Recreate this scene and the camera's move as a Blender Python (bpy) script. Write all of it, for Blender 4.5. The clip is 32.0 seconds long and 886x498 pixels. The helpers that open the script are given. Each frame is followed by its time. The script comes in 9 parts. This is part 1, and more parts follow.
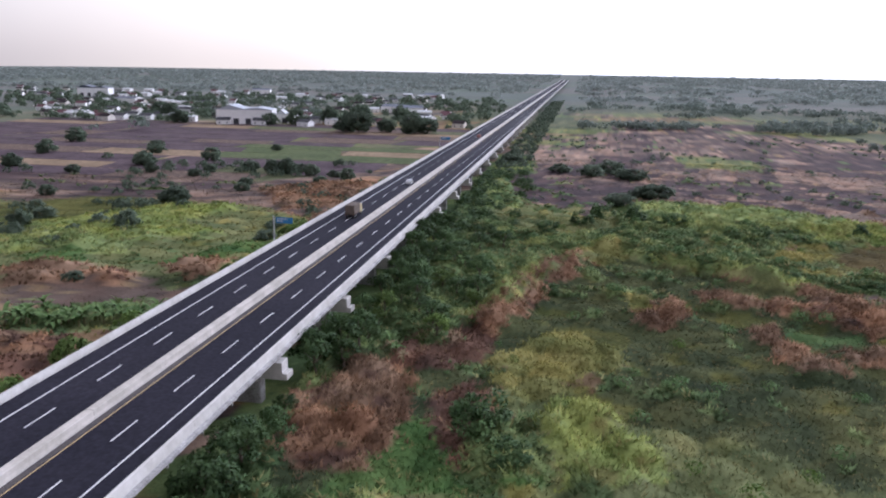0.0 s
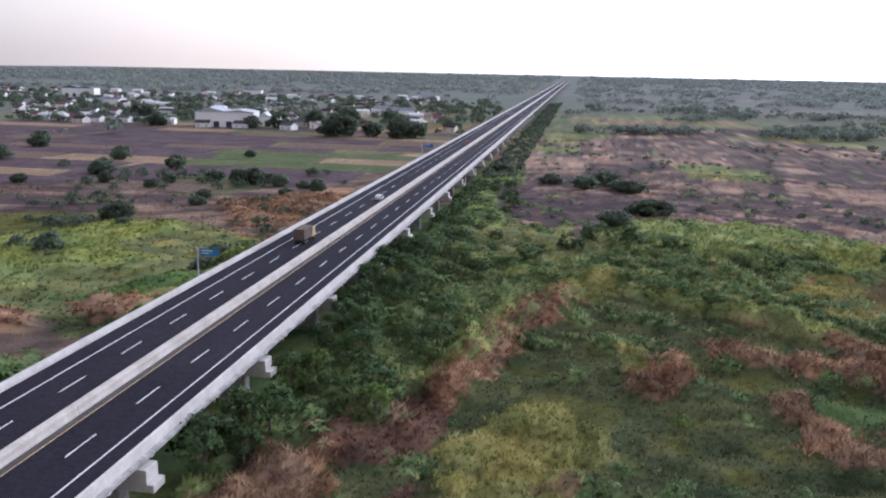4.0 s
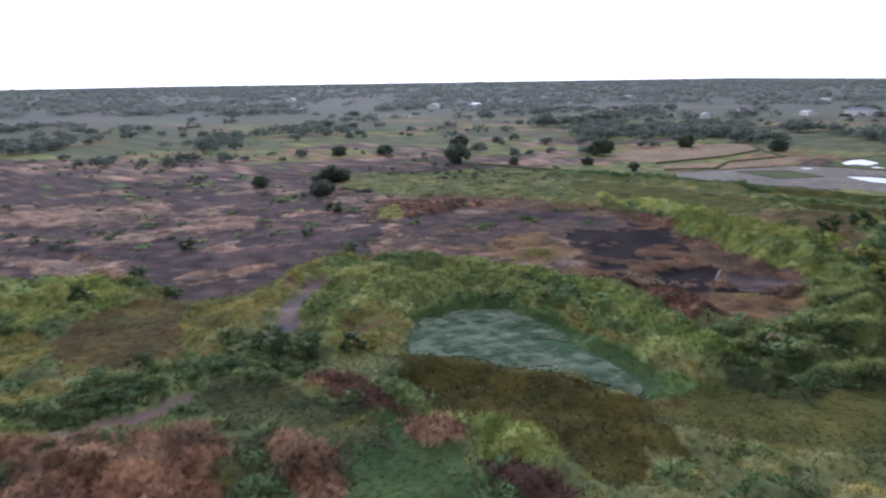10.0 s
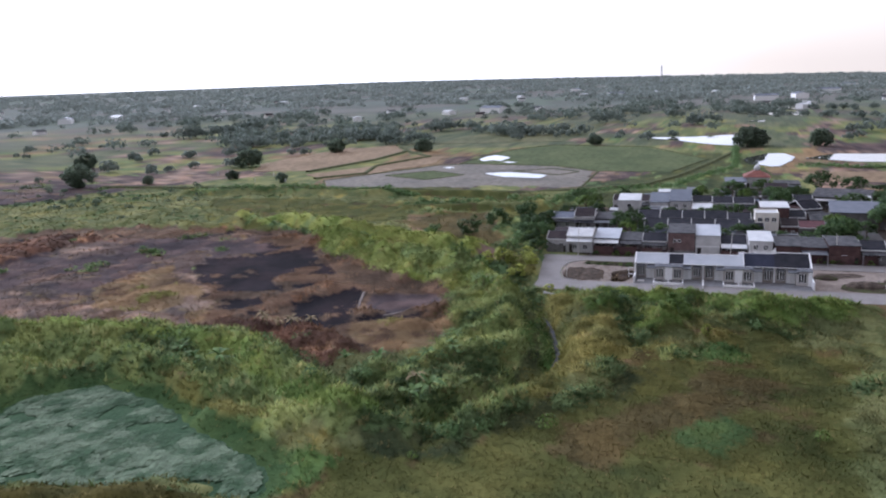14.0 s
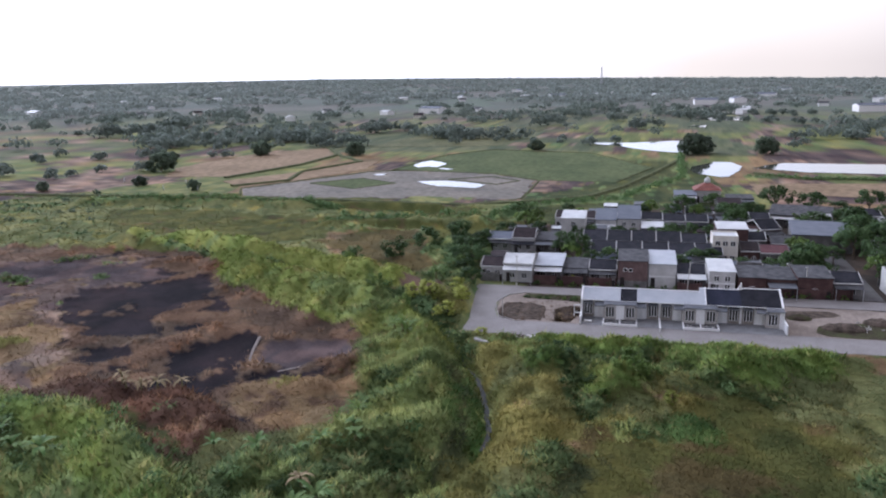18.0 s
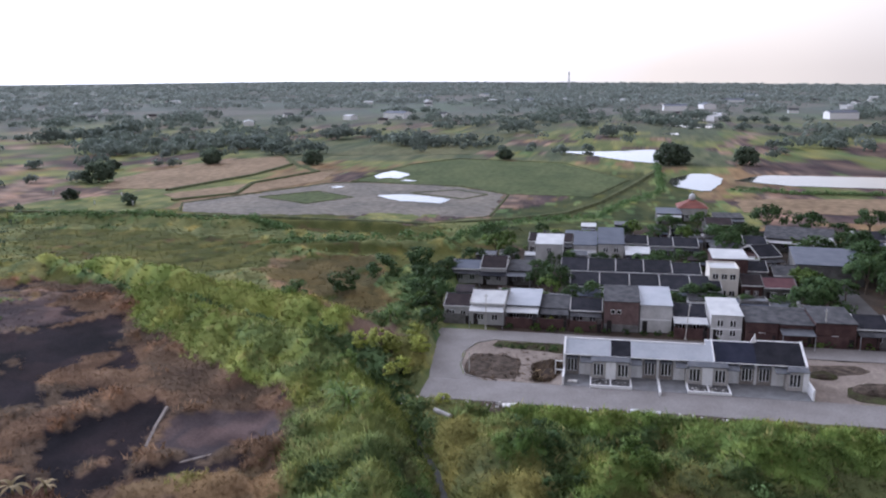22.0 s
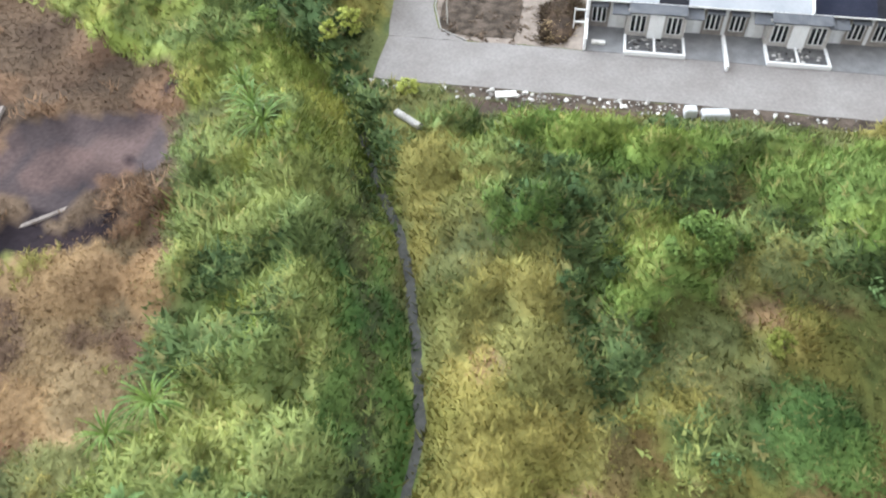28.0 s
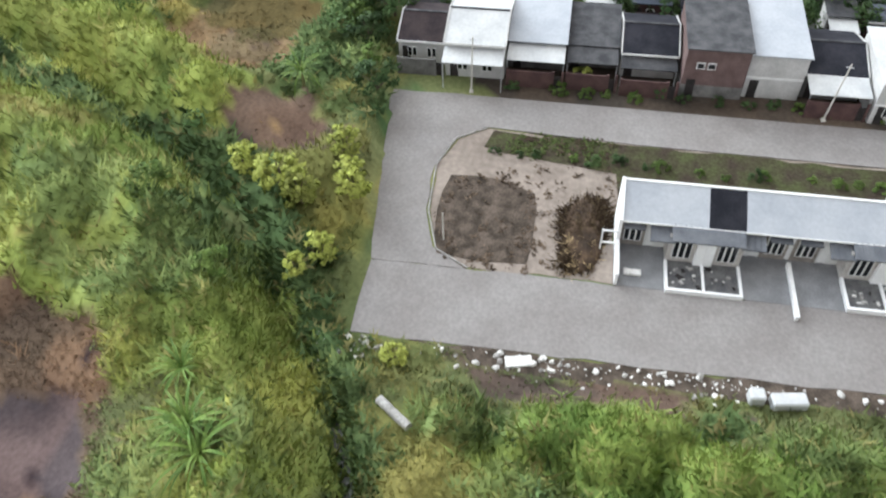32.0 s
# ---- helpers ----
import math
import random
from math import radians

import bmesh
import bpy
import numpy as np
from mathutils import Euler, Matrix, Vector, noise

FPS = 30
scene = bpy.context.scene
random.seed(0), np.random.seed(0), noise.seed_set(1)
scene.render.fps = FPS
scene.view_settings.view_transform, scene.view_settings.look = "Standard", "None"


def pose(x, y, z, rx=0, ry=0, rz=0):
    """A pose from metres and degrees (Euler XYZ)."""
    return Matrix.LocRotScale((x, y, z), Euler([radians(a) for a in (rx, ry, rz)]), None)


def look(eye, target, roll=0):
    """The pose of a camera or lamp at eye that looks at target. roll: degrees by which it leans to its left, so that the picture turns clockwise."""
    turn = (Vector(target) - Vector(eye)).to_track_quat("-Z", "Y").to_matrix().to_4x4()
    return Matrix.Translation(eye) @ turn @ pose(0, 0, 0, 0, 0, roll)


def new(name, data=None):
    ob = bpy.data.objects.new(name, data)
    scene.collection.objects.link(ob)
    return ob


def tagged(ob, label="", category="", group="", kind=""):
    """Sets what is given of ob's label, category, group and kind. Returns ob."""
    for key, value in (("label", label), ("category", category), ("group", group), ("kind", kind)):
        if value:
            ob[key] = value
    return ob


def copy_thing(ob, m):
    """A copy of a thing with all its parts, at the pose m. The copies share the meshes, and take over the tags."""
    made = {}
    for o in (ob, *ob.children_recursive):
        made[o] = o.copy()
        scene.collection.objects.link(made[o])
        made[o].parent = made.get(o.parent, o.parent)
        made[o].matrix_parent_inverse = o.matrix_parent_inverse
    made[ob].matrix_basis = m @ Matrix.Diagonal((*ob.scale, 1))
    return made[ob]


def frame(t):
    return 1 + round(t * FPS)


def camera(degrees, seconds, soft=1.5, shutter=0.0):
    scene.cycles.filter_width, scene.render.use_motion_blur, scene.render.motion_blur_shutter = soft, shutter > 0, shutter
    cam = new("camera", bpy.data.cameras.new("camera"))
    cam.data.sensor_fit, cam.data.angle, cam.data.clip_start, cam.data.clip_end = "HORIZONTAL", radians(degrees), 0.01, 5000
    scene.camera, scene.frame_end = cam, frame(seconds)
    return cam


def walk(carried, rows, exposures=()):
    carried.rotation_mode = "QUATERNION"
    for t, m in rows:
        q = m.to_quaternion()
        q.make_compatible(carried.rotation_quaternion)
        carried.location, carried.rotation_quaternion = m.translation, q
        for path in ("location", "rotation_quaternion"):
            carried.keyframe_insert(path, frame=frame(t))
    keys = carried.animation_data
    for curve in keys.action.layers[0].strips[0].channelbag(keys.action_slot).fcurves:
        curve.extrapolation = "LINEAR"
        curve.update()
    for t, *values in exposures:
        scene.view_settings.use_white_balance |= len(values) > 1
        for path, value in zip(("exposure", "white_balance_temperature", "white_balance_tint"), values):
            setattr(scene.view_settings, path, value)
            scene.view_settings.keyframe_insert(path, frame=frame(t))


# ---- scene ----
cam = camera(59.1, 32.0, soft=2.1, shutter=0.5)
METRES, EYE, TILT, LEAN, TURN = 224.0, 45.0, 0.0, 0.0, 9.6
ROWS = [
    (0.0, 0.0, 0.0, 0.0, 0.21, -13.15, -0.92),
    (0.5, 0.004, 0.0147, 0.0001, 0.23, -13.14, -0.92),
    (1.0, 0.0084, 0.0306, 0.0001, 0.27, -13.13, -0.97),
    (1.5, 0.0129, 0.0474, 0.0002, 0.27, -13.14, -0.99),
    (2.0, 0.0167, 0.0611, 0.0003, 0.25, -13.13, -1.02),
    (2.5, 0.0209, 0.0777, 0.0012, 0.31, -13.1, -0.97),
    (4.5, 0.038, 0.1401, 0.002, 0.25, -13.11, -1.11),
    (5.0, 0.0426, 0.1572, 0.0019, 0.04, -13.1, -1.01),
    (5.5, 0.0485, 0.172, 0.0017, -9.29, -12.97, -0.91),
    (6.0, 0.0553, 0.1843, 0.0023, -12.37, -12.96, -0.84),
    (6.5, 0.0683, 0.2011, 0.0011, -21.09, -12.93, -0.46),
    (7.0, 0.078, 0.2086, 0.0024, -30.68, -12.93, 0.22),
    (7.5, 0.0921, 0.2187, 0.0017, -33.14, -12.84, 0.3),
    (8.0, 0.1084, 0.2285, 0.0013, -35.18, -12.75, 0.59),
    (8.5, 0.1225, 0.2376, 0.0005, -36.41, -12.57, 0.76),
    (9.0, 0.1348, 0.2458, 0.0003, -37.23, -12.42, 0.76),
    (9.5, 0.148, 0.2544, -0.0012, -44.72, -12.36, 0.61),
    (10.0, 0.1626, 0.2606, -0.0009, -53.27, -12.44, 0.84),
    (10.5, 0.1786, 0.2649, -0.0011, -56.38, -12.54, 0.86),
    (11.0, 0.1957, 0.2668, -0.0011, -64.48, -12.69, 1.4),
    (11.5, 0.2124, 0.2678, -0.0018, -67.41, -12.66, 1.56),
    (12.0, 0.2264, 0.2678, -0.0021, -68.91, -12.63, 1.75),
    (12.5, 0.2432, 0.2679, -0.0028, -72.22, -12.63, 1.93),
    (13.0, 0.2582, 0.2679, -0.0026, -74.63, -12.66, 1.95),
    (13.5, 0.2743, 0.2673, -0.0034, -76.27, -12.64, 2.05),
    (14.0, 0.2887, 0.2674, -0.0035, -77.32, -12.63, 2.13),
    (14.5, 0.3048, 0.267, -0.0034, -78.07, -12.63, 2.06),
    (16.5, 0.3653, 0.2686, -0.0026, -80.13, -12.72, 1.49),
    (17.0, 0.3804, 0.2693, -0.0025, -80.59, -12.77, 1.38),
    (17.5, 0.3966, 0.2704, -0.0025, -81.09, -12.84, 1.2),
    (18.0, 0.4107, 0.2709, -0.0015, -81.42, -12.84, 1.17),
    (18.5, 0.4256, 0.2718, -0.0006, -81.71, -12.86, 1.06),
    (19.0, 0.4408, 0.2727, -0.0004, -82.0, -12.84, 1.02),
    (19.5, 0.4559, 0.2737, -0.0001, -82.33, -12.89, 0.99),
    (20.0, 0.4721, 0.2747, 0.0001, -82.64, -12.9, 0.97),
    (20.5, 0.4852, 0.2757, 0.0005, -82.9, -12.89, 0.91),
    (21.0, 0.498, 0.2766, 0.0004, -83.17, -12.8, 0.88),
    (21.5, 0.5133, 0.2778, 0.0005, -83.52, -12.69, 0.84),
    (22.0, 0.5271, 0.2789, 0.0003, -83.76, -12.64, 0.73),
    (22.5, 0.5409, 0.2797, 0.0002, -84.0, -12.66, 0.73),
    (23.0, 0.5554, 0.2805, 0.0005, -84.35, -12.81, 0.78),
    (23.5, 0.5711, 0.2825, 0.0003, -84.71, -16.62, 0.63),
    (24.0, 0.5845, 0.2831, -0.0009, -84.73, -22.17, 0.7),
    (24.5, 0.5982, 0.2841, 0.0001, -84.84, -24.75, 0.76),
    (25.0, 0.6155, 0.2856, -0.0009, -84.95, -31.04, 0.68),
    (25.5, 0.6305, 0.2864, -0.0013, -85.05, -41.23, 0.76),
    (27.5, 0.6906, 0.2901, -0.0012, -85.39, -47.33, 1.01),
    (28.0, 0.7072, 0.291, -0.0008, -85.45, -47.46, 1.05),
    (28.5, 0.7228, 0.2922, 0.0011, -85.58, -47.56, 1.12),
    (29.0, 0.7371, 0.293, 0.0018, -85.61, -47.53, 1.09),
    (29.5, 0.7504, 0.2938, 0.0024, -85.69, -47.56, 1.2),
    (30.0, 0.769, 0.2949, 0.003, -85.86, -47.58, 1.17),
    (30.5, 0.7837, 0.2958, 0.0054, -85.95, -47.65, 1.21),
    (31.0, 0.8009, 0.2968, 0.0097, -85.95, -47.73, 1.28),
    (31.5, 0.8156, 0.2975, 0.0131, -85.87, -47.77, 1.28),
    (32.0, 0.8315, 0.2988, 0.0175, -85.77, -47.77, 1.33),
]
walk(cam, [(t, pose(0, 0, EYE, TILT, LEAN, TURN) @ pose(METRES * x, METRES * y, METRES * z, 90 + pitch, roll, yaw)) for t, x, y, z, yaw, pitch, roll in ROWS], [(0.0, 0.40, 5350, 20), (6.5, 0.40, 5320, 20), (9.0, 0.23, 5240, 20), (12.0, 0.32, 5270, 19), (14.0, 0.38, 5340, 18), (21.5, 0.35, 5340, 18), (23.2, 0.31, 5340, 18), (23.6, 0.56, 5400, 17), (24.0, 1.12, 5400, 12), (25.2, 1.25, 5580, 8), (27.5, 1.48, 5710, 4), (29.0, 1.44, 5690, 4), (30.0, 1.29, 5720, 4), (31.0, 1.27, 5760, 4), (32.0, 1.1, 5800, 4)])

# ---- world and sun: bright overcast evening, brightest towards the low sun ----
SUN_YAW, SUN_UP = 35.0, 24.0          # degrees clockwise from +y, and above the horizon
world = bpy.data.worlds.new("sky")
scene.world = world
world.use_nodes = True
wn, wl = world.node_tree.nodes, world.node_tree.links
wn.clear()
sky = wn.new("ShaderNodeTexSky")
sky.sky_type, sky.sun_disc = "NISHITA", False
sky.sun_elevation, sky.sun_rotation = radians(SUN_UP), radians(SUN_YAW)
sky.air_density, sky.dust_density, sky.ozone_density = 1.0, 3.0, 1.0
pale = wn.new("ShaderNodeHueSaturation")
pale.inputs["Saturation"].default_value = 0.45
wl.new(sky.outputs["Color"], pale.inputs["Color"])
bg_sky = wn.new("ShaderNodeBackground")
bg_sky.inputs["Strength"].default_value = 0.05
wl.new(pale.outputs["Color"], bg_sky.inputs["Color"])
coord = wn.new("ShaderNodeTexCoord")
dot = wn.new("ShaderNodeVectorMath")
dot.operation = "DOT_PRODUCT"
wl.new(coord.outputs["Generated"], dot.inputs[0])
dot.inputs[1].default_value = (math.sin(radians(SUN_YAW)) * 0.94, math.cos(radians(SUN_YAW)) * 0.94, 0.34)
cloud = wn.new("ShaderNodeTexNoise")
cloud.inputs["Scale"].default_value = 3.0
cloud.inputs["Detail"].default_value = 4.0
wl.new(coord.outputs["Generated"], cloud.inputs["Vector"])
mul = wn.new("ShaderNodeMath")
mul.operation = "MULTIPLY_ADD"
wl.new(cloud.outputs["Fac"], mul.inputs[0])
mul.inputs[1].default_value = 0.22
wl.new(dot.outputs["Value"], mul.inputs[2])
veil = wn.new("ShaderNodeValToRGB")
veil.color_ramp.elements[0].position, veil.color_ramp.elements[0].color = 0.02, (0.36, 0.31, 0.27, 1)
veil.color_ramp.elements[1].position, veil.color_ramp.elements[1].color = 0.74, (1.06, 1.05, 1.06, 1)
mid = veil.color_ramp.elements.new(0.50)
mid.color = (0.78, 0.65, 0.50, 1)
height = wn.new("ShaderNodeSeparateXYZ")
wl.new(coord.outputs["Generated"], height.inputs["Vector"])
low = wn.new("ShaderNodeMapRange")
low.interpolation_type = "SMOOTHSTEP"
low.inputs["From Min"].default_value, low.inputs["From Max"].default_value = 0.0, 0.13
low.inputs["To Min"].default_value, low.inputs["To Max"].default_value = -0.16, 0.0
wl.new(height.outputs["Z"], low.inputs["Value"])
thick = wn.new("ShaderNodeMath")
thick.operation = "ADD"
wl.new(mul.outputs["Value"], thick.inputs[0])
wl.new(low.outputs["Result"], thick.inputs[1])
wl.new(thick.outputs["Value"], veil.inputs["Fac"])
bg_cloud = wn.new("ShaderNodeBackground")
bg_cloud.inputs["Strength"].default_value = 0.97
wl.new(veil.outputs["Color"], bg_cloud.inputs["Color"])
both = wn.new("ShaderNodeAddShader")
wl.new(bg_sky.outputs["Background"], both.inputs[0])
wl.new(bg_cloud.outputs["Background"], both.inputs[1])
wout = wn.new("ShaderNodeOutputWorld")
wl.new(both.outputs["Shader"], wout.inputs["Surface"])

sun = new("sun", bpy.data.lights.new("sun", "SUN"))
sun.data.energy, sun.data.angle, sun.data.color = 1.0, radians(20), (1.0, 0.95, 0.88)
sun.matrix_world = look((math.sin(radians(SUN_YAW)), math.cos(radians(SUN_YAW)), math.tan(radians(SUN_UP))), (0, 0, 0))

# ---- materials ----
# bluish haze colour, laid on leaves and ground as a sheen
HAZE_TINT = (0.58, 0.68, 0.68, 1)


def mat(name, a, b=None, scale=1.0, rough=0.8, bump=0.0, metal=0.0, fine=8.0, source="noise", sheen=0.0, spec=0.3, each=0.0, detail=6.0, thin=0.0, plots=False, grit=0.27):
    """Two colours mixed by large noise, fine grain on top; source 'attribute' takes the colour from the mesh's own land cover."""
    m = bpy.data.materials.new(name)
    m.use_nodes = True
    n, l = m.node_tree.nodes, m.node_tree.links
    p = n["Principled BSDF"]
    p.inputs["Roughness"].default_value, p.inputs["Metallic"].default_value = rough, metal
    p.inputs["Specular IOR Level"].default_value = spec
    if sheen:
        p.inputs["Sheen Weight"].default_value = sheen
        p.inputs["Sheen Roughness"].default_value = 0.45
        p.inputs["Sheen Tint"].default_value = HAZE_TINT
    where = n.new("ShaderNodeTexCoord")
    big, small = n.new("ShaderNodeTexNoise"), n.new("ShaderNodeTexNoise")
    big.inputs["Scale"].default_value, big.inputs["Detail"].default_value = scale, detail
    small.inputs["Scale"].default_value, small.inputs["Detail"].default_value = scale * fine, 5.0
    geo = n.new("ShaderNodeNewGeometry")
    for t in (big, small):
        l.new(geo.outputs["Position"], t.inputs["Vector"])
    grain = n.new("ShaderNodeMapRange")
    grain.inputs["From Min"].default_value, grain.inputs["From Max"].default_value = 0.3, 0.7
    grain.inputs["To Min"].default_value, grain.inputs["To Max"].default_value = 1 - grit, 1 + grit * 0.95
    l.new(small.outputs["Fac"], grain.inputs["Value"])
    if source == "attribute":
        col = n.new("ShaderNodeAttribute")
        col.attribute_name = "cover"
        colour = col.outputs["Color"]
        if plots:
            # sheen that grows with distance stands in for haze over the ground
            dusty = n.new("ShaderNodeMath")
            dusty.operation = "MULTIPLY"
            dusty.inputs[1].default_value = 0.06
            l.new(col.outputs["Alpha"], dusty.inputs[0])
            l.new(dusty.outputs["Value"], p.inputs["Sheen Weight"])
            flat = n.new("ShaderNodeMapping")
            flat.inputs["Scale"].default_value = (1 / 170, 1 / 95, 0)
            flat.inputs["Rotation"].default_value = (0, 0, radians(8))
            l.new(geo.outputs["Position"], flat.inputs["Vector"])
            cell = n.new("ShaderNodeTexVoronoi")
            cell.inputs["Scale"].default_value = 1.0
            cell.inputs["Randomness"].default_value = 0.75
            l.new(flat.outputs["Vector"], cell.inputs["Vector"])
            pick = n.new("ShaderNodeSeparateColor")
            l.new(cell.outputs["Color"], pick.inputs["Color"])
            # field colours muted towards one grey, with haze painted in
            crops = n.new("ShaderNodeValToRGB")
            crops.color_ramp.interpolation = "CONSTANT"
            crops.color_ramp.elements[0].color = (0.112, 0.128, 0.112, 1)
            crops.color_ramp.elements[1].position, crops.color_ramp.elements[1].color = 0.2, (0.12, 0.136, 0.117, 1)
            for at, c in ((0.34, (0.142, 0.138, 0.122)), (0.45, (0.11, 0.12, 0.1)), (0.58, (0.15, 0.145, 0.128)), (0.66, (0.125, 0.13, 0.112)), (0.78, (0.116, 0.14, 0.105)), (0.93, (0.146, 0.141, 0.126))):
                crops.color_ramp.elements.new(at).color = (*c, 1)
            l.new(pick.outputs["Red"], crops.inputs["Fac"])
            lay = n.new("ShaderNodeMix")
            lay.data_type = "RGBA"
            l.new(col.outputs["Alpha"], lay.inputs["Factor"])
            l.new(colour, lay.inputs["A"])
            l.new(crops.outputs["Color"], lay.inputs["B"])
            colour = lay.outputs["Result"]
    else:
        mix = n.new("ShaderNodeMix")
        mix.data_type = "RGBA"
        mix.inputs["A"].default_value = (*a, 1)
        mix.inputs["B"].default_value = (*(b or a), 1)
        sharp = n.new("ShaderNodeMapRange")
        sharp.inputs["From Min"].default_value, sharp.inputs["From Max"].default_value = 0.36, 0.64
        l.new(big.outputs["Fac"], sharp.inputs["Value"])
        l.new(sharp.outputs["Result"], mix.inputs["Factor"])
        colour = mix.outputs["Result"]
    scaled = n.new("ShaderNodeVectorMath")
    scaled.operation = "SCALE"
    l.new(colour, scaled.inputs[0])
    l.new(grain.outputs["Result"], scaled.inputs["Scale"])
    out = scaled.outputs["Vector"]
    if each:
        info = n.new("ShaderNodeObjectInfo")
        vary = n.new("ShaderNodeMapRange")
        vary.inputs["To Min"].default_value, vary.inputs["To Max"].default_value = 1 - each, 1 + each
        l.new(info.outputs["Random"], vary.inputs["Value"])
        s2 = n.new("ShaderNodeVectorMath")
        s2.operation = "SCALE"
        l.new(out, s2.inputs[0])
        l.new(vary.outputs["Result"], s2.inputs["Scale"])
        isl = n.new("ShaderNodeMapRange")
        isl.inputs["To Min"].default_value, isl.inputs["To Max"].default_value = 1 - each, 1 + each
        l.new(geo.outputs["Random Per Island"], isl.inputs["Value"])
        s3 = n.new("ShaderNodeVectorMath")
        s3.operation = "SCALE"
        l.new(s2.outputs["Vector"], s3.inputs[0])
        l.new(isl.outputs["Result"], s3.inputs["Scale"])
        out = s3.outputs["Vector"]
    l.new(out, p.inputs["Base Color"])
    if thin:
        through_light = n.new("ShaderNodeBsdfTranslucent")
        l.new(out, through_light.inputs["Color"])
        blend = n.new("ShaderNodeMixShader")
        blend.inputs["Fac"].default_value = thin
        l.new(p.outputs["BSDF"], blend.inputs[1])
        l.new(through_light.outputs["BSDF"], blend.inputs[2])
        l.new(blend.outputs["Shader"], n["Material Output"].inputs["Surface"])
    if bump:
        b_ = n.new("ShaderNodeBump")
        b_.inputs["Strength"].default_value, b_.inputs["Distance"].default_value = 0.6, bump
        l.new(small.outputs["Fac"], b_.inputs["Height"])
        l.new(b_.outputs["Normal"], p.inputs["Normal"])
    return m


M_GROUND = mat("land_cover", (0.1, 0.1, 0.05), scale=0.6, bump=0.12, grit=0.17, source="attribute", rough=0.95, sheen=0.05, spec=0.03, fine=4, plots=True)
M_VEG = mat("living_stems", (0.1, 0.1, 0.05), scale=0.4, source="attribute", rough=0.8, spec=0.06, thin=0.32, grit=0.18)
M_LEAF = mat("tree_leaves", (0.044, 0.082, 0.030), (0.082, 0.130, 0.046), scale=0.5, rough=0.7, each=0.3, spec=0.15, thin=0.25)
M_LEAF_LIGHT = mat("light_leaves", (0.092, 0.152, 0.036), (0.148, 0.212, 0.054), scale=0.5, rough=0.7, each=0.3, spec=0.15, thin=0.25)
M_LEAF_YELLOW = mat("yellow_leaves", (0.27, 0.31, 0.06), (0.37, 0.40, 0.1), scale=0.5, rough=0.7, each=0.3, spec=0.15, thin=0.25)
# haze is put into these two leaf colours: paler and greyer with distance
M_LEAF_FAR = mat("hazed_far_leaves", (0.208, 0.236, 0.212), (0.236, 0.262, 0.234), scale=0.02, rough=0.8, each=0.04, sheen=0.75, spec=0.05, thin=0.5)
M_LEAF_HAZED = mat("half_hazed_leaves", (0.122, 0.150, 0.124), (0.160, 0.188, 0.156), scale=0.03, rough=0.8, each=0.1, sheen=0.3, spec=0.05, thin=0.45)
M_LEAF_MID = mat("field_tree_leaves", (0.090, 0.122, 0.080), (0.128, 0.164, 0.108), scale=0.05, rough=0.8, each=0.25, spec=0.12, sheen=0.08, thin=0.42)
M_SHRUB = mat("shrub_leaves", (0.092, 0.160, 0.058), (0.148, 0.226, 0.086), scale=0.3, rough=0.7, each=0.25, spec=0.12, thin=0.25)
M_BARK = mat("bark", (0.09, 0.07, 0.05), (0.15, 0.12, 0.09), scale=2.0, rough=0.9, bump=0.03)
M_BANANA = mat("banana_leaf", (0.075, 0.14, 0.042), (0.15, 0.22, 0.08), scale=0.8, rough=0.7, spec=0.08, each=0.22)
M_SPIKY = mat("spiky_leaf", (0.08, 0.145, 0.028), (0.155, 0.23, 0.045), scale=0.8, rough=0.6, spec=0.15, each=0.2)
M_STEM = mat("banana_stem", (0.15, 0.17, 0.06), (0.26, 0.22, 0.12), scale=2.0, rough=0.7)
M_ASPHALT = mat("asphalt", (0.017, 0.0165, 0.024), (0.026, 0.0245, 0.034), scale=0.05, rough=0.85, fine=40, bump=0.004, spec=0.06)
M_ASPHALT_OLD = mat("shoulder_asphalt", (0.060, 0.055, 0.058), (0.085, 0.075, 0.07), scale=0.25, rough=0.9, fine=20)
M_CONC = mat("concrete", (0.47, 0.45, 0.415), (0.58, 0.56, 0.53), scale=0.3, rough=0.9, bump=0.01, fine=5, grit=0.08)
M_CONC_CREAM = mat("cream_concrete", (0.42, 0.39, 0.34), (0.54, 0.50, 0.45), scale=0.4, rough=0.9, bump=0.01, fine=5, grit=0.08)
M_CONC_OLD = mat("weathered_concrete", (0.26, 0.25, 0.24), (0.42, 0.41, 0.40), scale=0.7, rough=0.9, bump=0.02, fine=6)
M_WHITE_LINE = mat("white_road_paint", (0.62, 0.62, 0.63), (0.78, 0.78, 0.78), scale=1.5, rough=0.7)
M_YELLOW_LINE = mat("yellow_road_paint", (0.46, 0.33, 0.16), (0.58, 0.43, 0.22), scale=1.5, rough=0.7)
M_PAVING = mat("grey_paving_blocks", (0.205, 0.189, 0.184), (0.238, 0.224, 0.219), scale=0.25, rough=0.9, bump=0.01, fine=14, grit=0.12)
# street paving darkened in its colour for the dusk over the village
M_STREET = mat("dim_street", (0.08, 0.076, 0.076), (0.118, 0.113, 0.11), scale=0.3, rough=0.9, fine=12, grit=0.15)
M_CARPORT = mat("carport_tiles", (0.17, 0.172, 0.182), (0.22, 0.222, 0.232), scale=0.8, rough=0.7, grit=0.1)
M_KERB = mat("kerb_concrete", (0.28, 0.27, 0.265), (0.36, 0.35, 0.34), scale=1.0, rough=0.9)
M_SOIL = mat("bare_soil", (0.095, 0.07, 0.055), (0.175, 0.13, 0.105), scale=0.45, rough=0.95, bump=0.08, spec=0.04)
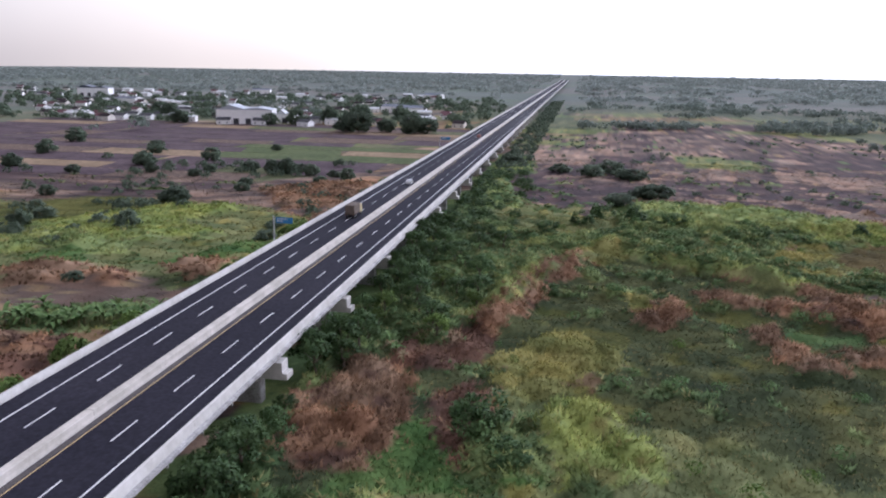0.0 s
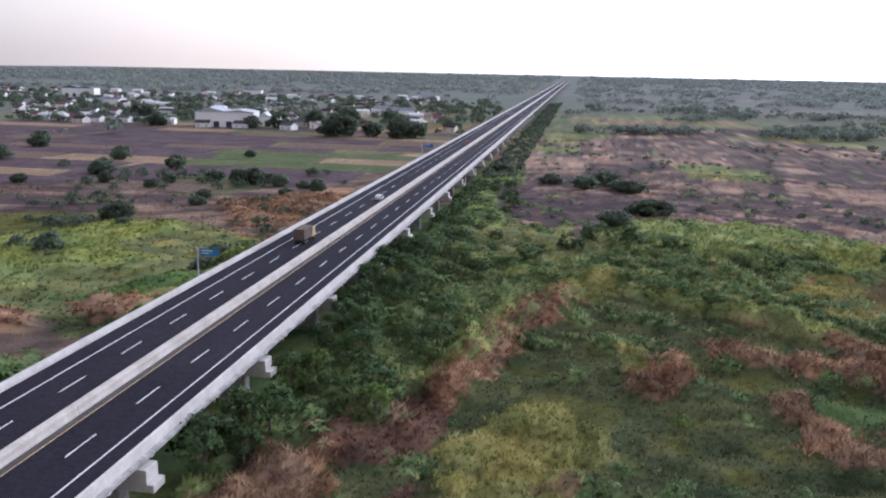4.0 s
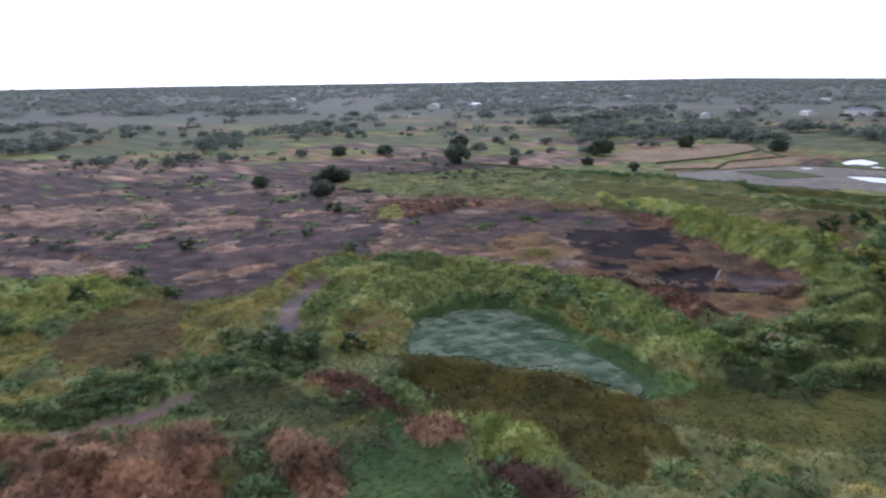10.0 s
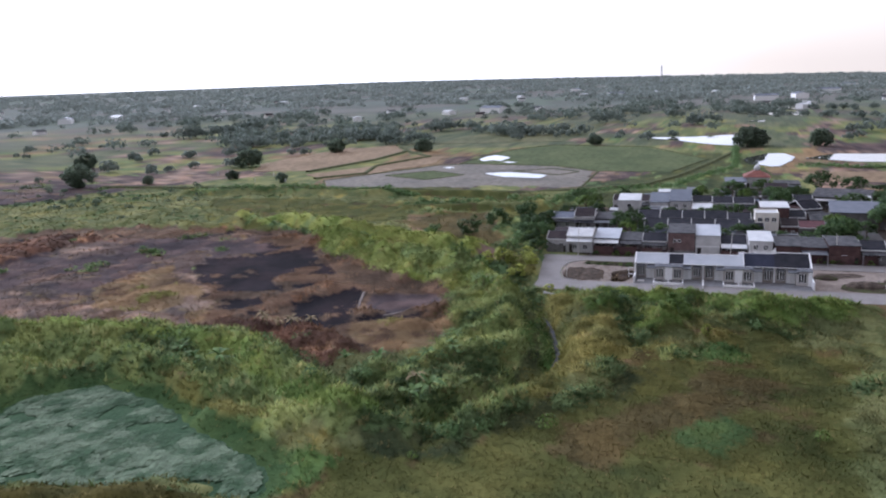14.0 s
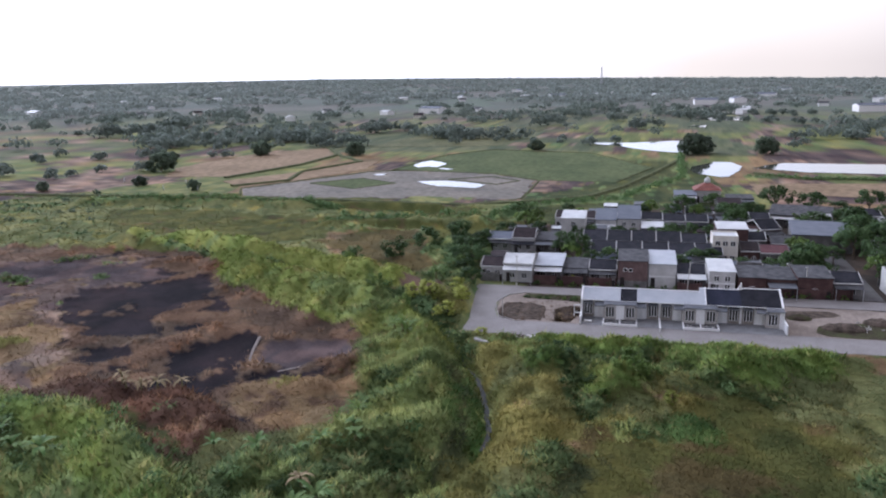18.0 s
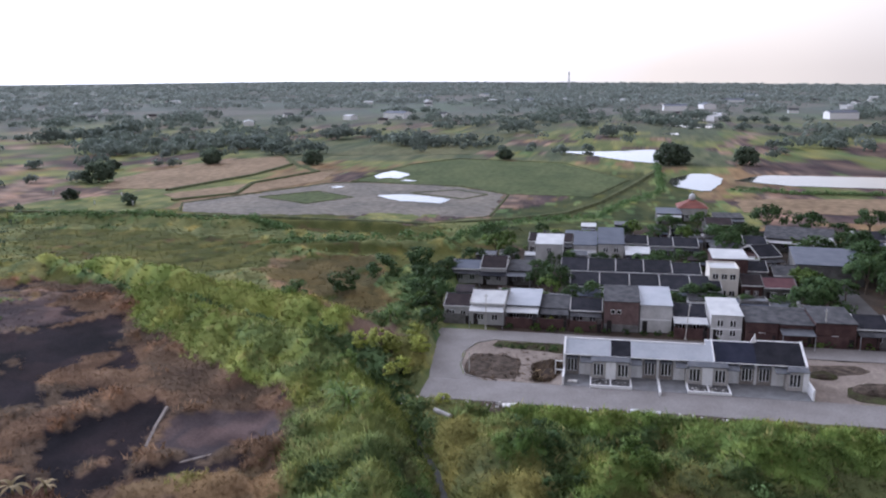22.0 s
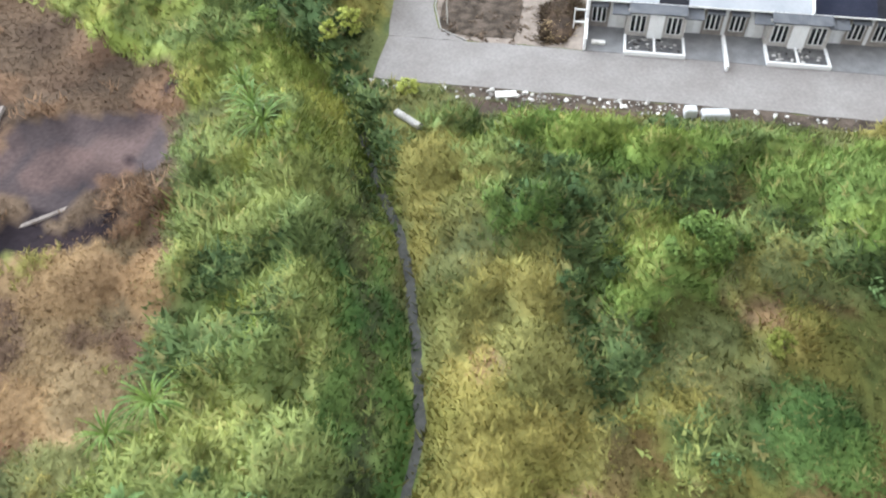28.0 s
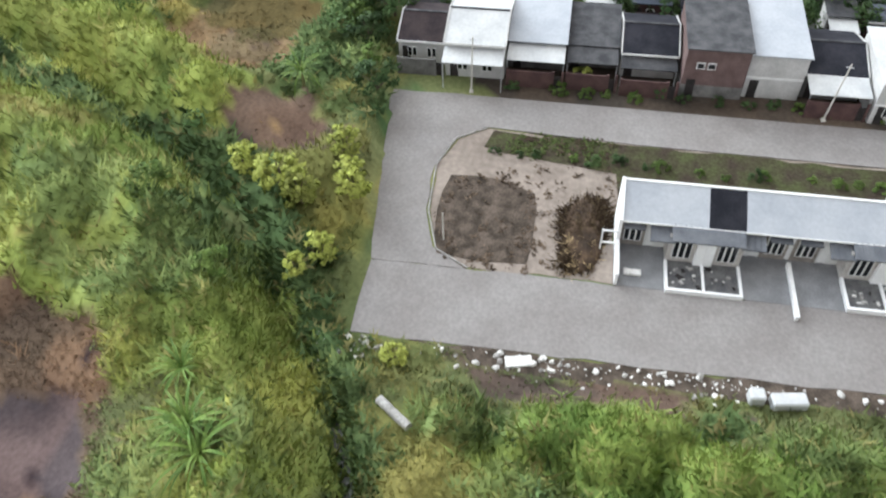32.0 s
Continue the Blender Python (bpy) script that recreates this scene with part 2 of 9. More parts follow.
M_SOIL_LIGHT = mat("dry_earth", (0.2, 0.168, 0.146), (0.275, 0.235, 0.205), scale=0.22, rough=0.95, bump=0.05, spec=0.04, grit=0.14)
M_SOIL_DUG = mat("dug_soil", (0.045, 0.037, 0.03), (0.115, 0.092, 0.076), scale=0.8, rough=0.95, bump=0.1, spec=0.04)
M_SOIL_GRASS = mat("weedy_soil", (0.048, 0.038, 0.03), (0.066, 0.072, 0.034), scale=0.5, rough=0.95, bump=0.1, spec=0.04)
M_SOIL_DARK = mat("ploughed_soil", (0.068, 0.05, 0.058), (0.108, 0.082, 0.088), scale=0.06, rough=0.95, bump=0.1, spec=0.04)
M_PLANTER = mat("grey_planter_soil", (0.09, 0.09, 0.095), (0.15, 0.148, 0.15), scale=1.2, rough=0.95, bump=0.05, spec=0.04)
M_BORDER = mat("pale_ash_earth", (0.19, 0.165, 0.155), (0.27, 0.24, 0.22), scale=0.8, rough=0.95, bump=0.05, spec=0.04)
M_BUND = mat("grassy_bund", (0.07, 0.082, 0.042), (0.115, 0.125, 0.062), scale=0.3, rough=0.95, bump=0.2, spec=0.04)
M_STUBBLE = mat("straw_stubble", (0.21, 0.155, 0.1), (0.275, 0.205, 0.135), scale=0.04, rough=0.95, bump=0.08, spec=0.04)
M_PADDY = mat("rice_green", (0.072, 0.094, 0.042), (0.104, 0.124, 0.056), scale=0.05, rough=0.9, bump=0.1, spec=0.04)
M_PADDY_DULL = mat("dull_green_field", (0.085, 0.095, 0.05), (0.14, 0.14, 0.075), scale=0.03, rough=0.9, bump=0.1, spec=0.04)
M_MUD = mat("grey_mud", (0.135, 0.127, 0.112), (0.205, 0.185, 0.155), scale=0.05, rough=0.75, bump=0.03, spec=0.04)
M_WATER = mat("still_water", (0.05, 0.055, 0.05), (0.07, 0.07, 0.06), scale=0.2, rough=0.04, spec=0.9)
M_CREEK = mat("creek_water", (0.075, 0.076, 0.072), (0.105, 0.105, 0.1), scale=0.3, rough=0.6, spec=0.08)
M_LILY_DARK = mat("weed_pool_water", (0.042, 0.078, 0.042), (0.07, 0.115, 0.066), scale=0.3, rough=0.9, spec=0.02)
M_WALL = mat("white_render", (0.42, 0.415, 0.41), (0.52, 0.515, 0.51), scale=0.6, rough=0.85, each=0.04, grit=0.08)
# town walls set whiter than M_WALL, raised to allow for haze
M_WALL_TOWN = mat("town_white_wall", (0.8, 0.79, 0.78), (0.86, 0.85, 0.84), scale=0.3, rough=0.85, grit=0.06)
M_WALL_NEW = mat("fresh_white_paint", (0.74, 0.74, 0.75), (0.82, 0.82, 0.83), scale=0.5, rough=0.8, grit=0.05)
M_CLAD = mat("pale_cladding", (0.40, 0.375, 0.355), (0.50, 0.475, 0.455), scale=1.2, rough=0.85)
M_WALL_GREY = mat("grey_render", (0.105, 0.102, 0.1), (0.185, 0.18, 0.176), scale=0.7, rough=0.9, each=0.08, grit=0.12)
M_WALL_CREAM = mat("cream_render", (0.6, 0.57, 0.51), (0.69, 0.66, 0.6), scale=0.7, rough=0.85, grit=0.08)
M_BRICK = mat("unplastered_brick", (0.06, 0.034, 0.034), (0.095, 0.056, 0.052), scale=0.8, rough=0.92, bump=0.02, fine=12, grit=0.15)
M_BRICK_PALE = mat("dusty_brown_brick", (0.105, 0.07, 0.068), (0.15, 0.103, 0.098), scale=0.8, rough=0.92, bump=0.02, fine=12, grit=0.15)
M_STONE_PANEL = mat("dark_stone_cladding", (0.20, 0.18, 0.165), (0.30, 0.27, 0.25), scale=1.5, rough=0.8, bump=0.01)
M_ROOF_LIGHT = mat("pale_metal_roof", (0.34, 0.362, 0.405), (0.40, 0.42, 0.46), scale=0.4, rough=0.55, metal=0.0, spec=0.4, grit=0.05)
M_ROOF_WHITE = mat("white_metal_roof", (0.46, 0.47, 0.485), (0.56, 0.57, 0.575), scale=0.4, rough=0.55, grit=0.06)
M_ROOF_DARK = mat("charcoal_roof", (0.015, 0.016, 0.022), (0.028, 0.028, 0.036), scale=0.6, rough=0.75, each=0.15, grit=0.1, spec=0.1)
M_ROOF_NAVY = mat("navy_roof_sheet", (0.016, 0.019, 0.036), (0.026, 0.029, 0.05), scale=0.6, rough=0.7, grit=0.1, spec=0.12)
M_ROOF_BROWN = mat("dark_brown_tiles", (0.026, 0.02, 0.023), (0.043, 0.033, 0.034), scale=0.6, rough=0.8, each=0.15, grit=0.1, spec=0.1)
M_ROOF_BLUE = mat("blue_grey_sheet_roof", (0.062, 0.074, 0.105), (0.092, 0.104, 0.138), scale=0.4, rough=0.55, each=0.1, grit=0.08)
M_ROOF_GREY = mat("grey_fibre_cement_roof", (0.05, 0.051, 0.057), (0.098, 0.098, 0.104), scale=0.7, rough=0.85, each=0.12, grit=0.1, spec=0.12)
M_ROOF_RED = mat("red_clay_tiles", (0.17, 0.062, 0.05), (0.24, 0.095, 0.075), scale=0.6, rough=0.8, each=0.15, grit=0.1)
M_ROOF_MAROON = mat("maroon_roof", (0.085, 0.032, 0.04), (0.12, 0.05, 0.055), scale=0.6, rough=0.75, grit=0.1)
M_CANOPY = mat("grey_canopy_roof", (0.1, 0.107, 0.125), (0.15, 0.157, 0.175), scale=0.8, rough=0.7, grit=0.08)
M_GLASS = mat("dark_window_glass", (0.012, 0.013, 0.016), rough=0.08, spec=0.5)
M_FRAME = mat("white_frame_paint", (0.66, 0.66, 0.66), (0.74, 0.74, 0.74), scale=2, rough=0.5, grit=0.05)
M_DARK = mat("dark_opening", (0.02, 0.018, 0.018), (0.035, 0.03, 0.03), scale=1, rough=0.9)
M_STEEL = mat("galvanised_steel", (0.42, 0.43, 0.45), (0.52, 0.53, 0.55), scale=1.5, rough=0.45, metal=0.6)
M_SIGN = mat("blue_sign_sheet", (0.035, 0.16, 0.34), (0.05, 0.20, 0.40), scale=0.6, rough=0.4)
M_CANVAS = mat("brown_truck_canvas", (0.085, 0.065, 0.05), (0.13, 0.10, 0.08), scale=0.8, rough=0.85)
M_TRUCK = mat("yellow_cab_paint", (0.42, 0.34, 0.16), (0.5, 0.42, 0.22), scale=1, rough=0.4)
M_RUBBER = mat("tyre_rubber", (0.018, 0.018, 0.018), rough=0.9)
M_RUBBLE = mat("pale_rubble", (0.45, 0.44, 0.42), (0.68, 0.67, 0.66), scale=1.2, rough=0.9, each=0.2)
M_STRAW = mat("rotting_straw_heap", (0.035, 0.024, 0.017), (0.085, 0.055, 0.034), scale=0.9, rough=0.95, bump=0.1)


# ---- mesh helpers ----
def bulk(name, verts, faces, colours=None, normals=None):
    """A mesh straight from arrays; faces all have the same number of corners."""
    me = bpy.data.meshes.new(name)
    verts, faces = np.asarray(verts, np.float32), np.array(faces, np.int32)
    n, k = faces.shape
    if normals is not None:
        p = verts[faces]
        wrong = (np.cross(p[:, 1] - p[:, 0], p[:, 2] - p[:, 0]) * np.asarray(normals)[faces[:, 0]]).sum(1) < 0
        faces[wrong] = faces[wrong][:, ::-1]
    me.vertices.add(len(verts))
    me.vertices.foreach_set("co", verts.ravel())
    me.loops.add(n * k)
    me.loops.foreach_set("vertex_index", faces.ravel())
    me.polygons.add(n)
    me.polygons.foreach_set("loop_start", np.arange(0, n * k, k, dtype=np.int32))
    if colours is not None:
        at = me.attributes.new("cover", "FLOAT_COLOR", "POINT")
        rgba = np.ones((len(verts), 4), np.float32)
        rgba[:, :colours.shape[1]] = colours
        at.data.foreach_set("color", rgba.ravel())
    me.update(calc_edges=True)
    if normals is not None:
        normals = np.asarray(normals, np.float32)
        me.polygons.foreach_set("use_smooth", np.ones(n, bool))
        me.normals_split_custom_set_from_vertices(np.asarray(normals, np.float32))
    return me


def obj(name, me, material, parent=None, label="", m=None):
    if material is not None and not me.materials:
        me.materials.append(material)
    ob = new(name, me)
    if parent is not None:
        ob.parent = parent
    if m is not None:
        ob.matrix_basis = m
    if label:
        ob["label"] = label
    return ob


def part(name, bm, material, parent, label="", m=None):
    me = bpy.data.meshes.new(name)
    bmesh.ops.recalc_face_normals(bm, faces=bm.faces[:])
    bm.to_mesh(me)
    bm.free()
    return obj(name, me, material, parent, label, m)


def thing(name, label, category, m=None, group="", kind=""):
    ob = new(name)
    ob.empty_display_size = 0.2
    if m is not None:
        ob.matrix_basis = m
    return tagged(ob, label, category, group, kind)


def boxes(*dims, bevel=0.0):
    """A bmesh of boxes (x0, x1, y0, y1, z0, z1)."""
    bm = bmesh.new()
    for x0, x1, y0, y1, z0, z1 in dims:
        v = [bm.verts.new((x, y, z)) for z in (z0, z1) for y in (y0, y1) for x in (x0, x1)]
        for f in ((0, 2, 3, 1), (4, 5, 7, 6), (0, 1, 5, 4), (2, 6, 7, 3), (0, 4, 6, 2), (1, 3, 7, 5)):
            bm.faces.new([v[i] for i in f])
    if bevel:
        bmesh.ops.bevel(bm, geom=bm.edges[:], offset=bevel, segments=1, affect="EDGES")
    return bm


def prism(profile, x0, x1, axis="x"):
    """A profile of (a, z) points drawn out along x (a is y) or along y (a is x)."""
    bm = bmesh.new()
    ends = []
    for x in (x0, x1):
        ends.append([bm.verts.new((x, a, z) if axis == "x" else (a, x, z)) for a, z in profile])
    n = len(profile)
    bm.faces.new(ends[0])
    bm.faces.new(ends[1][::-1])
    for i in range(n):
        bm.faces.new([ends[0][i], ends[1][i], ends[1][(i + 1) % n], ends[0][(i + 1) % n]])
    return bm


def tube(points, radii, sides=7):
    bm = bmesh.new()
    rings = []
    for i, (p, r) in enumerate(zip(points, radii)):
        p = Vector(p)
        d = (Vector(points[min(i + 1, len(points) - 1)]) - Vector(points[max(i - 1, 0)])).normalized()
        side = d.orthogonal().normalized()
        other = d.cross(side)
        rings.append([bm.verts.new(p + r * (math.cos(2 * math.pi * k / sides) * side + math.sin(2 * math.pi * k / sides) * other)) for k in range(sides)])
    for a, b in zip(rings, rings[1:]):
        for k in range(sides):
            bm.faces.new([a[k], a[(k + 1) % sides], b[(k + 1) % sides], b[k]])
    bm.faces.new(rings[0][::-1])
    bm.faces.new(rings[-1])
    return bm


def sheet(name, outline, z, material, label, category, rough_edge=0.0, seed=0, kind="structure", depth=0.25):
    """A flat patch of ground with a ragged outline and a thin skirt."""
    r = random.Random(seed)
    pts = []
    for (x0, y0), (x1, y1) in zip(outline, outline[1:] + outline[:1]):
        length = math.hypot(x1 - x0, y1 - y0)
        steps = max(1, int(length / max(2.0, rough_edge * 3))) if rough_edge else 1
        for i in range(steps):
            f = i / steps
            j = rough_edge if rough_edge else 0
            pts.append((x0 + (x1 - x0) * f + r.uniform(-j, j), y0 + (y1 - y0) * f + r.uniform(-j, j)))
    bm = bmesh.new()
    top = [bm.verts.new((x, y, z)) for x, y in pts]
    low = [bm.verts.new((x, y, z - depth)) for x, y in pts]
    face = bm.faces.new(top)
    for i in range(len(pts)):
        k = (i + 1) % len(pts)
        bm.faces.new([top[i], low[i], low[k], top[k]])
    bmesh.ops.triangulate(bm, faces=[face])
    ob = part(name, bm, material, None)
    return tagged(ob, label, category, kind=kind)


# ---- smooth random fields over the plan ----
def lattice(ix, iy, seed):
    h = (ix.astype(np.int64) * 374761393 + iy.astype(np.int64) * 668265263 + seed * 974634777) & 0xFFFFFFFF
    h = ((h ^ (h >> 13)) * 1274126177) & 0xFFFFFFFF
    return ((h ^ (h >> 16)) & 0xFFFF) / 65535.0


def field(x, y, size, seed=0, octaves=3):
    x, y = np.asarray(x, float) / size, np.asarray(y, float) / size
    total, weight, amp = 0.0, 0.0, 1.0
    for o in range(octaves):
        ix, iy = np.floor(x), np.floor(y)
        fx, fy = x - ix, y - iy
        fx, fy = fx * fx * (3 - 2 * fx), fy * fy * (3 - 2 * fy)
        a, b = lattice(ix, iy, seed + o), lattice(ix + 1, iy, seed + o)
        c, d = lattice(ix, iy + 1, seed + o), lattice(ix + 1, iy + 1, seed + o)
        total = total + amp * ((a * (1 - fx) + b * fx) * (1 - fy) + (c * (1 - fx) + d * fx) * fy)
        weight += amp
        x, y, amp = x * 2.03, y * 2.03, amp * 0.5
    return total / weight


# ---- land cover: kinds of growth, where they lie, and how tall they stand ----
# kind: colour, second colour, height of growth in metres, tufts per square metre, blades spread
COVER = {
    "grass": ((0.112, 0.136, 0.056), (0.188, 0.200, 0.088), 1.0, 1.1, 0.8),
    "reeds": ((0.154, 0.213, 0.077), (0.288, 0.341, 0.130), 2.2, 1.2, 0.7),
    "bright": ((0.176, 0.233, 0.061), (0.299, 0.338, 0.109), 1.8, 1.2, 0.8),
    "lush": ((0.062, 0.118, 0.036), (0.108, 0.172, 0.056), 1.2, 1.2, 0.8),
    "yellow": ((0.160, 0.168, 0.054), (0.275, 0.262, 0.096), 1.3, 1.3, 0.8),
    "tallgrass": ((0.132, 0.206, 0.056), (0.245, 0.324, 0.098), 1.9, 1.3, 0.7),
    "brown": ((0.158, 0.095, 0.059), (0.333, 0.218, 0.140), 1.9, 1.3, 0.7),
    "rust": ((0.081, 0.049, 0.038), (0.167, 0.101, 0.072), 1.4, 1.2, 0.8),
    "marsh": ((0.044, 0.058, 0.028), (0.088, 0.100, 0.044), 0.7, 1.4, 1.0),
    "olive": ((0.068, 0.079, 0.026), (0.114, 0.118, 0.039), 0.45, 1.3, 0.9),
    "sedge": ((0.079, 0.067, 0.031), (0.124, 0.101, 0.045), 0.5, 1.1, 0.9),
    "moss": ((0.048, 0.047, 0.015), (0.076, 0.071, 0.022), 0.7, 1.0, 0.9),
    "weeds": ((0.081, 0.128, 0.053), (0.156, 0.211, 0.086), 1.5, 1.1, 1.1),
    "herb": ((0.050, 0.091, 0.034), (0.082, 0.128, 0.047), 0.5, 1.2, 0.9),
    "dry": ((0.160, 0.114, 0.068), (0.255, 0.190, 0.108), 0.5, 1.0, 0.9),
    "scrub": ((0.091, 0.070, 0.062), (0.155, 0.117, 0.100), 0.6, 0.7, 0.9),
    "heath": ((0.170, 0.122, 0.098), (0.320, 0.235, 0.180), 0.7, 1.0, 0.9),
    "tan": ((0.097, 0.067, 0.049), (0.175, 0.124, 0.086), 0.4, 2.2, 0.9),
    "char": ((0.053, 0.041, 0.044), (0.099, 0.075, 0.074), 0.3, 0.35, 0.9),
    "burnt": ((0.011, 0.010, 0.013), (0.030, 0.023, 0.027), 0.05, 0.06, 0.9),
    "ash": ((0.044, 0.036, 0.040), (0.110, 0.084, 0.084), 0.0, 0.0, 0.9),
    "mud": ((0.120, 0.095, 0.095), (0.170, 0.140, 0.130), 0.0, 0.0, 0.9),
    "soil": ((0.082, 0.060, 0.050), (0.140, 0.105, 0.085), 0.25, 0.4, 0.9),
    "yard": ((0.045, 0.038, 0.032), (0.085, 0.070, 0.058), 0.1, 0.2, 0.9),
    "far": ((0.085, 0.105, 0.062), (0.130, 0.140, 0.085), 0.0, 0.0, 0.9),
}
KINDS = list(COVER)
PATCHES = []


def patch(kind, cx, cy, rx, ry, turn=0.0, ragged=1.0):
    PATCHES.append((KINDS.index(kind), "blob", cx, cy, rx, ry, radians(turn), ragged))


def strip(kind, width, *points, ragged=0.6):
    PATCHES.append((KINDS.index(kind), "strip", width, points, ragged))


def area(kind, ragged, *points):
    """A stand of growth inside a closed outline."""
    PATCHES.append((KINDS.index(kind), "area", points, ragged))


# wide country first
patch("grass", 110, 130, 160, 100, 0, 4)
patch("scrub", 120, 330, 260, 120, 0, 6)
patch("heath", 60, 420, 160, 40, 0, 6)
patch("burnt", 10, 315, 32, 36, 10, 5)
patch("burnt", 90, 455, 90, 14, -8, 4)
patch("burnt", 170, 300, 45, 14, 25, 5)
patch("burnt", 240, 330, 60, 18, 20, 6)
patch("burnt", 130, 270, 34, 12, -20, 5)
patch("heath", 70, 290, 40, 12, 10, 5)
patch("heath", 140, 310, 40, 10, 0, 5)
patch("brown", 110, 245, 28, 12, -15, 5)
patch("heath", 165, 262, 36, 14, -25, 6)
patch("brown", 205, 250, 28, 16, -35, 6)
patch("heath", 40, 370, 60, 14, 5, 5)
patch("olive", 270, 215, 75, 90, -10, 6)
patch("olive", 285, 170, 40, 55, 0, 5)
patch("grass", 300, 300, 90, 26, -25, 4)
patch("grass", 250, 235, 34, 16, -40, 4)
strip("grass", 7, (200, 345), (290, 300), (308, 245), (304, 188), (297, 141), ragged=2)
# left of the viaduct
patch("scrub", -150, 280, 150, 60, 0, 6)
patch("grass", -130, 200, 110, 55, 0, 5)
patch("bright", -160, 190, 60, 7, -5, 5)
patch("bright", -120, 205, 50, 6, 5, 5)
patch("bright", -88, 172, 22, 7, -10, 3)
patch("marsh", -140, 200, 40, 4, 0, 4)
patch("rust", -110, 255, 60, 18, 5, 5)
patch("brown", -80, 215, 18, 16, 0, 4)
patch("dry", -160, 235, 60, 10, 0, 4)
patch("marsh", -95, 150, 40, 9, -10, 3)
patch("soil", -88, 132, 24, 10, -15, 2)
patch("brown", -85, 96, 26, 10, -10, 3)
patch("rust", -100, 85, 26, 9, -10, 3)
# along the viaduct
patch("weeds", -28, 190, 20, 130, 0, 3)
patch("grass", -4, 170, 18, 90, 0, 4)
# open country ahead
patch("heath", 35.3, 436.5, 52.8, 32.4, 18, 4.0)
patch("char", 118.4, 662.8, 99.8, 35.7, 22, 4.0)
patch("heath", 209.5, 1065.6, 118.1, 49.7, 28, 4.0)
patch("char", -8.9, 316.0, 18.1, 46.2, 16, 4.0)
patch("char", 23.8, 333.2, 16.9, 51.7, 16, 4.0)
patch("char", 70.8, 346.4, 26.9, 26.9, 16, 4.0)
patch("char", 79.6, 290.6, 22.0, 16.2, 15, 4.0)
patch("heath", 78.8, 320.9, 31.0, 10.2, 15, 3.4)
patch("heath", 79.6, 389.9, 31.0, 17.3, 17, 4.0)
patch("char", 76.9, 300.8, 33.8, 30.6, -22, 4.0)
patch("char", -11.1, 323.4, 24.7, 53.5, -22, 4.0)
patch("heath", 67.7, 349.5, 26.4, 17.7, -23, 4.0)
patch("heath", 88.5, 276.5, 10.6, 13.4, -22, 3.5)
patch("heath", 139.8, 290.4, 13.9, 13.4, -22, 4.0)
patch("char", 115.8, 232.6, 22.8, 27.7, -22, 4.0)
patch("char", 161.1, 464.2, 37.9, 49.3, -23, 4.0)
patch("dry", 195.9, 232.8, 24.3, 15.2, -22, 4.0)
patch("brown", 171.4, 189.5, 12.5, 13.4, -22, 4.0)
patch("grass", 284.1, 306.4, 31.3, 33.7, -23, 4.0)
patch("sedge", -13.7, 236.6, 10.4, 23.3, 14, 3.5)
patch("char", 156.7, 275.0, 28.6, 36.7, -61, 4.0)
patch("char", 112.1, 223.4, 13.3, 16.9, -59, 4.0)
# ground beyond the viaduct
area("scrub", 3, (-229.0, 279.1), (-170.1, 306.3), (-116.8, 286.9), (-78.3, 334.2), (-62.9, 260.0), (-74.1, 215.1), (-108.0, 236.0), (-147.9, 242.7), (-179.1, 216.8))
area("olive", 2.5, (-182.7, 221.3), (-170.7, 232.7), (-147.9, 242.7), (-123.5, 231.8), (-139.0, 209.2), (-148.7, 187.5), (-135.7, 162.6))
area("grass", 2.5, (-154.4, 186.0), (-137.9, 207.6), (-103.7, 226.4), (-74.1, 215.1), (-75.4, 183.9), (-81.6, 144.1), (-114.7, 136.4))
area("bright", 2, (-150.2, 189.5), (-139.5, 210.0), (-122.5, 229.8), (-97.9, 225.9), (-111.8, 199.4), (-89.3, 187.3), (-102.1, 170.8), (-131.6, 182.6))
area("reeds", 2, (-144.5, 173.6), (-130.3, 180.7), (-104.8, 170.2), (-105.1, 161.1), (-121.7, 160.0), (-131.7, 157.6))
area("lush", 1.5, (-91.8, 162.7), (-81.1, 176.0), (-75.3, 187.3), (-71.0, 169.4), (-85.0, 157.8), (-95.3, 154.3))
area("lush", 1.5, (-124.5, 155.9), (-113.1, 164.5), (-106.6, 152.6), (-116.6, 149.2))
area("brown", 2, (-112.3, 270.1), (-75.5, 312.4), (-72.6, 232.6), (-91.2, 227.7))
area("brown", 1.5, (-88.6, 154.3), (-74.9, 162.3), (-72.3, 150.8), (-76.7, 144.3), (-83.8, 145.8))
area("brown", 2, (-121.0, 144.2), (-112.2, 148.7), (-90.8, 148.9), (-87.2, 140.6), (-113.3, 134.5))
area("soil", 1.5, (-111.3, 132.0), (-103.0, 136.1), (-81.2, 141.1), (-75.7, 141.1), (-76.2, 122.2), (-87.9, 124.7), (-102.0, 120.5))
area("weeds", 1.5, (-97.9, 115.4), (-91.5, 125.0), (-77.9, 127.0), (-73.5, 115.8), (-79.3, 108.8), (-89.7, 105.1))
area("rust", 1.5, (-88.8, 104.0), (-79.3, 108.8), (-73.4, 105.3), (-73.5, 91.5), (-76.4, 88.5))
# the dry plain
area("scrub", 4, (3.1, 565.9), (69.1, 640.9), (198.1, 546.6), (262.4, 387.0), (150.4, 234.5), (115.8, 209.4), (92.9, 222.9), (89.9, 271.3), (8.5, 341.9))
strip("char", 4, (24.2, 642.8), (71.0, 661.7), (123.2, 671.7), (200.4, 683.8), ragged=2)
area("char", 4, (52.5, 457.6), (130.9, 446.0), (164.6, 423.2), (169.3, 368.2), (149.8, 349.2), (112.7, 383.5), (74.0, 431.1))
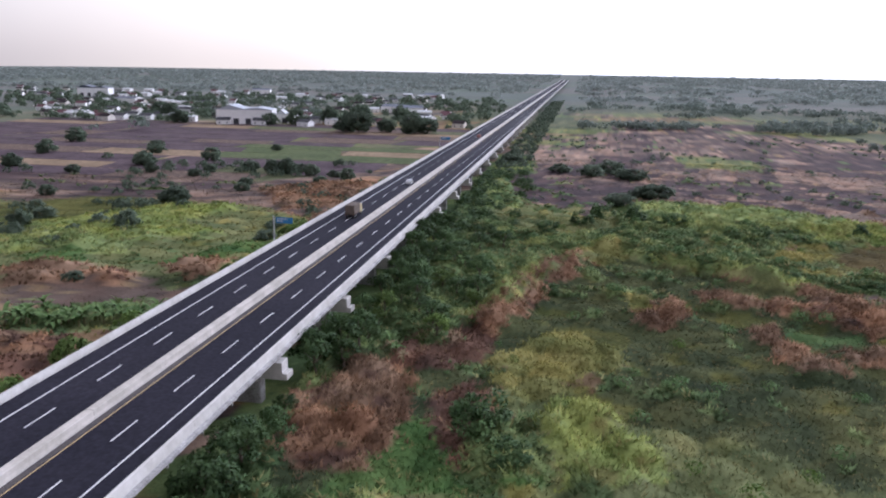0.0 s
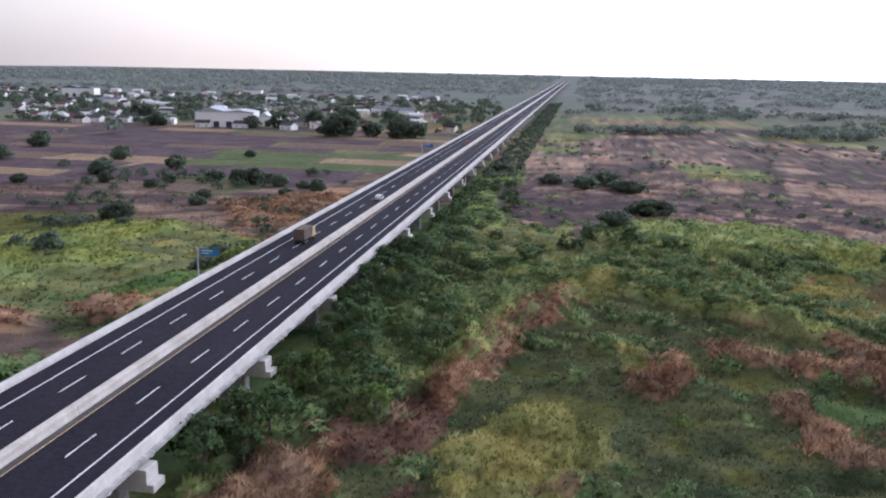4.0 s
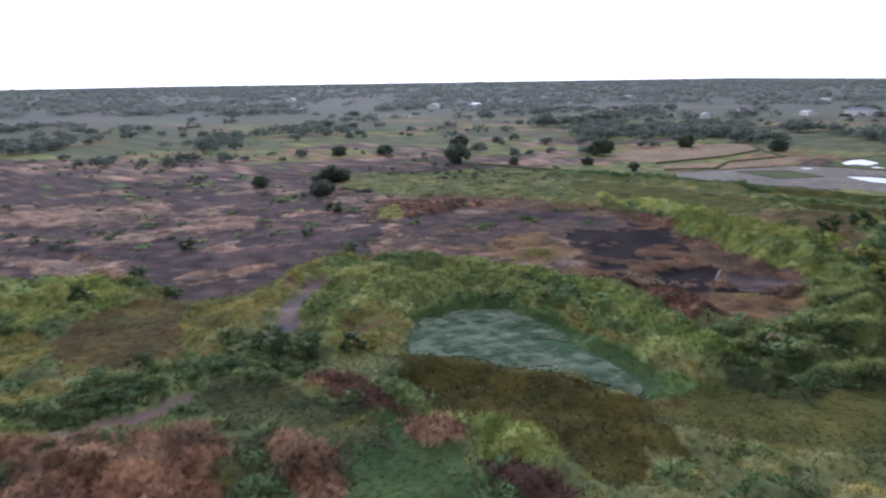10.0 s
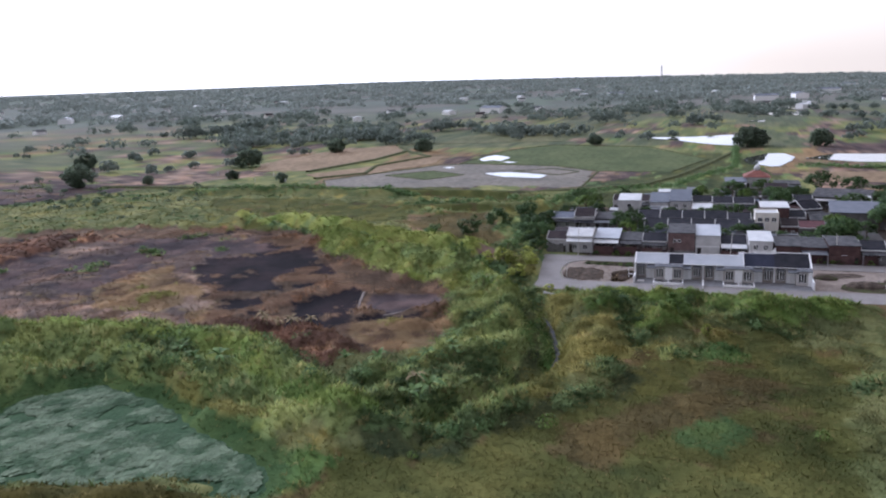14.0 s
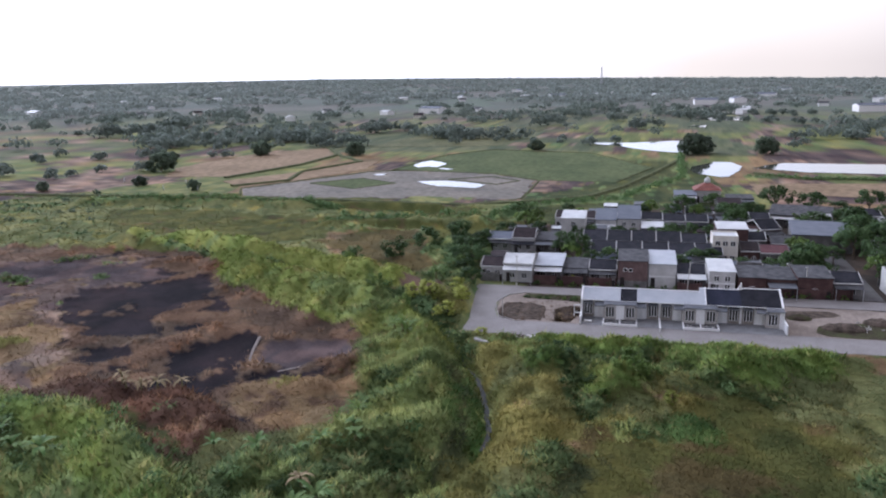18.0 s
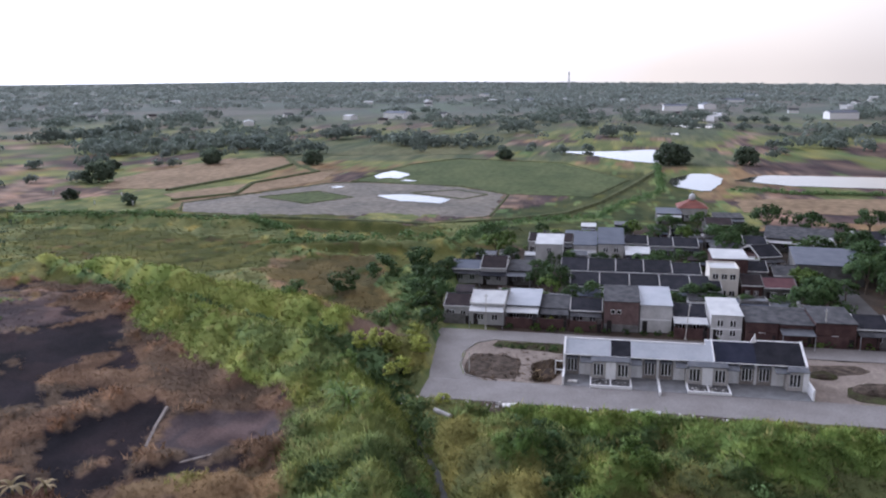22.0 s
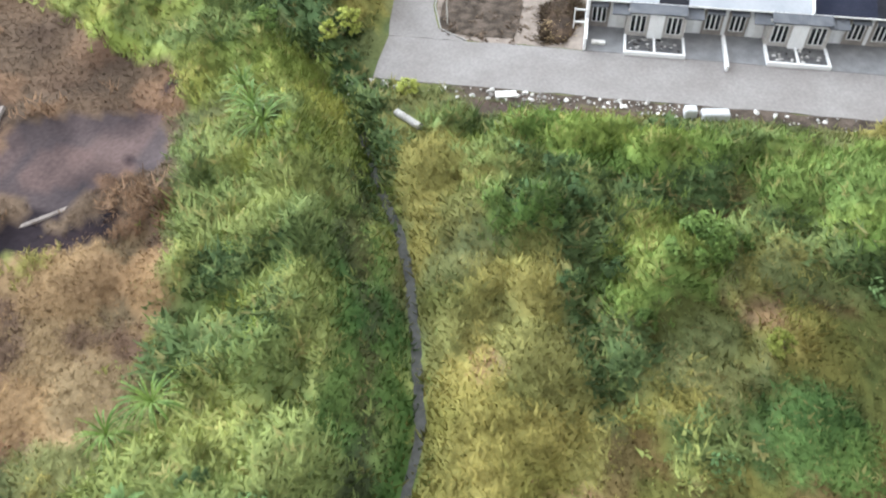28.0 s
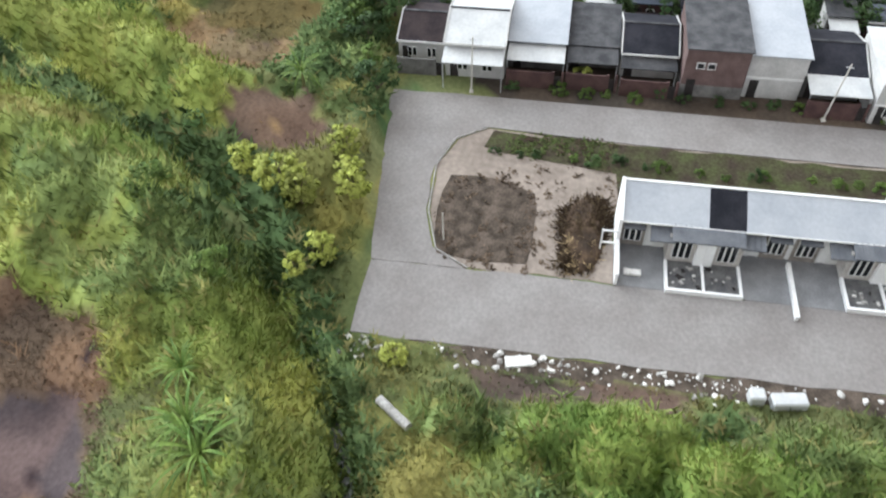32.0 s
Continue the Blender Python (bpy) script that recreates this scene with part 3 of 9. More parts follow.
area("dry", 3, (48.2, 436.6), (91.8, 419.4), (84.3, 372.8), (55.5, 379.0))
area("heath", 3, (104.2, 354.7), (149.8, 349.2), (141.9, 319.0), (100.3, 327.0))
area("heath", 3, (133.6, 299.0), (155.6, 290.7), (144.5, 271.7), (125.8, 278.6))
area("heath", 3, (40.6, 336.3), (75.1, 338.6), (76.3, 302.4), (45.7, 298.3))
area("char", 3, (106.9, 279.1), (156.6, 274.0), (150.4, 234.5), (115.2, 208.5), (97.0, 213.2), (94.8, 233.9))
area("char", 3, (79.7, 341.5), (111.9, 312.6), (92.6, 279.5), (70.1, 283.4))
area("burnt", 2, (55.5, 281.3), (69.1, 279.3), (65.7, 268.2), (55.1, 270.6))
area("heath", 3, (198.2, 299.6), (224.4, 261.8), (204.5, 221.1), (177.1, 218.2), (166.3, 239.4))
area("char", 3, (157.8, 244.6), (185.9, 227.4), (180.2, 199.2), (159.6, 200.2), (142.8, 221.8))
area("grass", 3, (247.6, 366.8), (296.6, 307.3), (317.1, 250.0), (253.1, 207.8), (233.8, 250.0), (211.8, 299.7))
strip("weeds", 3, (258.0, 354.1), (299.8, 310.2), (320.1, 252.0), ragged=2)
area("dry", 2.5, (179.1, 198.3), (200.8, 193.3), (170.8, 169.6), (158.7, 176.7))
area("burnt", 2.5, (222.4, 208.0), (232.2, 194.0), (193.4, 168.4), (183.7, 174.1))
area("heath", 2.5, (172.2, 169.9), (187.0, 164.1), (173.8, 155.4), (165.1, 157.9))
# first field and the viaduct foot
area("marsh", 1.5, (-32.6, 109.1), (-12.8, 136.4), (11.4, 175.4), (54.1, 138.6), (34.7, 82.8), (-33.1, 69.2), (-36.8, 91.5))
area("weeds", 2, (-44.0, 67.0), (-44.1, 93.7), (-41.0, 107.3), (-43.1, 153.0), (-40.5, 199.5), (-39.6, 346.0), (-26.5, 371.7), (-22.9, 284.0), (-22.0, 197.1), (-24.5, 157.3), (-26.3, 121.0), (-33.7, 119.4), (-34.2, 97.8), (-33.2, 82.4), (-33.1, 69.2))
area("grass", 1.5, (-7.6, 101.4), (0.2, 103.0), (8.4, 97.4), (17.4, 91.3), (26.6, 88.9), (29.4, 81.7), (-5.2, 74.8))
area("bright", 1.5, (-2.4, 91.8), (4.7, 94.9), (10.5, 88.4), (12.9, 81.0), (5.5, 76.9), (-0.5, 78.3))
area("lush", 1.5, (-24.7, 87.2), (-17.0, 92.1), (-11.6, 77.3), (-1.9, 81.8), (-1.6, 75.5), (-25.0, 70.8))
area("brown", 1.2, (-34.8, 88.4), (-33.6, 95.9), (-32.1, 104.6), (-25.3, 108.3), (-20.6, 98.7), (-20.2, 86.6), (-21.4, 75.3), (-28.8, 74.4), (-33.5, 79.4))
area("rust", 1, (-37.4, 94.2), (-33.6, 95.9), (-29.8, 93.0), (-30.7, 87.6), (-34.8, 88.4))
area("rust", 1.2, (-22.8, 108.9), (-18.9, 122.6), (-12.0, 128.6), (-11.5, 111.3), (-16.4, 106.8), (-21.3, 105.8))
area("rust", 1.2, (-17.5, 94.6), (-11.7, 102.5), (-7.0, 99.6), (-8.7, 90.5), (-12.2, 77.1), (-15.9, 83.0))
area("weeds", 1.2, (-13.2, 87.2), (-8.0, 90.7), (-2.2, 87.3), (-2.4, 77.9), (-8.1, 74.2), (-11.6, 77.3))
area("yellow", 1.2, (-11.3, 113.7), (-4.0, 124.5), (7.5, 134.4), (9.4, 115.8), (4.0, 101.9), (-2.7, 98.6), (-7.6, 101.4))
area("olive", 1, (-2.7, 98.6), (4.1, 103.9), (9.3, 101.2), (7.5, 93.9), (0.3, 95.7))
area("marsh", 1.2, (8.1, 106.7), (17.1, 117.4), (27.6, 130.0), (28.3, 119.8), (32.1, 111.8), (41.6, 102.6), (34.7, 82.8), (30.0, 81.8), (27.3, 91.8), (18.1, 96.1), (9.2, 99.3))
# seen from farther on
area("grass", 2, (-18.3, 251.5), (3.0, 267.7), (36.3, 268.6), (66.0, 253.2), (94.0, 239.6), (107.0, 216.0), (119.1, 216.1), (83.1, 158.0), (62.8, 169.0), (43.0, 169.1), (25.5, 185.3), (10.7, 196.9), (-3.2, 196.8))
area("weeds", 2, (-37.2, 119.6), (-43.7, 132.9), (-43.6, 148.4), (-42.3, 166.9), (-41.8, 196.8), (-40.9, 244.1), (-39.3, 330.4), (-41.7, 418.1), (-25.7, 419.3), (-16.6, 331.4), (-18.3, 251.5), (-9.7, 220.3), (-5.5, 196.8), (-9.4, 169.5), (-13.8, 150.0), (-17.1, 135.4), (-19.0, 124.1), (-19.5, 119.2))
area("weeds", 1.5, (-13.1, 203.2), (3.5, 212.7), (23.1, 218.0), (43.0, 218.1), (53.0, 205.8), (57.3, 181.7), (66.7, 178.3), (81.1, 174.9), (88.0, 165.9), (81.6, 155.5), (69.4, 162.0), (57.3, 167.6), (47.9, 169.1), (38.6, 171.5), (25.6, 186.0), (13.0, 197.7), (-2.9, 190.9))
area("grass", 1.5, (-26.3, 244.3), (-8.7, 244.6), (3.5, 220.5), (1.1, 210.2), (-13.8, 210.1), (-23.5, 225.7))
area("reeds", 1.5, (12.3, 248.5), (35.3, 260.3), (60.9, 264.9), (79.6, 246.2), (94.0, 239.6), (83.9, 215.8), (74.1, 218.4), (60.5, 218.3), (44.1, 223.6), (24.2, 229.2), (11.8, 232.0))
area("bright", 1.2, (58.7, 249.4), (79.6, 246.2), (92.6, 236.3), (83.6, 218.5), (70.9, 221.1), (58.0, 223.8))
area("char", 2, (-26.9, 331.0), (1.9, 362.5), (6.3, 267.8), (-6.1, 251.8), (-20.0, 267.1))
area("scrub", 2, (2.0, 354.4), (37.1, 364.5), (37.3, 297.3), (33.5, 272.8), (22.9, 268.2), (9.3, 252.1), (1.9, 231.9), (3.0, 267.7))
strip("reeds", 2.2, (2.7, 189.0), (10.6, 196.0), (19.4, 190.9), (28.5, 183.5), (37.4, 175.2), (43.6, 167.7), ragged=0.8)
area("yellow", 1, (-15.0, 126.0), (-14.9, 138.7), (-10.7, 151.0), (-5.5, 168.0), (1.7, 186.1), (10.6, 194.8), (14.8, 189.0), (11.2, 180.1), (4.0, 173.8), (-3.0, 158.9), (-6.7, 144.9), (-11.7, 133.0), (-12.8, 124.6))
strip("brown", 2, (-14.4, 129.4), (-12.5, 137.8), (-9.3, 146.9), (-6.2, 155.4), (-1.7, 168.0), (2.9, 176.9), ragged=0.8)
# dark line along the ridge: its shading drawn in as rust growth
strip("rust", 1.6, (16.2, 177.8), (27.6, 171.5), (38.7, 160.4), (43.9, 153.2), (49.9, 146.0), ragged=0.8)
area("olive", 1, (-2.5, 131.3), (4.4, 135.9), (10.2, 128.9), (9.3, 122.3), (4.6, 118.6), (-2.1, 118.7))
area("yellow", 1, (11.2, 158.7), (16.3, 155.1), (16.1, 143.6), (11.8, 138.2), (9.8, 145.6))
area("brown", 1, (12.4, 135.7), (16.2, 144.5), (21.8, 139.8), (19.1, 134.0), (13.5, 131.0))
area("brown", 1, (24.8, 156.2), (32.0, 163.6), (39.4, 156.0), (38.2, 147.2), (27.0, 147.0))
area("yellow", 0.8, (33.2, 160.5), (39.1, 158.4), (36.7, 152.6), (31.8, 153.8))
area("brown", 1, (29.3, 132.2), (34.5, 138.2), (35.7, 129.8), (41.1, 125.5), (41.9, 117.7), (34.5, 117.9), (33.9, 124.0), (30.6, 129.2))
area("brown", 1, (47.5, 167.6), (54.2, 159.5), (59.2, 150.1), (67.0, 146.8), (64.8, 138.2), (52.9, 136.2), (48.3, 144.1), (45.4, 152.5))
area("lush", 0.8, (35.7, 137.0), (46.5, 139.4), (47.6, 132.7), (37.7, 129.5))
area("yellow", 0.8, (50.6, 128.1), (60.0, 136.5), (59.8, 129.3), (53.0, 125.9))
area("brown", 0.8, (-3.7, 169.4), (2.8, 181.9), (3.9, 175.3), (-1.4, 162.6))
# reed stands, track and pond
area("weeds", 1.5, (10.5, 259.5), (22.4, 268.1), (42.3, 270.5), (55.7, 232.9), (68.9, 209.3), (51.4, 203.8), (45.6, 187.2), (56.8, 173.2), (55.0, 167.9), (34.4, 173.9), (12.3, 186.5))
area("reeds", 1.5, (17.4, 261.4), (34.9, 264.0), (49.2, 270.1), (68.6, 258.5), (83.4, 235.2), (73.4, 222.4), (66.0, 232.7), (53.6, 223.2), (35.5, 215.1), (23.3, 231.1))
area("bright", 1, (64.8, 233.4), (75.6, 233.2), (73.1, 216.0), (62.8, 212.8))
area("brown", 1, (83.0, 270.8), (95.5, 267.9), (94.7, 242.8), (88.2, 232.3), (80.1, 251.6))
area("sedge", 1, (65.0, 204.5), (79.9, 218.6), (93.0, 216.7), (86.8, 194.1), (78.3, 180.5), (66.4, 177.9), (61.6, 187.6))
area("yellow", 1, (46.6, 191.6), (56.4, 210.9), (64.9, 211.6), (63.7, 198.8), (53.9, 189.2))
area("yellow", 0.8, (51.1, 182.5), (60.0, 182.9), (58.8, 173.6), (52.0, 175.9))
area("yellow", 0.8, (90.9, 206.6), (100.6, 206.4), (98.2, 197.1), (80.2, 177.6), (80.9, 184.7))
strip("weeds", 2, (58.8, 173.6), (66.7, 173.6), (77.3, 174.0), (86.3, 174.1), ragged=0.8)
area("reeds", 1.5, (124.8, 216.0), (149.8, 209.8), (156.3, 179.3), (155.3, 163.7), (139.8, 139.9), (135.3, 130.0), (124.7, 123.0), (127.5, 133.0), (133.8, 148.6), (137.7, 162.3), (126.3, 173.4), (113.0, 166.2), (97.5, 162.5), (95.0, 165.6), (116.7, 196.9))
strip("yellow", 2.4, (90.3, 189.9), (106.1, 198.7), (125.4, 215.6), (137.6, 217.1), (146.5, 205.9), ragged=0.8)
strip("mud", 2.2, (87.0, 177.4), (96.8, 180.4), (112.7, 196.5), (122.1, 204.4), ragged=0.8)
strip("mud", 1.5, (54.0, 164.9), (61.4, 163.2), (71.7, 162.8), ragged=0.8)
area("yellow", 1, (95.8, 166.8), (109.4, 178.7), (118.9, 180.1), (115.7, 168.7), (104.5, 158.4), (97.5, 162.5))
area("weeds", 1, (85.3, 169.4), (96.4, 167.6), (89.5, 158.5), (81.8, 159.0))
area("moss", 1, (99.8, 157.8), (107.3, 146.0), (110.8, 137.8), (111.9, 126.8), (110.4, 113.6), (97.0, 104.7), (92.4, 107.2), (94.2, 112.8), (96.7, 124.9), (100.5, 136.7), (97.1, 147.5))
area("bright", 1, (92.9, 129.0), (98.7, 126.7), (93.8, 114.1), (91.2, 112.0), (90.7, 119.4), (89.3, 123.5))
area("brown", 1, (25.3, 158.1), (32.0, 158.2), (41.2, 151.3), (38.7, 144.1), (31.6, 143.6), (25.6, 148.6))
area("brown", 1, (48.3, 163.2), (56.3, 161.6), (66.9, 153.2), (66.1, 145.0), (63.9, 135.1), (57.6, 129.2), (52.1, 132.2), (46.1, 141.5), (45.3, 150.4))
area("brown", 1, (72.5, 145.6), (77.7, 144.9), (74.7, 130.9), (67.0, 122.6), (65.1, 129.4))
area("herb", 1, (83.1, 142.9), (89.5, 136.1), (87.5, 125.5), (83.2, 116.7), (68.4, 121.8))
strip("rust", 1.6, (87.1, 157.4), (86.7, 146.4), (89.1, 138.0), (90.0, 131.2), ragged=0.8)
area("yellow", 0.8, (53.3, 134.8), (57.9, 135.3), (57.2, 128.3), (51.1, 130.0))
# pond banks and the burnt field
area("tan", 2, (199.9, 289.9), (230.1, 275.8), (241.9, 238.5), (243.3, 196.5), (215.8, 162.3), (203.2, 140.9), (196.6, 129.7), (181.5, 122.5), (163.7, 120.9), (157.2, 130.7), (157.8, 137.7), (160.5, 151.4), (160.7, 170.1), (144.5, 213.5))
area("rust", 2, (197.0, 271.2), (223.9, 269.0), (223.1, 237.8), (214.2, 211.2), (190.9, 199.0), (185.2, 217.3), (184.1, 241.7))
area("heath", 1.5, (173.9, 254.1), (183.0, 224.5), (181.2, 193.9), (165.5, 182.9), (154.9, 201.8), (148.9, 219.6))
area("dry", 1.2, (174.6, 190.5), (197.5, 197.5), (180.9, 178.4), (169.3, 171.4), (161.4, 176.3))
area("yellow", 1, (192.6, 272.6), (198.5, 266.0), (185.1, 249.3), (180.3, 254.1))
area("burnt", 1.5, (218.3, 210.6), (238.2, 189.4), (213.2, 166.6), (195.3, 166.1), (181.9, 172.2), (193.2, 191.4))
area("reeds", 1.5, (124.9, 186.5), (142.6, 201.2), (151.0, 189.7), (156.7, 166.6), (156.5, 151.0), (149.1, 136.8), (142.4, 126.5), (140.2, 121.0), (135.4, 115.8), (129.7, 115.8), (128.5, 123.7), (129.4, 131.7), (134.0, 141.1), (139.3, 154.3), (139.4, 164.0), (134.0, 171.2), (121.4, 169.0), (112.6, 169.5))
area("weeds", 1.2, (150.4, 170.5), (156.6, 157.4), (147.0, 144.3), (141.4, 144.6), (145.4, 157.1))
strip("yellow", 1.5, (138.5, 149.0), (133.3, 138.5), (132.2, 129.8), (134.5, 123.8), (138.3, 120.4), ragged=0.8)
# dark strip draws the trench outside the pond bank
strip("rust", 1.1, (143.4, 212.0), (152.4, 191.2), (158.4, 168.1), (158.2, 149.8), (152.5, 138.9), (144.7, 124.9), ragged=0.8)
area("olive", 2, (109.3, 114.4), (121.4, 116.0), (129.0, 113.8), (140.3, 96.1), (155.8, 88.0), (173.4, 82.2), (179.2, 69.8), (179.8, 56.3), (131.0, 59.6))
area("moss", 1.2, (96.3, 147.1), (104.1, 149.7), (109.0, 144.0), (111.8, 134.8), (111.7, 126.2), (110.8, 116.9), (110.2, 112.1))
area("lush", 1, (121.5, 124.3), (124.8, 118.0), (124.2, 112.9), (118.9, 114.5), (116.4, 119.2))
area("weeds", 1.2, (146.8, 126.1), (160.4, 121.6), (167.5, 110.0), (156.7, 102.2), (144.7, 97.4), (133.4, 104.6), (131.8, 113.6), (136.5, 119.5))
area("marsh", 1.2, (131.3, 115.0), (134.9, 105.2), (144.3, 97.3), (158.7, 88.5), (173.6, 84.0), (175.7, 79.9), (158.3, 84.4), (143.3, 93.1), (131.4, 100.7), (126.6, 110.9))
area("herb", 1, (147.5, 78.4), (152.8, 74.7), (149.2, 69.0), (141.3, 71.9), (141.7, 75.8))
area("sedge", 2, (134.1, 91.4), (152.0, 83.4), (166.6, 74.9), (165.1, 65.7), (157.3, 69.2), (143.3, 80.7), (131.7, 85.4))
# creek banks
area("grass", 1.5, (268.4, 298.5), (272.0, 233.2), (283.1, 180.2), (285.4, 148.3), (235.7, 128.4), (216.6, 129.3), (229.6, 153.6), (258.1, 197.6), (261.9, 225.3), (245.6, 273.1))
area("dry", 1.2, (274.7, 177.8), (284.7, 151.6), (235.7, 128.4), (232.7, 140.9), (251.8, 161.4))
area("bright", 1.2, (264.1, 207.3), (246.7, 183.4), (233.3, 161.3), (235.8, 150.8), (222.7, 131.6), (213.3, 125.7), (207.5, 132.9), (212.6, 145.1), (221.9, 163.8), (236.8, 183.8))
area("reeds", 1.2, (212.7, 153.1), (206.1, 131.1), (199.4, 116.3), (181.6, 104.1), (171.7, 100.1), (159.8, 100.6), (161.0, 108.2), (168.2, 116.0), (183.1, 121.5), (197.2, 130.7))
area("bright", 1, (211.4, 149.7), (204.6, 129.3), (194.7, 115.8), (189.7, 123.2), (197.2, 130.7))
area("yellow", 1, (179.2, 121.7), (180.4, 117.4), (168.6, 111.1), (167.3, 115.6))
area("dry", 1.5, (171.5, 190.7), (189.1, 201.3), (195.6, 191.8), (170.8, 169.6), (161.0, 167.7), (158.6, 176.4))
area("burnt", 1.2, (192.8, 189.9), (220.1, 192.8), (220.1, 171.4), (205.7, 155.6), (194.8, 160.1), (187.8, 163.9), (176.4, 170.5), (182.3, 180.8))
area("burnt", 0.8, (172.1, 147.4), (184.2, 152.9), (184.9, 143.2), (171.2, 137.1), (168.6, 140.4))
area("burnt", 0.8, (174.5, 168.8), (184.2, 167.3), (179.5, 161.2), (173.2, 163.0))
area("ash", 0.6, (176.4, 139.4), (187.4, 143.0), (191.0, 129.6), (182.9, 125.5))
area("rust", 1, (163.6, 164.6), (173.0, 161.7), (170.2, 143.4), (158.6, 131.1), (151.5, 130.8), (155.8, 140.9))
area("tan", 1, (165.5, 135.4), (176.1, 130.9), (178.8, 121.3), (168.8, 116.1), (162.6, 123.7), (162.6, 130.8))
area("yellow", 1.2, (199.3, 110.5), (201.9, 100.6), (187.1, 93.0), (176.1, 91.9), (164.6, 92.7), (156.0, 94.9), (148.2, 94.2), (147.4, 101.0), (152.5, 102.1), (164.6, 98.6), (180.1, 101.1))
area("weeds", 1, (176.3, 91.1), (179.4, 87.6), (162.4, 88.7), (147.9, 91.0), (145.8, 93.5), (158.6, 91.4))
# from above
area("tan", 1.5, (246.3, 220.9), (245.5, 193.9), (223.9, 174.5), (213.1, 159.8), (207.3, 144.2), (201.0, 132.6), (191.6, 126.1), (180.4, 121.7), (173.4, 149.8))
area("burnt", 1, (219.3, 194.5), (226.4, 184.9), (213.7, 168.3), (204.7, 155.3), (198.4, 159.5), (207.6, 172.3), (198.1, 173.9))
area("burnt", 1, (173.4, 149.8), (184.1, 156.8), (193.6, 155.6), (196.7, 150.3), (185.7, 143.8), (175.9, 139.6))
area("ash", 0.5, (177.5, 139.0), (187.4, 143.1), (193.1, 138.0), (190.6, 130.1), (185.5, 126.5), (181.8, 130.8))
area("rust", 0.8, (201.2, 152.2), (205.1, 144.6), (198.4, 132.0), (190.8, 129.5), (194.0, 139.4), (190.6, 142.9))
area("bright", 1, (237.0, 185.9), (244.4, 179.5), (228.4, 154.7), (223.3, 139.1), (210.0, 122.1), (199.5, 111.9), (186.6, 106.1), (183.7, 108.1), (180.4, 121.4), (192.3, 126.4), (201.5, 132.8), (207.0, 143.9), (212.7, 159.5), (223.4, 174.1))
area("reeds", 0.8, (216.0, 147.4), (214.1, 134.7), (204.6, 121.6), (200.2, 124.7), (205.3, 134.8))
area("bright", 1.2, (251.6, 226.0), (260.3, 215.0), (255.5, 190.1), (237.3, 159.9), (237.5, 143.7), (230.9, 130.9), (224.7, 130.7), (224.8, 142.0), (227.4, 156.3), (238.5, 179.2), (250.3, 209.4))
area("sedge", 1.5, (275.5, 170.3), (284.9, 153.8), (267.4, 135.7), (244.2, 129.6), (240.4, 138.3), (251.9, 155.5))
area("olive", 1.5, (296.6, 269.7), (303.6, 226.4), (289.0, 178.9), (269.7, 171.6), (259.5, 194.5), (261.5, 235.6))
area("soil", 1, (227.3, 133.8), (231.9, 126.4), (222.6, 119.3), (221.0, 126.3))
area("yellow", 1, (220.4, 128.9), (227.5, 120.9), (214.2, 115.3), (210.4, 122.2))
area("reeds", 1, (187.7, 125.2), (193.9, 121.7), (195.9, 112.8), (190.7, 109.0), (183.6, 105.4), (177.4, 103.1), (170.2, 101.4), (165.6, 101.8), (163.5, 102.5), (160.2, 116.4), (166.4, 117.2), (171.8, 118.0), (180.7, 123.1))
area("grass", 0.8, (187.6, 125.6), (190.3, 120.1), (188.9, 110.4), (185.4, 108.3), (185.0, 115.8), (180.5, 118.6), (171.9, 113.7), (166.1, 115.0), (166.4, 117.2), (171.8, 118.0), (180.8, 122.6))
area("tan", 1, (174.6, 133.6), (176.1, 127.3), (180.9, 127.7), (181.9, 123.2), (179.9, 121.2), (173.6, 118.9), (168.1, 117.7), (164.3, 118.8), (160.5, 121.3), (159.4, 122.8))
area("burnt", 0.4, (178.8, 136.6), (180.8, 132.2), (186.5, 128.8), (184.8, 126.8), (181.9, 127.7), (180.6, 129.0), (178.9, 131.0), (177.2, 132.9), (177.2, 135.4))
area("lush", 0.8, (175.3, 111.8), (178.6, 106.9), (177.3, 103.5), (171.0, 101.6), (169.1, 106.0), (170.9, 109.9))
area("weeds", 0.6, (164.2, 112.8), (167.5, 110.9), (168.8, 107.4), (165.3, 109.9), (163.2, 111.9))
strip("weeds", 0.7, (208.7, 121.1), (203.0, 115.8), (197.0, 111.5), (191.1, 110.2), (186.8, 107.8), ragged=0.8)
area("yellow", 0.8, (195.3, 108.4), (197.8, 106.0), (197.8, 100.9), (191.7, 98.6), (186.2, 94.4), (180.2, 91.4), (175.1, 88.4), (170.4, 86.8), (167.4, 86.5), (164.6, 97.9), (175.9, 100.8), (182.0, 102.3), (187.5, 104.9), (191.0, 107.6))
area("grass", 0.8, (194.2, 100.1), (193.9, 95.2), (189.2, 92.2), (185.5, 92.1), (187.3, 95.0), (190.4, 98.3))
area("weeds", 0.7, (198.1, 97.9), (202.0, 89.5), (200.6, 85.5), (199.6, 79.8), (195.8, 80.7), (194.3, 88.7), (195.7, 96.5))
area("sedge", 1, (182.2, 82.9), (184.4, 77.8), (185.4, 69.5), (171.1, 71.2), (168.3, 83.0), (172.8, 83.5))
area("grass", 1, (194.1, 88.3), (195.3, 79.8), (191.2, 75.6), (189.9, 78.5), (190.5, 81.0), (191.3, 85.8))
area("weeds", 0.7, (189.8, 92.3), (195.1, 89.8), (188.8, 88.2), (181.0, 88.1), (179.8, 84.3), (174.6, 83.1), (171.0, 84.5), (171.2, 86.9), (176.6, 87.8), (180.4, 90.6))
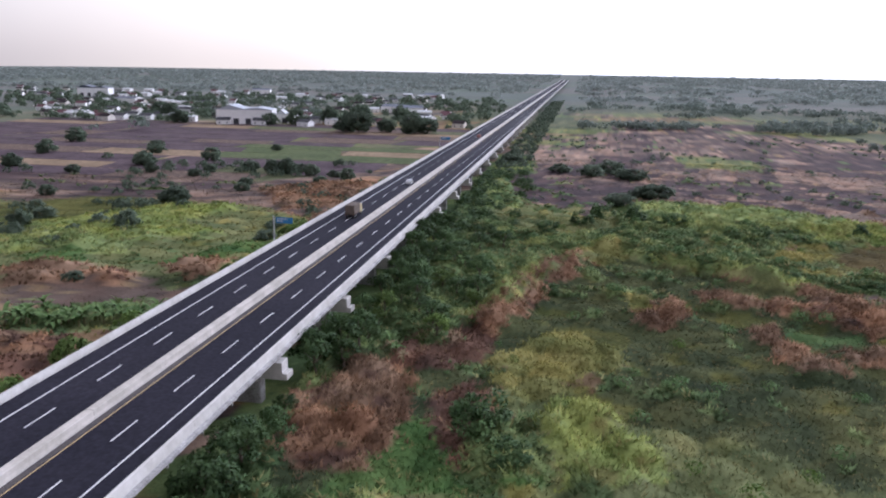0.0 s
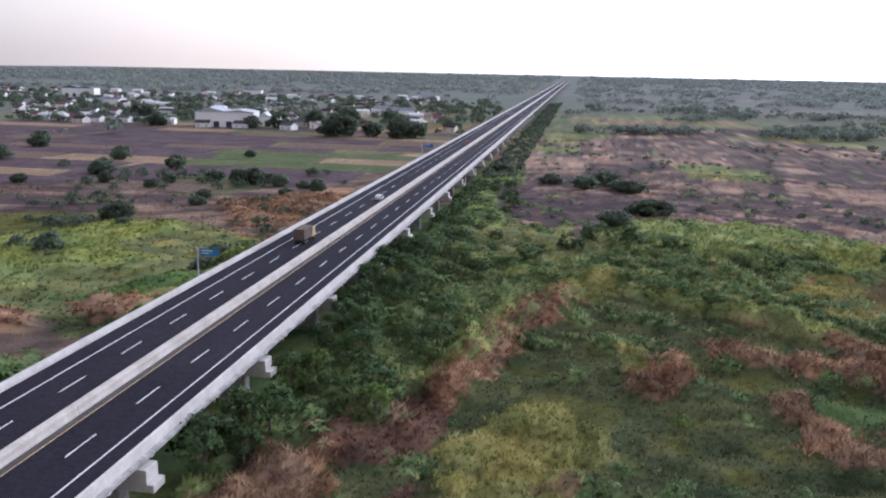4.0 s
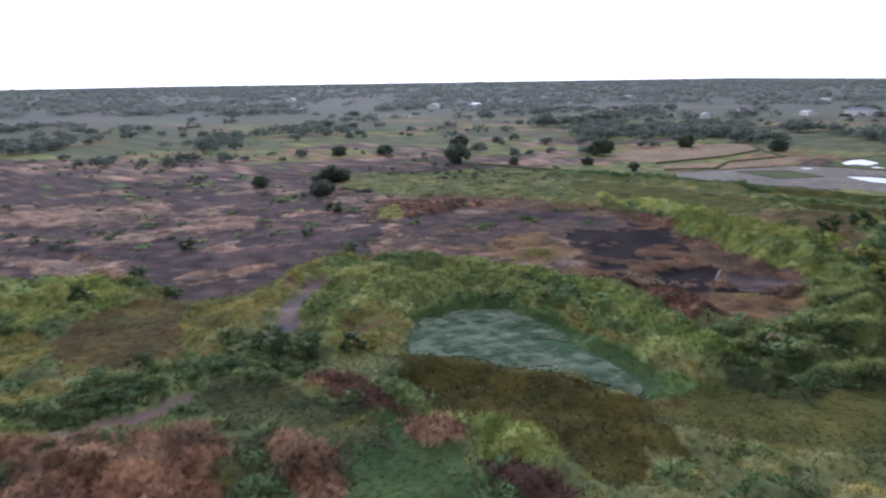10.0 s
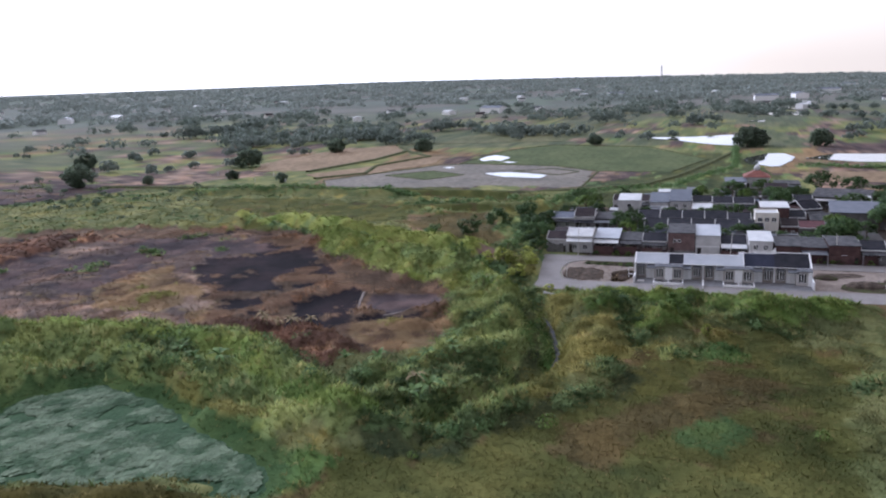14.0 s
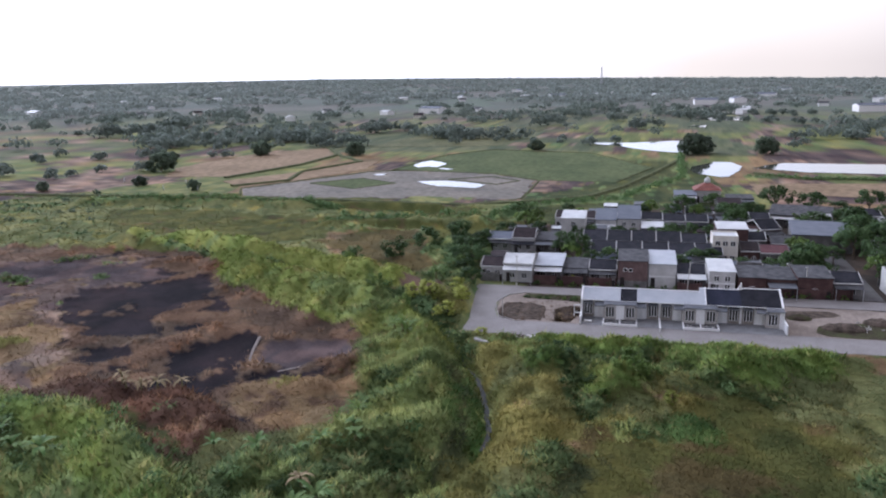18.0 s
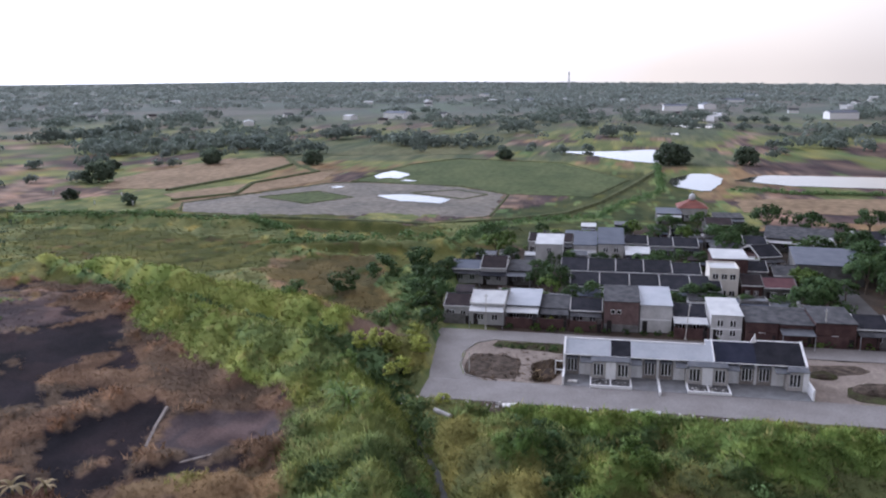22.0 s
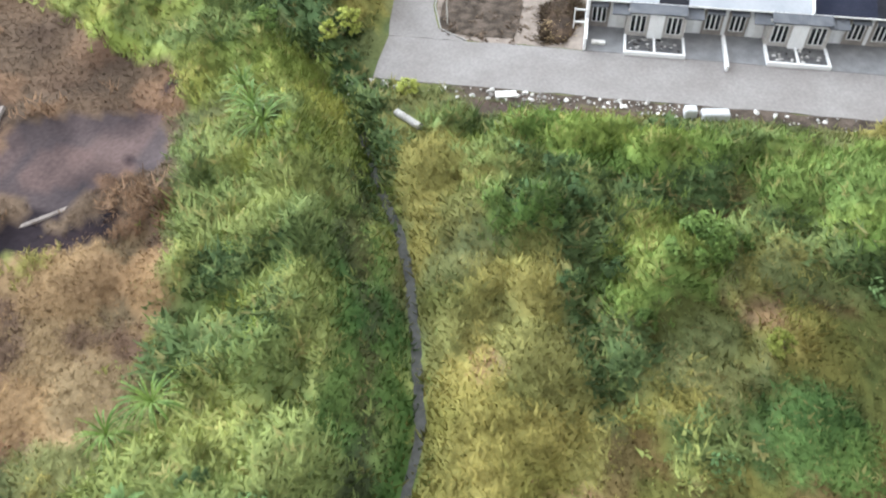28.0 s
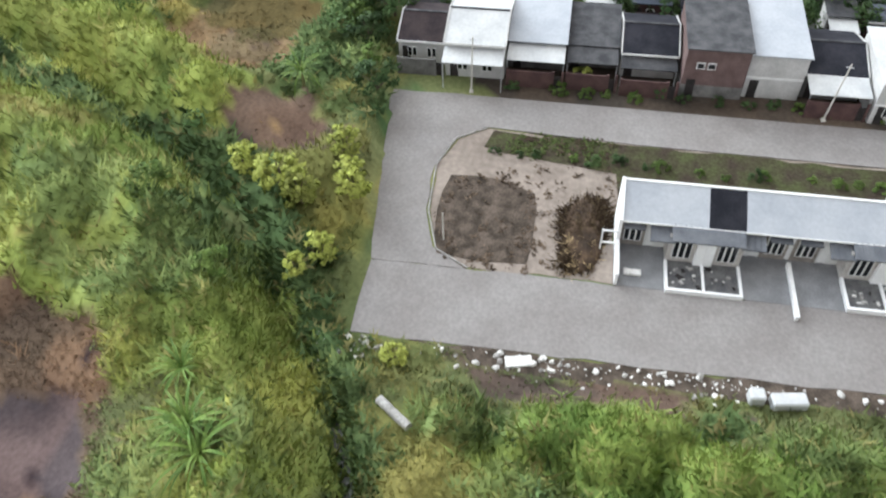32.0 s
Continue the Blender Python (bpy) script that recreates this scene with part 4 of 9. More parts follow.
area("tallgrass", 0.7, (188.3, 89.0), (191.1, 84.1), (188.7, 81.0), (183.4, 82.1), (181.4, 86.3), (185.3, 88.3))
area("yellow", 0.6, (182.6, 80.2), (184.3, 78.2), (184.2, 74.4), (182.0, 75.3), (180.8, 79.4))
area("lush", 0.8, (172.3, 82.5), (173.7, 79.8), (172.7, 77.4), (170.2, 78.5), (170.1, 81.7))
area("tallgrass", 0.8, (198.1, 79.8), (201.4, 75.2), (203.6, 67.4), (187.5, 69.3), (189.0, 72.5), (191.0, 76.4))
area("yellow", 0.6, (211.2, 120.5), (210.9, 118.3), (204.6, 113.6), (201.9, 111.8), (200.8, 109.2), (199.8, 111.2), (201.5, 113.6), (205.7, 116.9))
area("dry", 0.6, (197.5, 131.8), (195.0, 127.5), (190.1, 122.2), (186.1, 123.6), (183.0, 124.6), (180.4, 126.7), (179.9, 128.8), (180.7, 129.3), (184.2, 126.2), (188.3, 126.0))
area("grass", 0.8, (199.8, 132.2), (201.9, 128.3), (201.4, 122.1), (196.3, 121.7), (193.7, 124.0), (192.9, 127.3))
area("dry", 0.6, (197.2, 108.2), (198.7, 103.9), (196.8, 101.3), (192.9, 101.7), (189.1, 103.1), (186.4, 104.6), (190.1, 106.5))
area("soil", 0.8, (226.4, 134.3), (228.4, 127.6), (223.3, 121.5), (222.3, 126.4), (223.1, 131.6))
area("weeds", 0.7, (210.4, 123.9), (205.7, 116.9), (200.5, 113.2), (194.7, 110.4), (191.9, 110.3), (194.0, 113.5), (197.5, 116.6), (202.2, 121.4))
area("soil", 0.8, (205.0, 106.2), (205.0, 100.8), (205.7, 92.2), (204.8, 83.8), (202.4, 87.8), (202.6, 94.0), (202.3, 102.5))
area("sedge", 0.8, (196.0, 88.3), (197.4, 82.0), (194.5, 79.7), (191.5, 78.9), (189.6, 87.3), (192.3, 89.2))
area("burnt", 1, (221.2, 217.7), (230.9, 196.6), (225.2, 177.3), (209.8, 168.0), (199.5, 170.8), (186.5, 170.7), (185.8, 181.2))
area("burnt", 0.8, (182.6, 157.0), (193.7, 150.5), (192.2, 146.8), (176.3, 138.9), (169.2, 135.9), (166.7, 141.4), (170.1, 146.6))
area("burnt", 0.8, (171.9, 166.8), (176.2, 165.2), (172.5, 150.4), (166.2, 143.4), (166.8, 152.6), (167.6, 162.4))
area("burnt", 0.4, (175.6, 138.7), (182.9, 129.3), (186.6, 125.9), (182.8, 125.4), (177.6, 131.4), (172.0, 134.5))
area("ash", 0.4, (190.8, 145.0), (195.0, 137.7), (192.6, 128.9), (187.9, 126.5), (183.2, 131.2), (179.2, 134.9), (177.4, 139.0))
area("tan", 0.8, (202.5, 161.5), (205.9, 148.1), (198.1, 135.5), (195.5, 138.0), (191.8, 145.7), (194.0, 151.3), (195.5, 160.8))
area("dry", 0.8, (169.1, 136.6), (172.7, 135.0), (176.8, 129.2), (183.5, 124.4), (173.1, 118.6), (164.1, 116.4), (159.8, 122.3), (159.4, 129.0))
area("rust", 0.8, (162.7, 157.3), (164.6, 150.5), (165.7, 140.6), (163.4, 133.3), (157.9, 129.4), (154.0, 143.7), (157.1, 151.6))
# second pass over the first field
area("yellow", 1, (-10.3, 116.9), (1.3, 129.4), (8.6, 119.0), (1.9, 103.7), (-5.1, 104.5))
area("brown", 0.9, (-36.6, 92.7), (-31.3, 95.2), (-32.2, 110.2), (-22.6, 101.7), (-20.7, 92.0), (-24.4, 87.2), (-30.9, 85.9))
area("rust", 0.9, (-28.0, 107.0), (-25.0, 119.7), (-13.4, 127.4), (-12.6, 116.0), (-20.2, 106.9))
area("rust", 0.9, (-17.8, 96.4), (-11.7, 100.5), (-8.5, 92.9), (-13.1, 87.2), (-16.1, 86.6))
area("brown", 0.8, (-15.1, 127.0), (-8.5, 142.0), (-4.7, 159.7), (0.3, 177.6), (3.4, 170.4), (-3.2, 151.2), (-7.7, 133.2), (-12.7, 122.4))
area("bright", 1, (-0.7, 99.5), (5.2, 99.8), (8.2, 93.9), (-0.2, 89.8))
area("marsh", 1, (2.4, 176.9), (20.0, 178.4), (44.1, 160.4), (64.5, 142.5), (77.3, 147.2), (84.6, 130.2), (85.6, 111.8), (80.8, 102.5), (-8.0, 137.4), (-5.9, 149.5), (-1.5, 160.1))
area("brown", 0.8, (-5.5, 174.5), (1.6, 175.9), (3.1, 164.6), (-2.2, 160.0), (-6.1, 150.8), (-9.6, 149.0), (-10.3, 154.5))
area("brown", 0.8, (15.5, 149.2), (20.1, 150.6), (22.8, 146.3), (21.0, 137.3), (17.9, 133.8), (13.4, 132.8), (11.9, 137.6))
area("yellow", 0.7, (10.4, 155.0), (15.4, 155.9), (15.6, 142.6), (11.5, 142.2))
area("brown", 0.8, (24.7, 160.1), (31.5, 160.3), (42.0, 153.7), (41.8, 147.1), (34.6, 145.5), (25.5, 151.1))
area("yellow", 0.5, (33.8, 158.9), (38.7, 157.5), (36.2, 151.5), (32.6, 153.8))
area("brown", 0.8, (30.3, 138.1), (36.0, 139.7), (35.0, 131.8), (41.6, 126.2), (42.0, 117.8), (31.8, 121.8), (33.1, 127.8), (29.5, 132.1))
area("brown", 0.8, (45.5, 164.7), (54.3, 161.8), (59.1, 154.4), (64.8, 144.7), (62.6, 138.9), (57.0, 131.0), (54.6, 137.6), (51.0, 135.2), (47.5, 140.4), (41.2, 151.3), (42.5, 158.0))
area("brown", 0.8, (41.8, 130.3), (48.3, 128.1), (56.3, 128.2), (57.9, 122.7), (51.2, 119.3), (42.8, 122.6))
area("brown", 0.8, (73.1, 145.8), (78.9, 146.6), (74.4, 134.2), (71.0, 125.5), (65.7, 122.5), (66.9, 128.9), (69.2, 138.0))
area("yellow", 0.6, (51.6, 134.9), (59.6, 135.6), (61.8, 129.1), (54.0, 127.1), (49.0, 129.4))
# the same shaded band under the ridge, put in as darker growth
area("rust", 0.6, (19.7, 175.0), (32.8, 170.9), (44.1, 160.4), (43.7, 153.5), (30.8, 161.1), (21.4, 166.8))
area("herb", 0.7, (37.3, 138.8), (48.7, 137.4), (48.9, 132.5), (40.6, 131.1), (35.5, 133.1))
area("herb", 0.8, (84.7, 144.3), (86.0, 131.8), (83.9, 119.0), (78.4, 111.7), (70.1, 113.5), (70.5, 124.3))
area("rust", 0.8, (88.8, 124.0), (89.6, 116.4), (89.1, 110.1), (84.1, 105.3), (82.0, 108.6), (85.6, 118.0))
area("heath", 2, (58.4, 443.5), (67.4, 348.5), (69.1, 300.2), (61.0, 297.8), (54.1, 346.3))
area("heath", 2, (81.0, 275.8), (100.8, 256.0), (94.4, 241.4), (78.6, 247.9))
area("weeds", 1, (86.0, 178.3), (97.7, 172.0), (88.3, 156.6), (81.7, 157.7), (79.0, 165.0))
area("marsh", 1, (76.6, 168.9), (81.7, 157.7), (85.9, 142.6), (81.6, 130.2), (68.0, 151.3))
area("rust", 0.8, (88.6, 159.5), (91.0, 153.0), (90.4, 138.7), (87.5, 137.3), (84.9, 146.8))
area("reeds", 0.8, (92.0, 150.7), (98.3, 141.3), (94.4, 129.2), (90.0, 128.5), (88.5, 138.5))
area("brown", 0.8, (85.7, 135.1), (91.2, 131.6), (88.8, 125.5), (83.7, 129.0))
area("bright", 0.8, (91.4, 126.2), (96.3, 118.5), (92.8, 112.7), (86.9, 121.9))
area("char", 3, (151.7, 324.0), (173.0, 280.0), (157.9, 245.1), (118.4, 209.1), (108.8, 209.1), (101.8, 220.9))
area("char", 3, (213.6, 451.6), (233.5, 408.4), (188.6, 316.2), (166.5, 316.9), (159.8, 340.7))
area("heath", 2.5, (140.2, 300.2), (153.2, 293.1), (144.7, 276.3), (132.4, 284.0))
# the burnt field and the creek banks from above
area("olive", 1.5, (283.6, 237.9), (293.1, 192.0), (266.8, 178.0), (256.4, 188.1), (266.0, 222.9))
area("sedge", 1.2, (266.5, 175.3), (275.4, 158.0), (262.5, 143.0), (241.7, 134.9), (242.7, 143.5), (252.0, 155.5))
area("bright", 0.8, (261.4, 218.9), (261.0, 204.7), (249.9, 183.7), (250.1, 167.1), (241.2, 150.1), (230.5, 138.1), (223.4, 138.5), (225.5, 147.1), (234.9, 162.5), (245.8, 183.2), (250.4, 201.6))
area("tan", 0.8, (202.4, 168.2), (205.7, 161.9), (205.9, 153.3), (203.1, 143.1), (199.5, 131.7), (190.1, 126.1), (182.8, 123.7), (172.9, 119.0), (165.7, 117.7), (162.4, 120.7), (158.2, 125.3), (156.7, 129.0))
area("tan", 0.6, (241.4, 190.8), (216.9, 166.6), (209.3, 150.4), (202.7, 141.2), (199.2, 131.5), (190.1, 126.1), (195.7, 132.6), (200.8, 142.5), (205.1, 152.7), (205.7, 161.9), (221.7, 176.4))
area("burnt", 0.7, (229.0, 191.1), (226.1, 179.8), (214.2, 168.5), (207.0, 160.3), (202.9, 159.8), (206.8, 172.0))
area("burnt", 0.7, (187.8, 155.7), (189.9, 152.8), (196.2, 150.6), (192.8, 146.2), (177.6, 139.9), (172.2, 138.6), (170.0, 140.4))
area("burnt", 0.4, (176.2, 139.2), (180.7, 131.4), (183.6, 128.0), (182.5, 126.5), (179.0, 128.4), (175.8, 131.3), (174.3, 137.7))
area("burnt", 0.4, (161.8, 133.4), (164.7, 133.6), (166.6, 131.8), (162.0, 128.0), (161.1, 131.1))
area("ash", 0.3, (179.9, 139.7), (190.5, 144.3), (193.0, 139.9), (195.1, 130.9), (188.7, 126.6), (183.7, 128.6), (181.9, 133.4), (179.3, 138.2))
area("dry", 0.6, (171.5, 138.0), (176.1, 134.0), (179.6, 127.5), (181.6, 123.5), (172.9, 119.0), (165.0, 117.8), (161.9, 120.5), (160.4, 126.0), (164.5, 134.6))
area("grass", 0.6, (195.8, 129.1), (187.9, 120.4), (179.5, 120.7), (172.4, 117.7), (169.4, 114.5), (164.6, 114.6), (162.1, 116.6), (157.3, 119.8), (154.9, 127.5), (156.2, 128.6), (162.4, 120.7), (165.7, 117.7), (173.0, 118.5))
area("reeds", 0.8, (187.2, 123.4), (189.3, 114.6), (188.5, 108.8), (180.0, 103.8), (171.4, 100.7), (163.2, 99.2), (161.8, 99.7), (158.3, 113.9), (164.0, 114.3), (169.5, 113.6), (176.5, 118.1))
area("lush", 0.8, (177.1, 115.5), (182.0, 110.7), (179.6, 105.3), (171.2, 101.7), (165.5, 103.6), (169.4, 108.9))
area("bright", 0.8, (241.1, 189.3), (244.9, 182.6), (230.4, 160.8), (225.5, 147.1), (217.2, 135.6), (211.4, 128.0), (208.1, 120.4), (199.4, 113.0), (190.6, 109.4), (190.4, 113.8), (197.6, 120.6), (195.7, 128.3), (200.6, 132.2), (203.1, 141.5), (209.8, 150.7), (216.7, 165.5), (224.5, 175.4))
# shade in the hollow creek ditch, painted as a dark weed strip
strip("weeds", 1.3, (223.6, 139.5), (216.5, 130.2), (211.2, 121.5), (202.1, 113.2), (192.9, 109.4), ragged=0.8)
area("yellow", 0.7, (198.6, 110.6), (199.7, 101.7), (191.4, 97.0), (185.3, 96.9), (182.4, 93.2), (175.2, 90.6), (169.2, 88.5), (164.8, 87.9), (162.4, 97.6), (172.8, 100.1), (182.1, 102.7), (189.2, 105.8))
area("olive", 1, (181.1, 85.0), (186.6, 62.6), (170.3, 65.8), (164.8, 87.9), (170.5, 88.2), (175.2, 85.1))
area("weeds", 0.7, (198.0, 97.0), (200.3, 88.6), (196.5, 80.2), (193.3, 80.2), (191.0, 90.0), (183.3, 90.2), (185.9, 93.8), (190.9, 98.0))
area("weeds", 0.6, (181.5, 90.0), (179.5, 85.3), (175.6, 83.3), (172.2, 86.2), (174.2, 89.1))
area("tallgrass", 0.6, (189.9, 89.4), (192.3, 84.6), (189.5, 79.9), (182.1, 81.6), (180.6, 86.9), (183.3, 89.7))
area("tallgrass", 0.8, (197.4, 89.5), (203.7, 74.3), (199.3, 73.4), (196.3, 80.2), (196.2, 85.9))
area("tallgrass", 0.8, (196.4, 75.2), (201.8, 71.6), (203.5, 65.2), (193.9, 62.0), (188.9, 63.5), (187.4, 69.3), (189.0, 73.6), (193.0, 76.5))
area("tallgrass", 0.8, (201.5, 63.3), (206.3, 58.7), (194.1, 61.1))
# dark gaps between the grass mounds, drawn as a weed strip
strip("weeds", 1.0, (189.4, 80.2), (191.6, 77.0), (188.1, 73.7), (185.7, 69.6), (186.6, 62.6), ragged=0.8)
area("yellow", 0.5, (183.1, 80.2), (184.8, 77.2), (184.0, 73.5), (179.0, 75.2), (178.9, 78.3))
area("herb", 0.7, (172.7, 84.4), (175.9, 76.6), (170.7, 77.7), (169.8, 83.4))
area("sedge", 0.8, (169.3, 76.5), (173.3, 71.8), (169.5, 69.6), (167.7, 76.2))
area("marsh", 1, (12.4, 182.1), (26.8, 175.4), (35.8, 167.6), (47.2, 159.4), (46.3, 151.2), (40.7, 152.3), (25.7, 162.9), (12.8, 165.4))
strip("reeds", 1.4, (12.3, 186.5), (27.0, 177.6), (36.6, 172.3), (48.7, 170.4), ragged=0.8)
area("char", 2, (98.1, 257.2), (134.7, 251.7), (128.9, 230.2), (106.0, 203.2), (93.0, 210.9), (92.9, 229.5))
area("char", 2, (42.3, 345.4), (81.4, 331.8), (86.5, 293.9), (68.2, 275.4), (50.4, 277.5), (41.3, 300.9))
area("heath", 1.5, (135.5, 307.7), (159.2, 292.8), (146.1, 274.4), (126.7, 280.4))
area("heath", 1, (88.1, 379.6), (143.3, 334.9), (134.0, 319.2), (85.0, 347.2))
area("heath", 1.5, (181.3, 252.5), (213.0, 245.2), (193.3, 228.1), (169.1, 232.6))
area("heath", 1.5, (177.7, 200.7), (199.5, 195.8), (171.2, 170.5), (160.3, 183.0))
area("char", 2, (116.5, 415.0), (142.4, 410.5), (124.2, 365.9), (108.2, 376.3))
area("grass", 2, (51.0, 441.6), (90.8, 427.2), (84.3, 372.8), (52.0, 384.7))
area("reeds", 0.7, (190.2, 125.5), (190.3, 115.1), (186.0, 110.3), (175.8, 107.3), (167.4, 106.2), (160.1, 106.8), (158.3, 113.9), (163.5, 114.0), (169.4, 114.5), (176.3, 119.1))
strip("lush", 1.0, (186.4, 108.7), (179.8, 104.8), (173.9, 102.4), (168.8, 100.6), (162.0, 99.1), ragged=0.8)
area("tallgrass", 0.6, (190.8, 99.2), (191.2, 93.5), (186.3, 92.7), (185.3, 96.9))
area("bright", 0.5, (188.6, 89.2), (191.3, 85.1), (188.4, 80.7), (183.3, 82.6), (182.2, 87.0))
area("grass", 0.7, (171.7, 88.8), (177.5, 84.7), (181.7, 80.2), (178.9, 76.1), (173.8, 80.1))
area("bright", 0.5, (202.6, 83.8), (203.9, 81.5), (202.6, 80.0), (200.9, 83.1))
area("tallgrass", 0.7, (199.8, 88.1), (200.6, 80.1), (202.1, 73.7), (199.2, 74.1), (199.6, 78.6), (198.4, 83.9), (197.5, 87.6))
area("reeds", 0.7, (199.3, 108.3), (201.2, 100.1), (197.5, 98.2), (191.9, 98.4), (191.3, 101.0), (196.8, 101.3), (198.2, 106.3))
area("reeds", 0.7, (194.9, 97.0), (194.5, 95.0), (189.3, 92.2), (187.9, 96.2), (190.7, 98.2))
area("reeds", 0.7, (212.9, 145.6), (217.7, 139.3), (215.0, 128.0), (209.8, 123.6), (204.1, 124.2), (202.6, 131.2), (204.7, 140.4))
area("moss", 2.2, (104.1, 149.8), (109.1, 142.3), (112.0, 131.1), (112.8, 120.9), (111.0, 113.1), (108.5, 106.5), (106.3, 102.6), (91.0, 131.7), (95.0, 147.2))
area("char", 2, (173.8, 308.9), (189.6, 286.5), (178.7, 249.0), (161.5, 231.6), (147.5, 235.9), (135.8, 243.6))
area("scrub", 1.5, (185.4, 252.4), (214.7, 248.4), (234.8, 223.7), (239.1, 204.6), (222.3, 189.4), (210.9, 200.9), (176.2, 184.3), (162.9, 167.3), (147.6, 200.9), (155.0, 219.2))
area("dry", 1.2, (177.7, 209.2), (201.1, 205.0), (183.3, 181.6), (168.1, 177.7), (166.1, 194.2))
area("reeds", 1, (147.5, 122.8), (160.6, 117.7), (164.2, 105.7), (152.7, 98.8), (140.8, 100.6), (136.0, 110.2), (137.2, 117.3))
strip("tallgrass", 1.8, (146.8, 196.1), (152.3, 174.9), (154.0, 158.9), (147.0, 143.4), (140.8, 133.9), (135.7, 125.0), (134.5, 119.2), (137.1, 116.4), ragged=0.8)
# darker cover drawn in for the trench beside the bank
strip("marsh", 0.9, (159.1, 147.6), (153.1, 135.9), (145.0, 125.2), (142.6, 119.3), (147.5, 115.6), ragged=0.8)
area("weeds", 0.8, (147.1, 117.1), (157.1, 114.3), (158.4, 105.7), (151.8, 101.8), (143.3, 103.8), (139.5, 110.2))
strip("marsh", 0.8, (149.9, 101.2), (160.9, 101.6), (176.4, 104.6), (191.7, 111.1), ragged=0.8)
strip("weeds", 0.8, (153.7, 171.0), (155.2, 156.8), (150.9, 138.9), (143.3, 123.7), (139.6, 114.2), ragged=0.8)
area("lush", 0.8, (175.1, 77.7), (176.9, 73.5), (175.1, 71.0), (171.4, 72.0), (170.6, 76.5))
area("grass", 0.8, (178.2, 83.1), (180.4, 77.9), (177.1, 76.2), (174.6, 79.8), (174.7, 82.9))
area("weeds", 0.6, (171.2, 83.8), (173.4, 81.1), (172.4, 78.8), (169.5, 79.8), (168.7, 83.0))
strip("reeds", 1.2, (-16.1, 130.8), (-13.3, 142.2), (-9.7, 156.6), (-4.8, 172.3), (1.6, 187.2), (10.6, 196.0), ragged=0.8)
strip("grass", 0.7, (-13.4, 130.8), (-10.4, 143.1), (-6.3, 156.5), (-0.9, 172.3), (6.0, 183.2), ragged=0.8)
# dark cover draws the trench below the bank
strip("marsh", 1.3, (10.2, 181.2), (20.1, 175.3), (30.0, 163.1), (37.5, 155.6), ragged=0.8)
area("tallgrass", 0.8, (199.5, 78.2), (201.7, 71.5), (201.3, 63.8), (203.7, 54.7), (193.6, 56.5), (192.3, 66.2), (193.5, 72.1), (195.0, 77.0))
area("tallgrass", 0.7, (201.3, 99.8), (203.3, 91.8), (200.8, 84.4), (194.4, 84.7), (194.2, 91.4), (195.9, 97.3))
area("reeds", 0.7, (203.4, 84.5), (204.1, 78.2), (200.6, 75.5), (197.3, 79.5))
patch("marsh", 345, 105, 40, 30, -10, 3)
patch("marsh", 405, 95, 75, 26, 10, 3)
patch("weeds", 240, 128, 9, 5, 0, 2)
patch("weeds", 262, 130, 12, 10, 0, 2)
HEDGES = [
    [(310.7, 283.6), (313.4, 260.2), (314.8, 234.5), (312.7, 200.5), (309.8, 186.3)],
    [(290.9, 181.5), (297.1, 168.3), (298.2, 146.7), (306.8, 138.6)],
    [(309.0, 134.5), (329.5, 129.7), (340.9, 116.6), (353.4, 101.0), (381.6, 93.8), (409.4, 82.8), (470, 84), (500, 86)],
    [(421.3, 56.2), (415.1, 35.5), (416.8, 4.3), (420, -60)],
]
for line in HEDGES:
    strip("weeds", 2.2, *line, ragged=1)
area("herb", 0.6, (118, 171.5), (131.5, 172), (140, 163.5), (138, 150.5), (132.5, 138), (128, 126), (125, 119.5), (114, 116), (112, 122), (119, 126), (127, 140), (132, 152), (133, 161), (128, 166.5), (119, 166))
# more ditch shade between the two banks, painted as weeds
strip("weeds", 1.8, (249.4, 205.7), (237.7, 178.7), (227.4, 156.3), (224.8, 142.0), (220.9, 130.1), (209.9, 118.6), ragged=0.8)
# settled ground
patch("yard", 280, 70, 62, 50, -4, 2)


def domes(x, y, size, seed):
    """Rounded mounds of uneven height round scattered centres; also each mound's own random number."""
    u, v = np.asarray(x, float) / size, np.asarray(y, float) / size
    iu, iv = np.floor(u), np.floor(v)
    best, pick = np.zeros(u.shape), np.zeros(u.shape)
    for i in (-1, 0, 1):
        for j in (-1, 0, 1):
            ci, cj = iu + i, iv + j
            px, py = ci + 0.15 + 0.7 * lattice(ci, cj, seed), cj + 0.15 + 0.7 * lattice(ci, cj, seed + 1)
            tall, rad = 0.35 + 0.65 * lattice(ci, cj, seed + 2), 0.55 + 0.4 * lattice(ci, cj, seed + 3)
            hgt = np.sqrt(np.clip(1 - ((u - px) ** 2 + (v - py) ** 2) / rad ** 2, 0, 1)) * tall
            pick = np.where(hgt > best, lattice(ci, cj, seed + 4), pick)
            best = np.maximum(best, hgt)
    return best, pick


# growth that turns up in spots within each stand
MIXED = {"grass": ("yellow", "weeds"), "reeds": ("bright", "weeds"), "bright": ("yellow", "reeds"), "yellow": ("dry", "grass"), "brown": ("rust", "marsh"), "rust": ("brown", "weeds"), "marsh": ("weeds", "olive"), "olive": ("sedge", "olive"), "sedge": ("sedge", "olive"), "weeds": ("reeds", "grass"), "dry": ("tan", "yellow"), "tan": ("brown", "burnt"), "burnt": ("tan", "burnt"), "ash": ("tan", "burnt"), "scrub": ("dry", "char"), "heath": ("scrub", "tan"), "char": ("scrub", "weeds"), "soil": ("dry", "grass")}
COMPANION_A = np.array([KINDS.index(MIXED.get(k, (k, k))[0]) for k in KINDS])
COMPANION_B = np.array([KINDS.index(MIXED.get(k, (k, k))[1]) for k in KINDS])


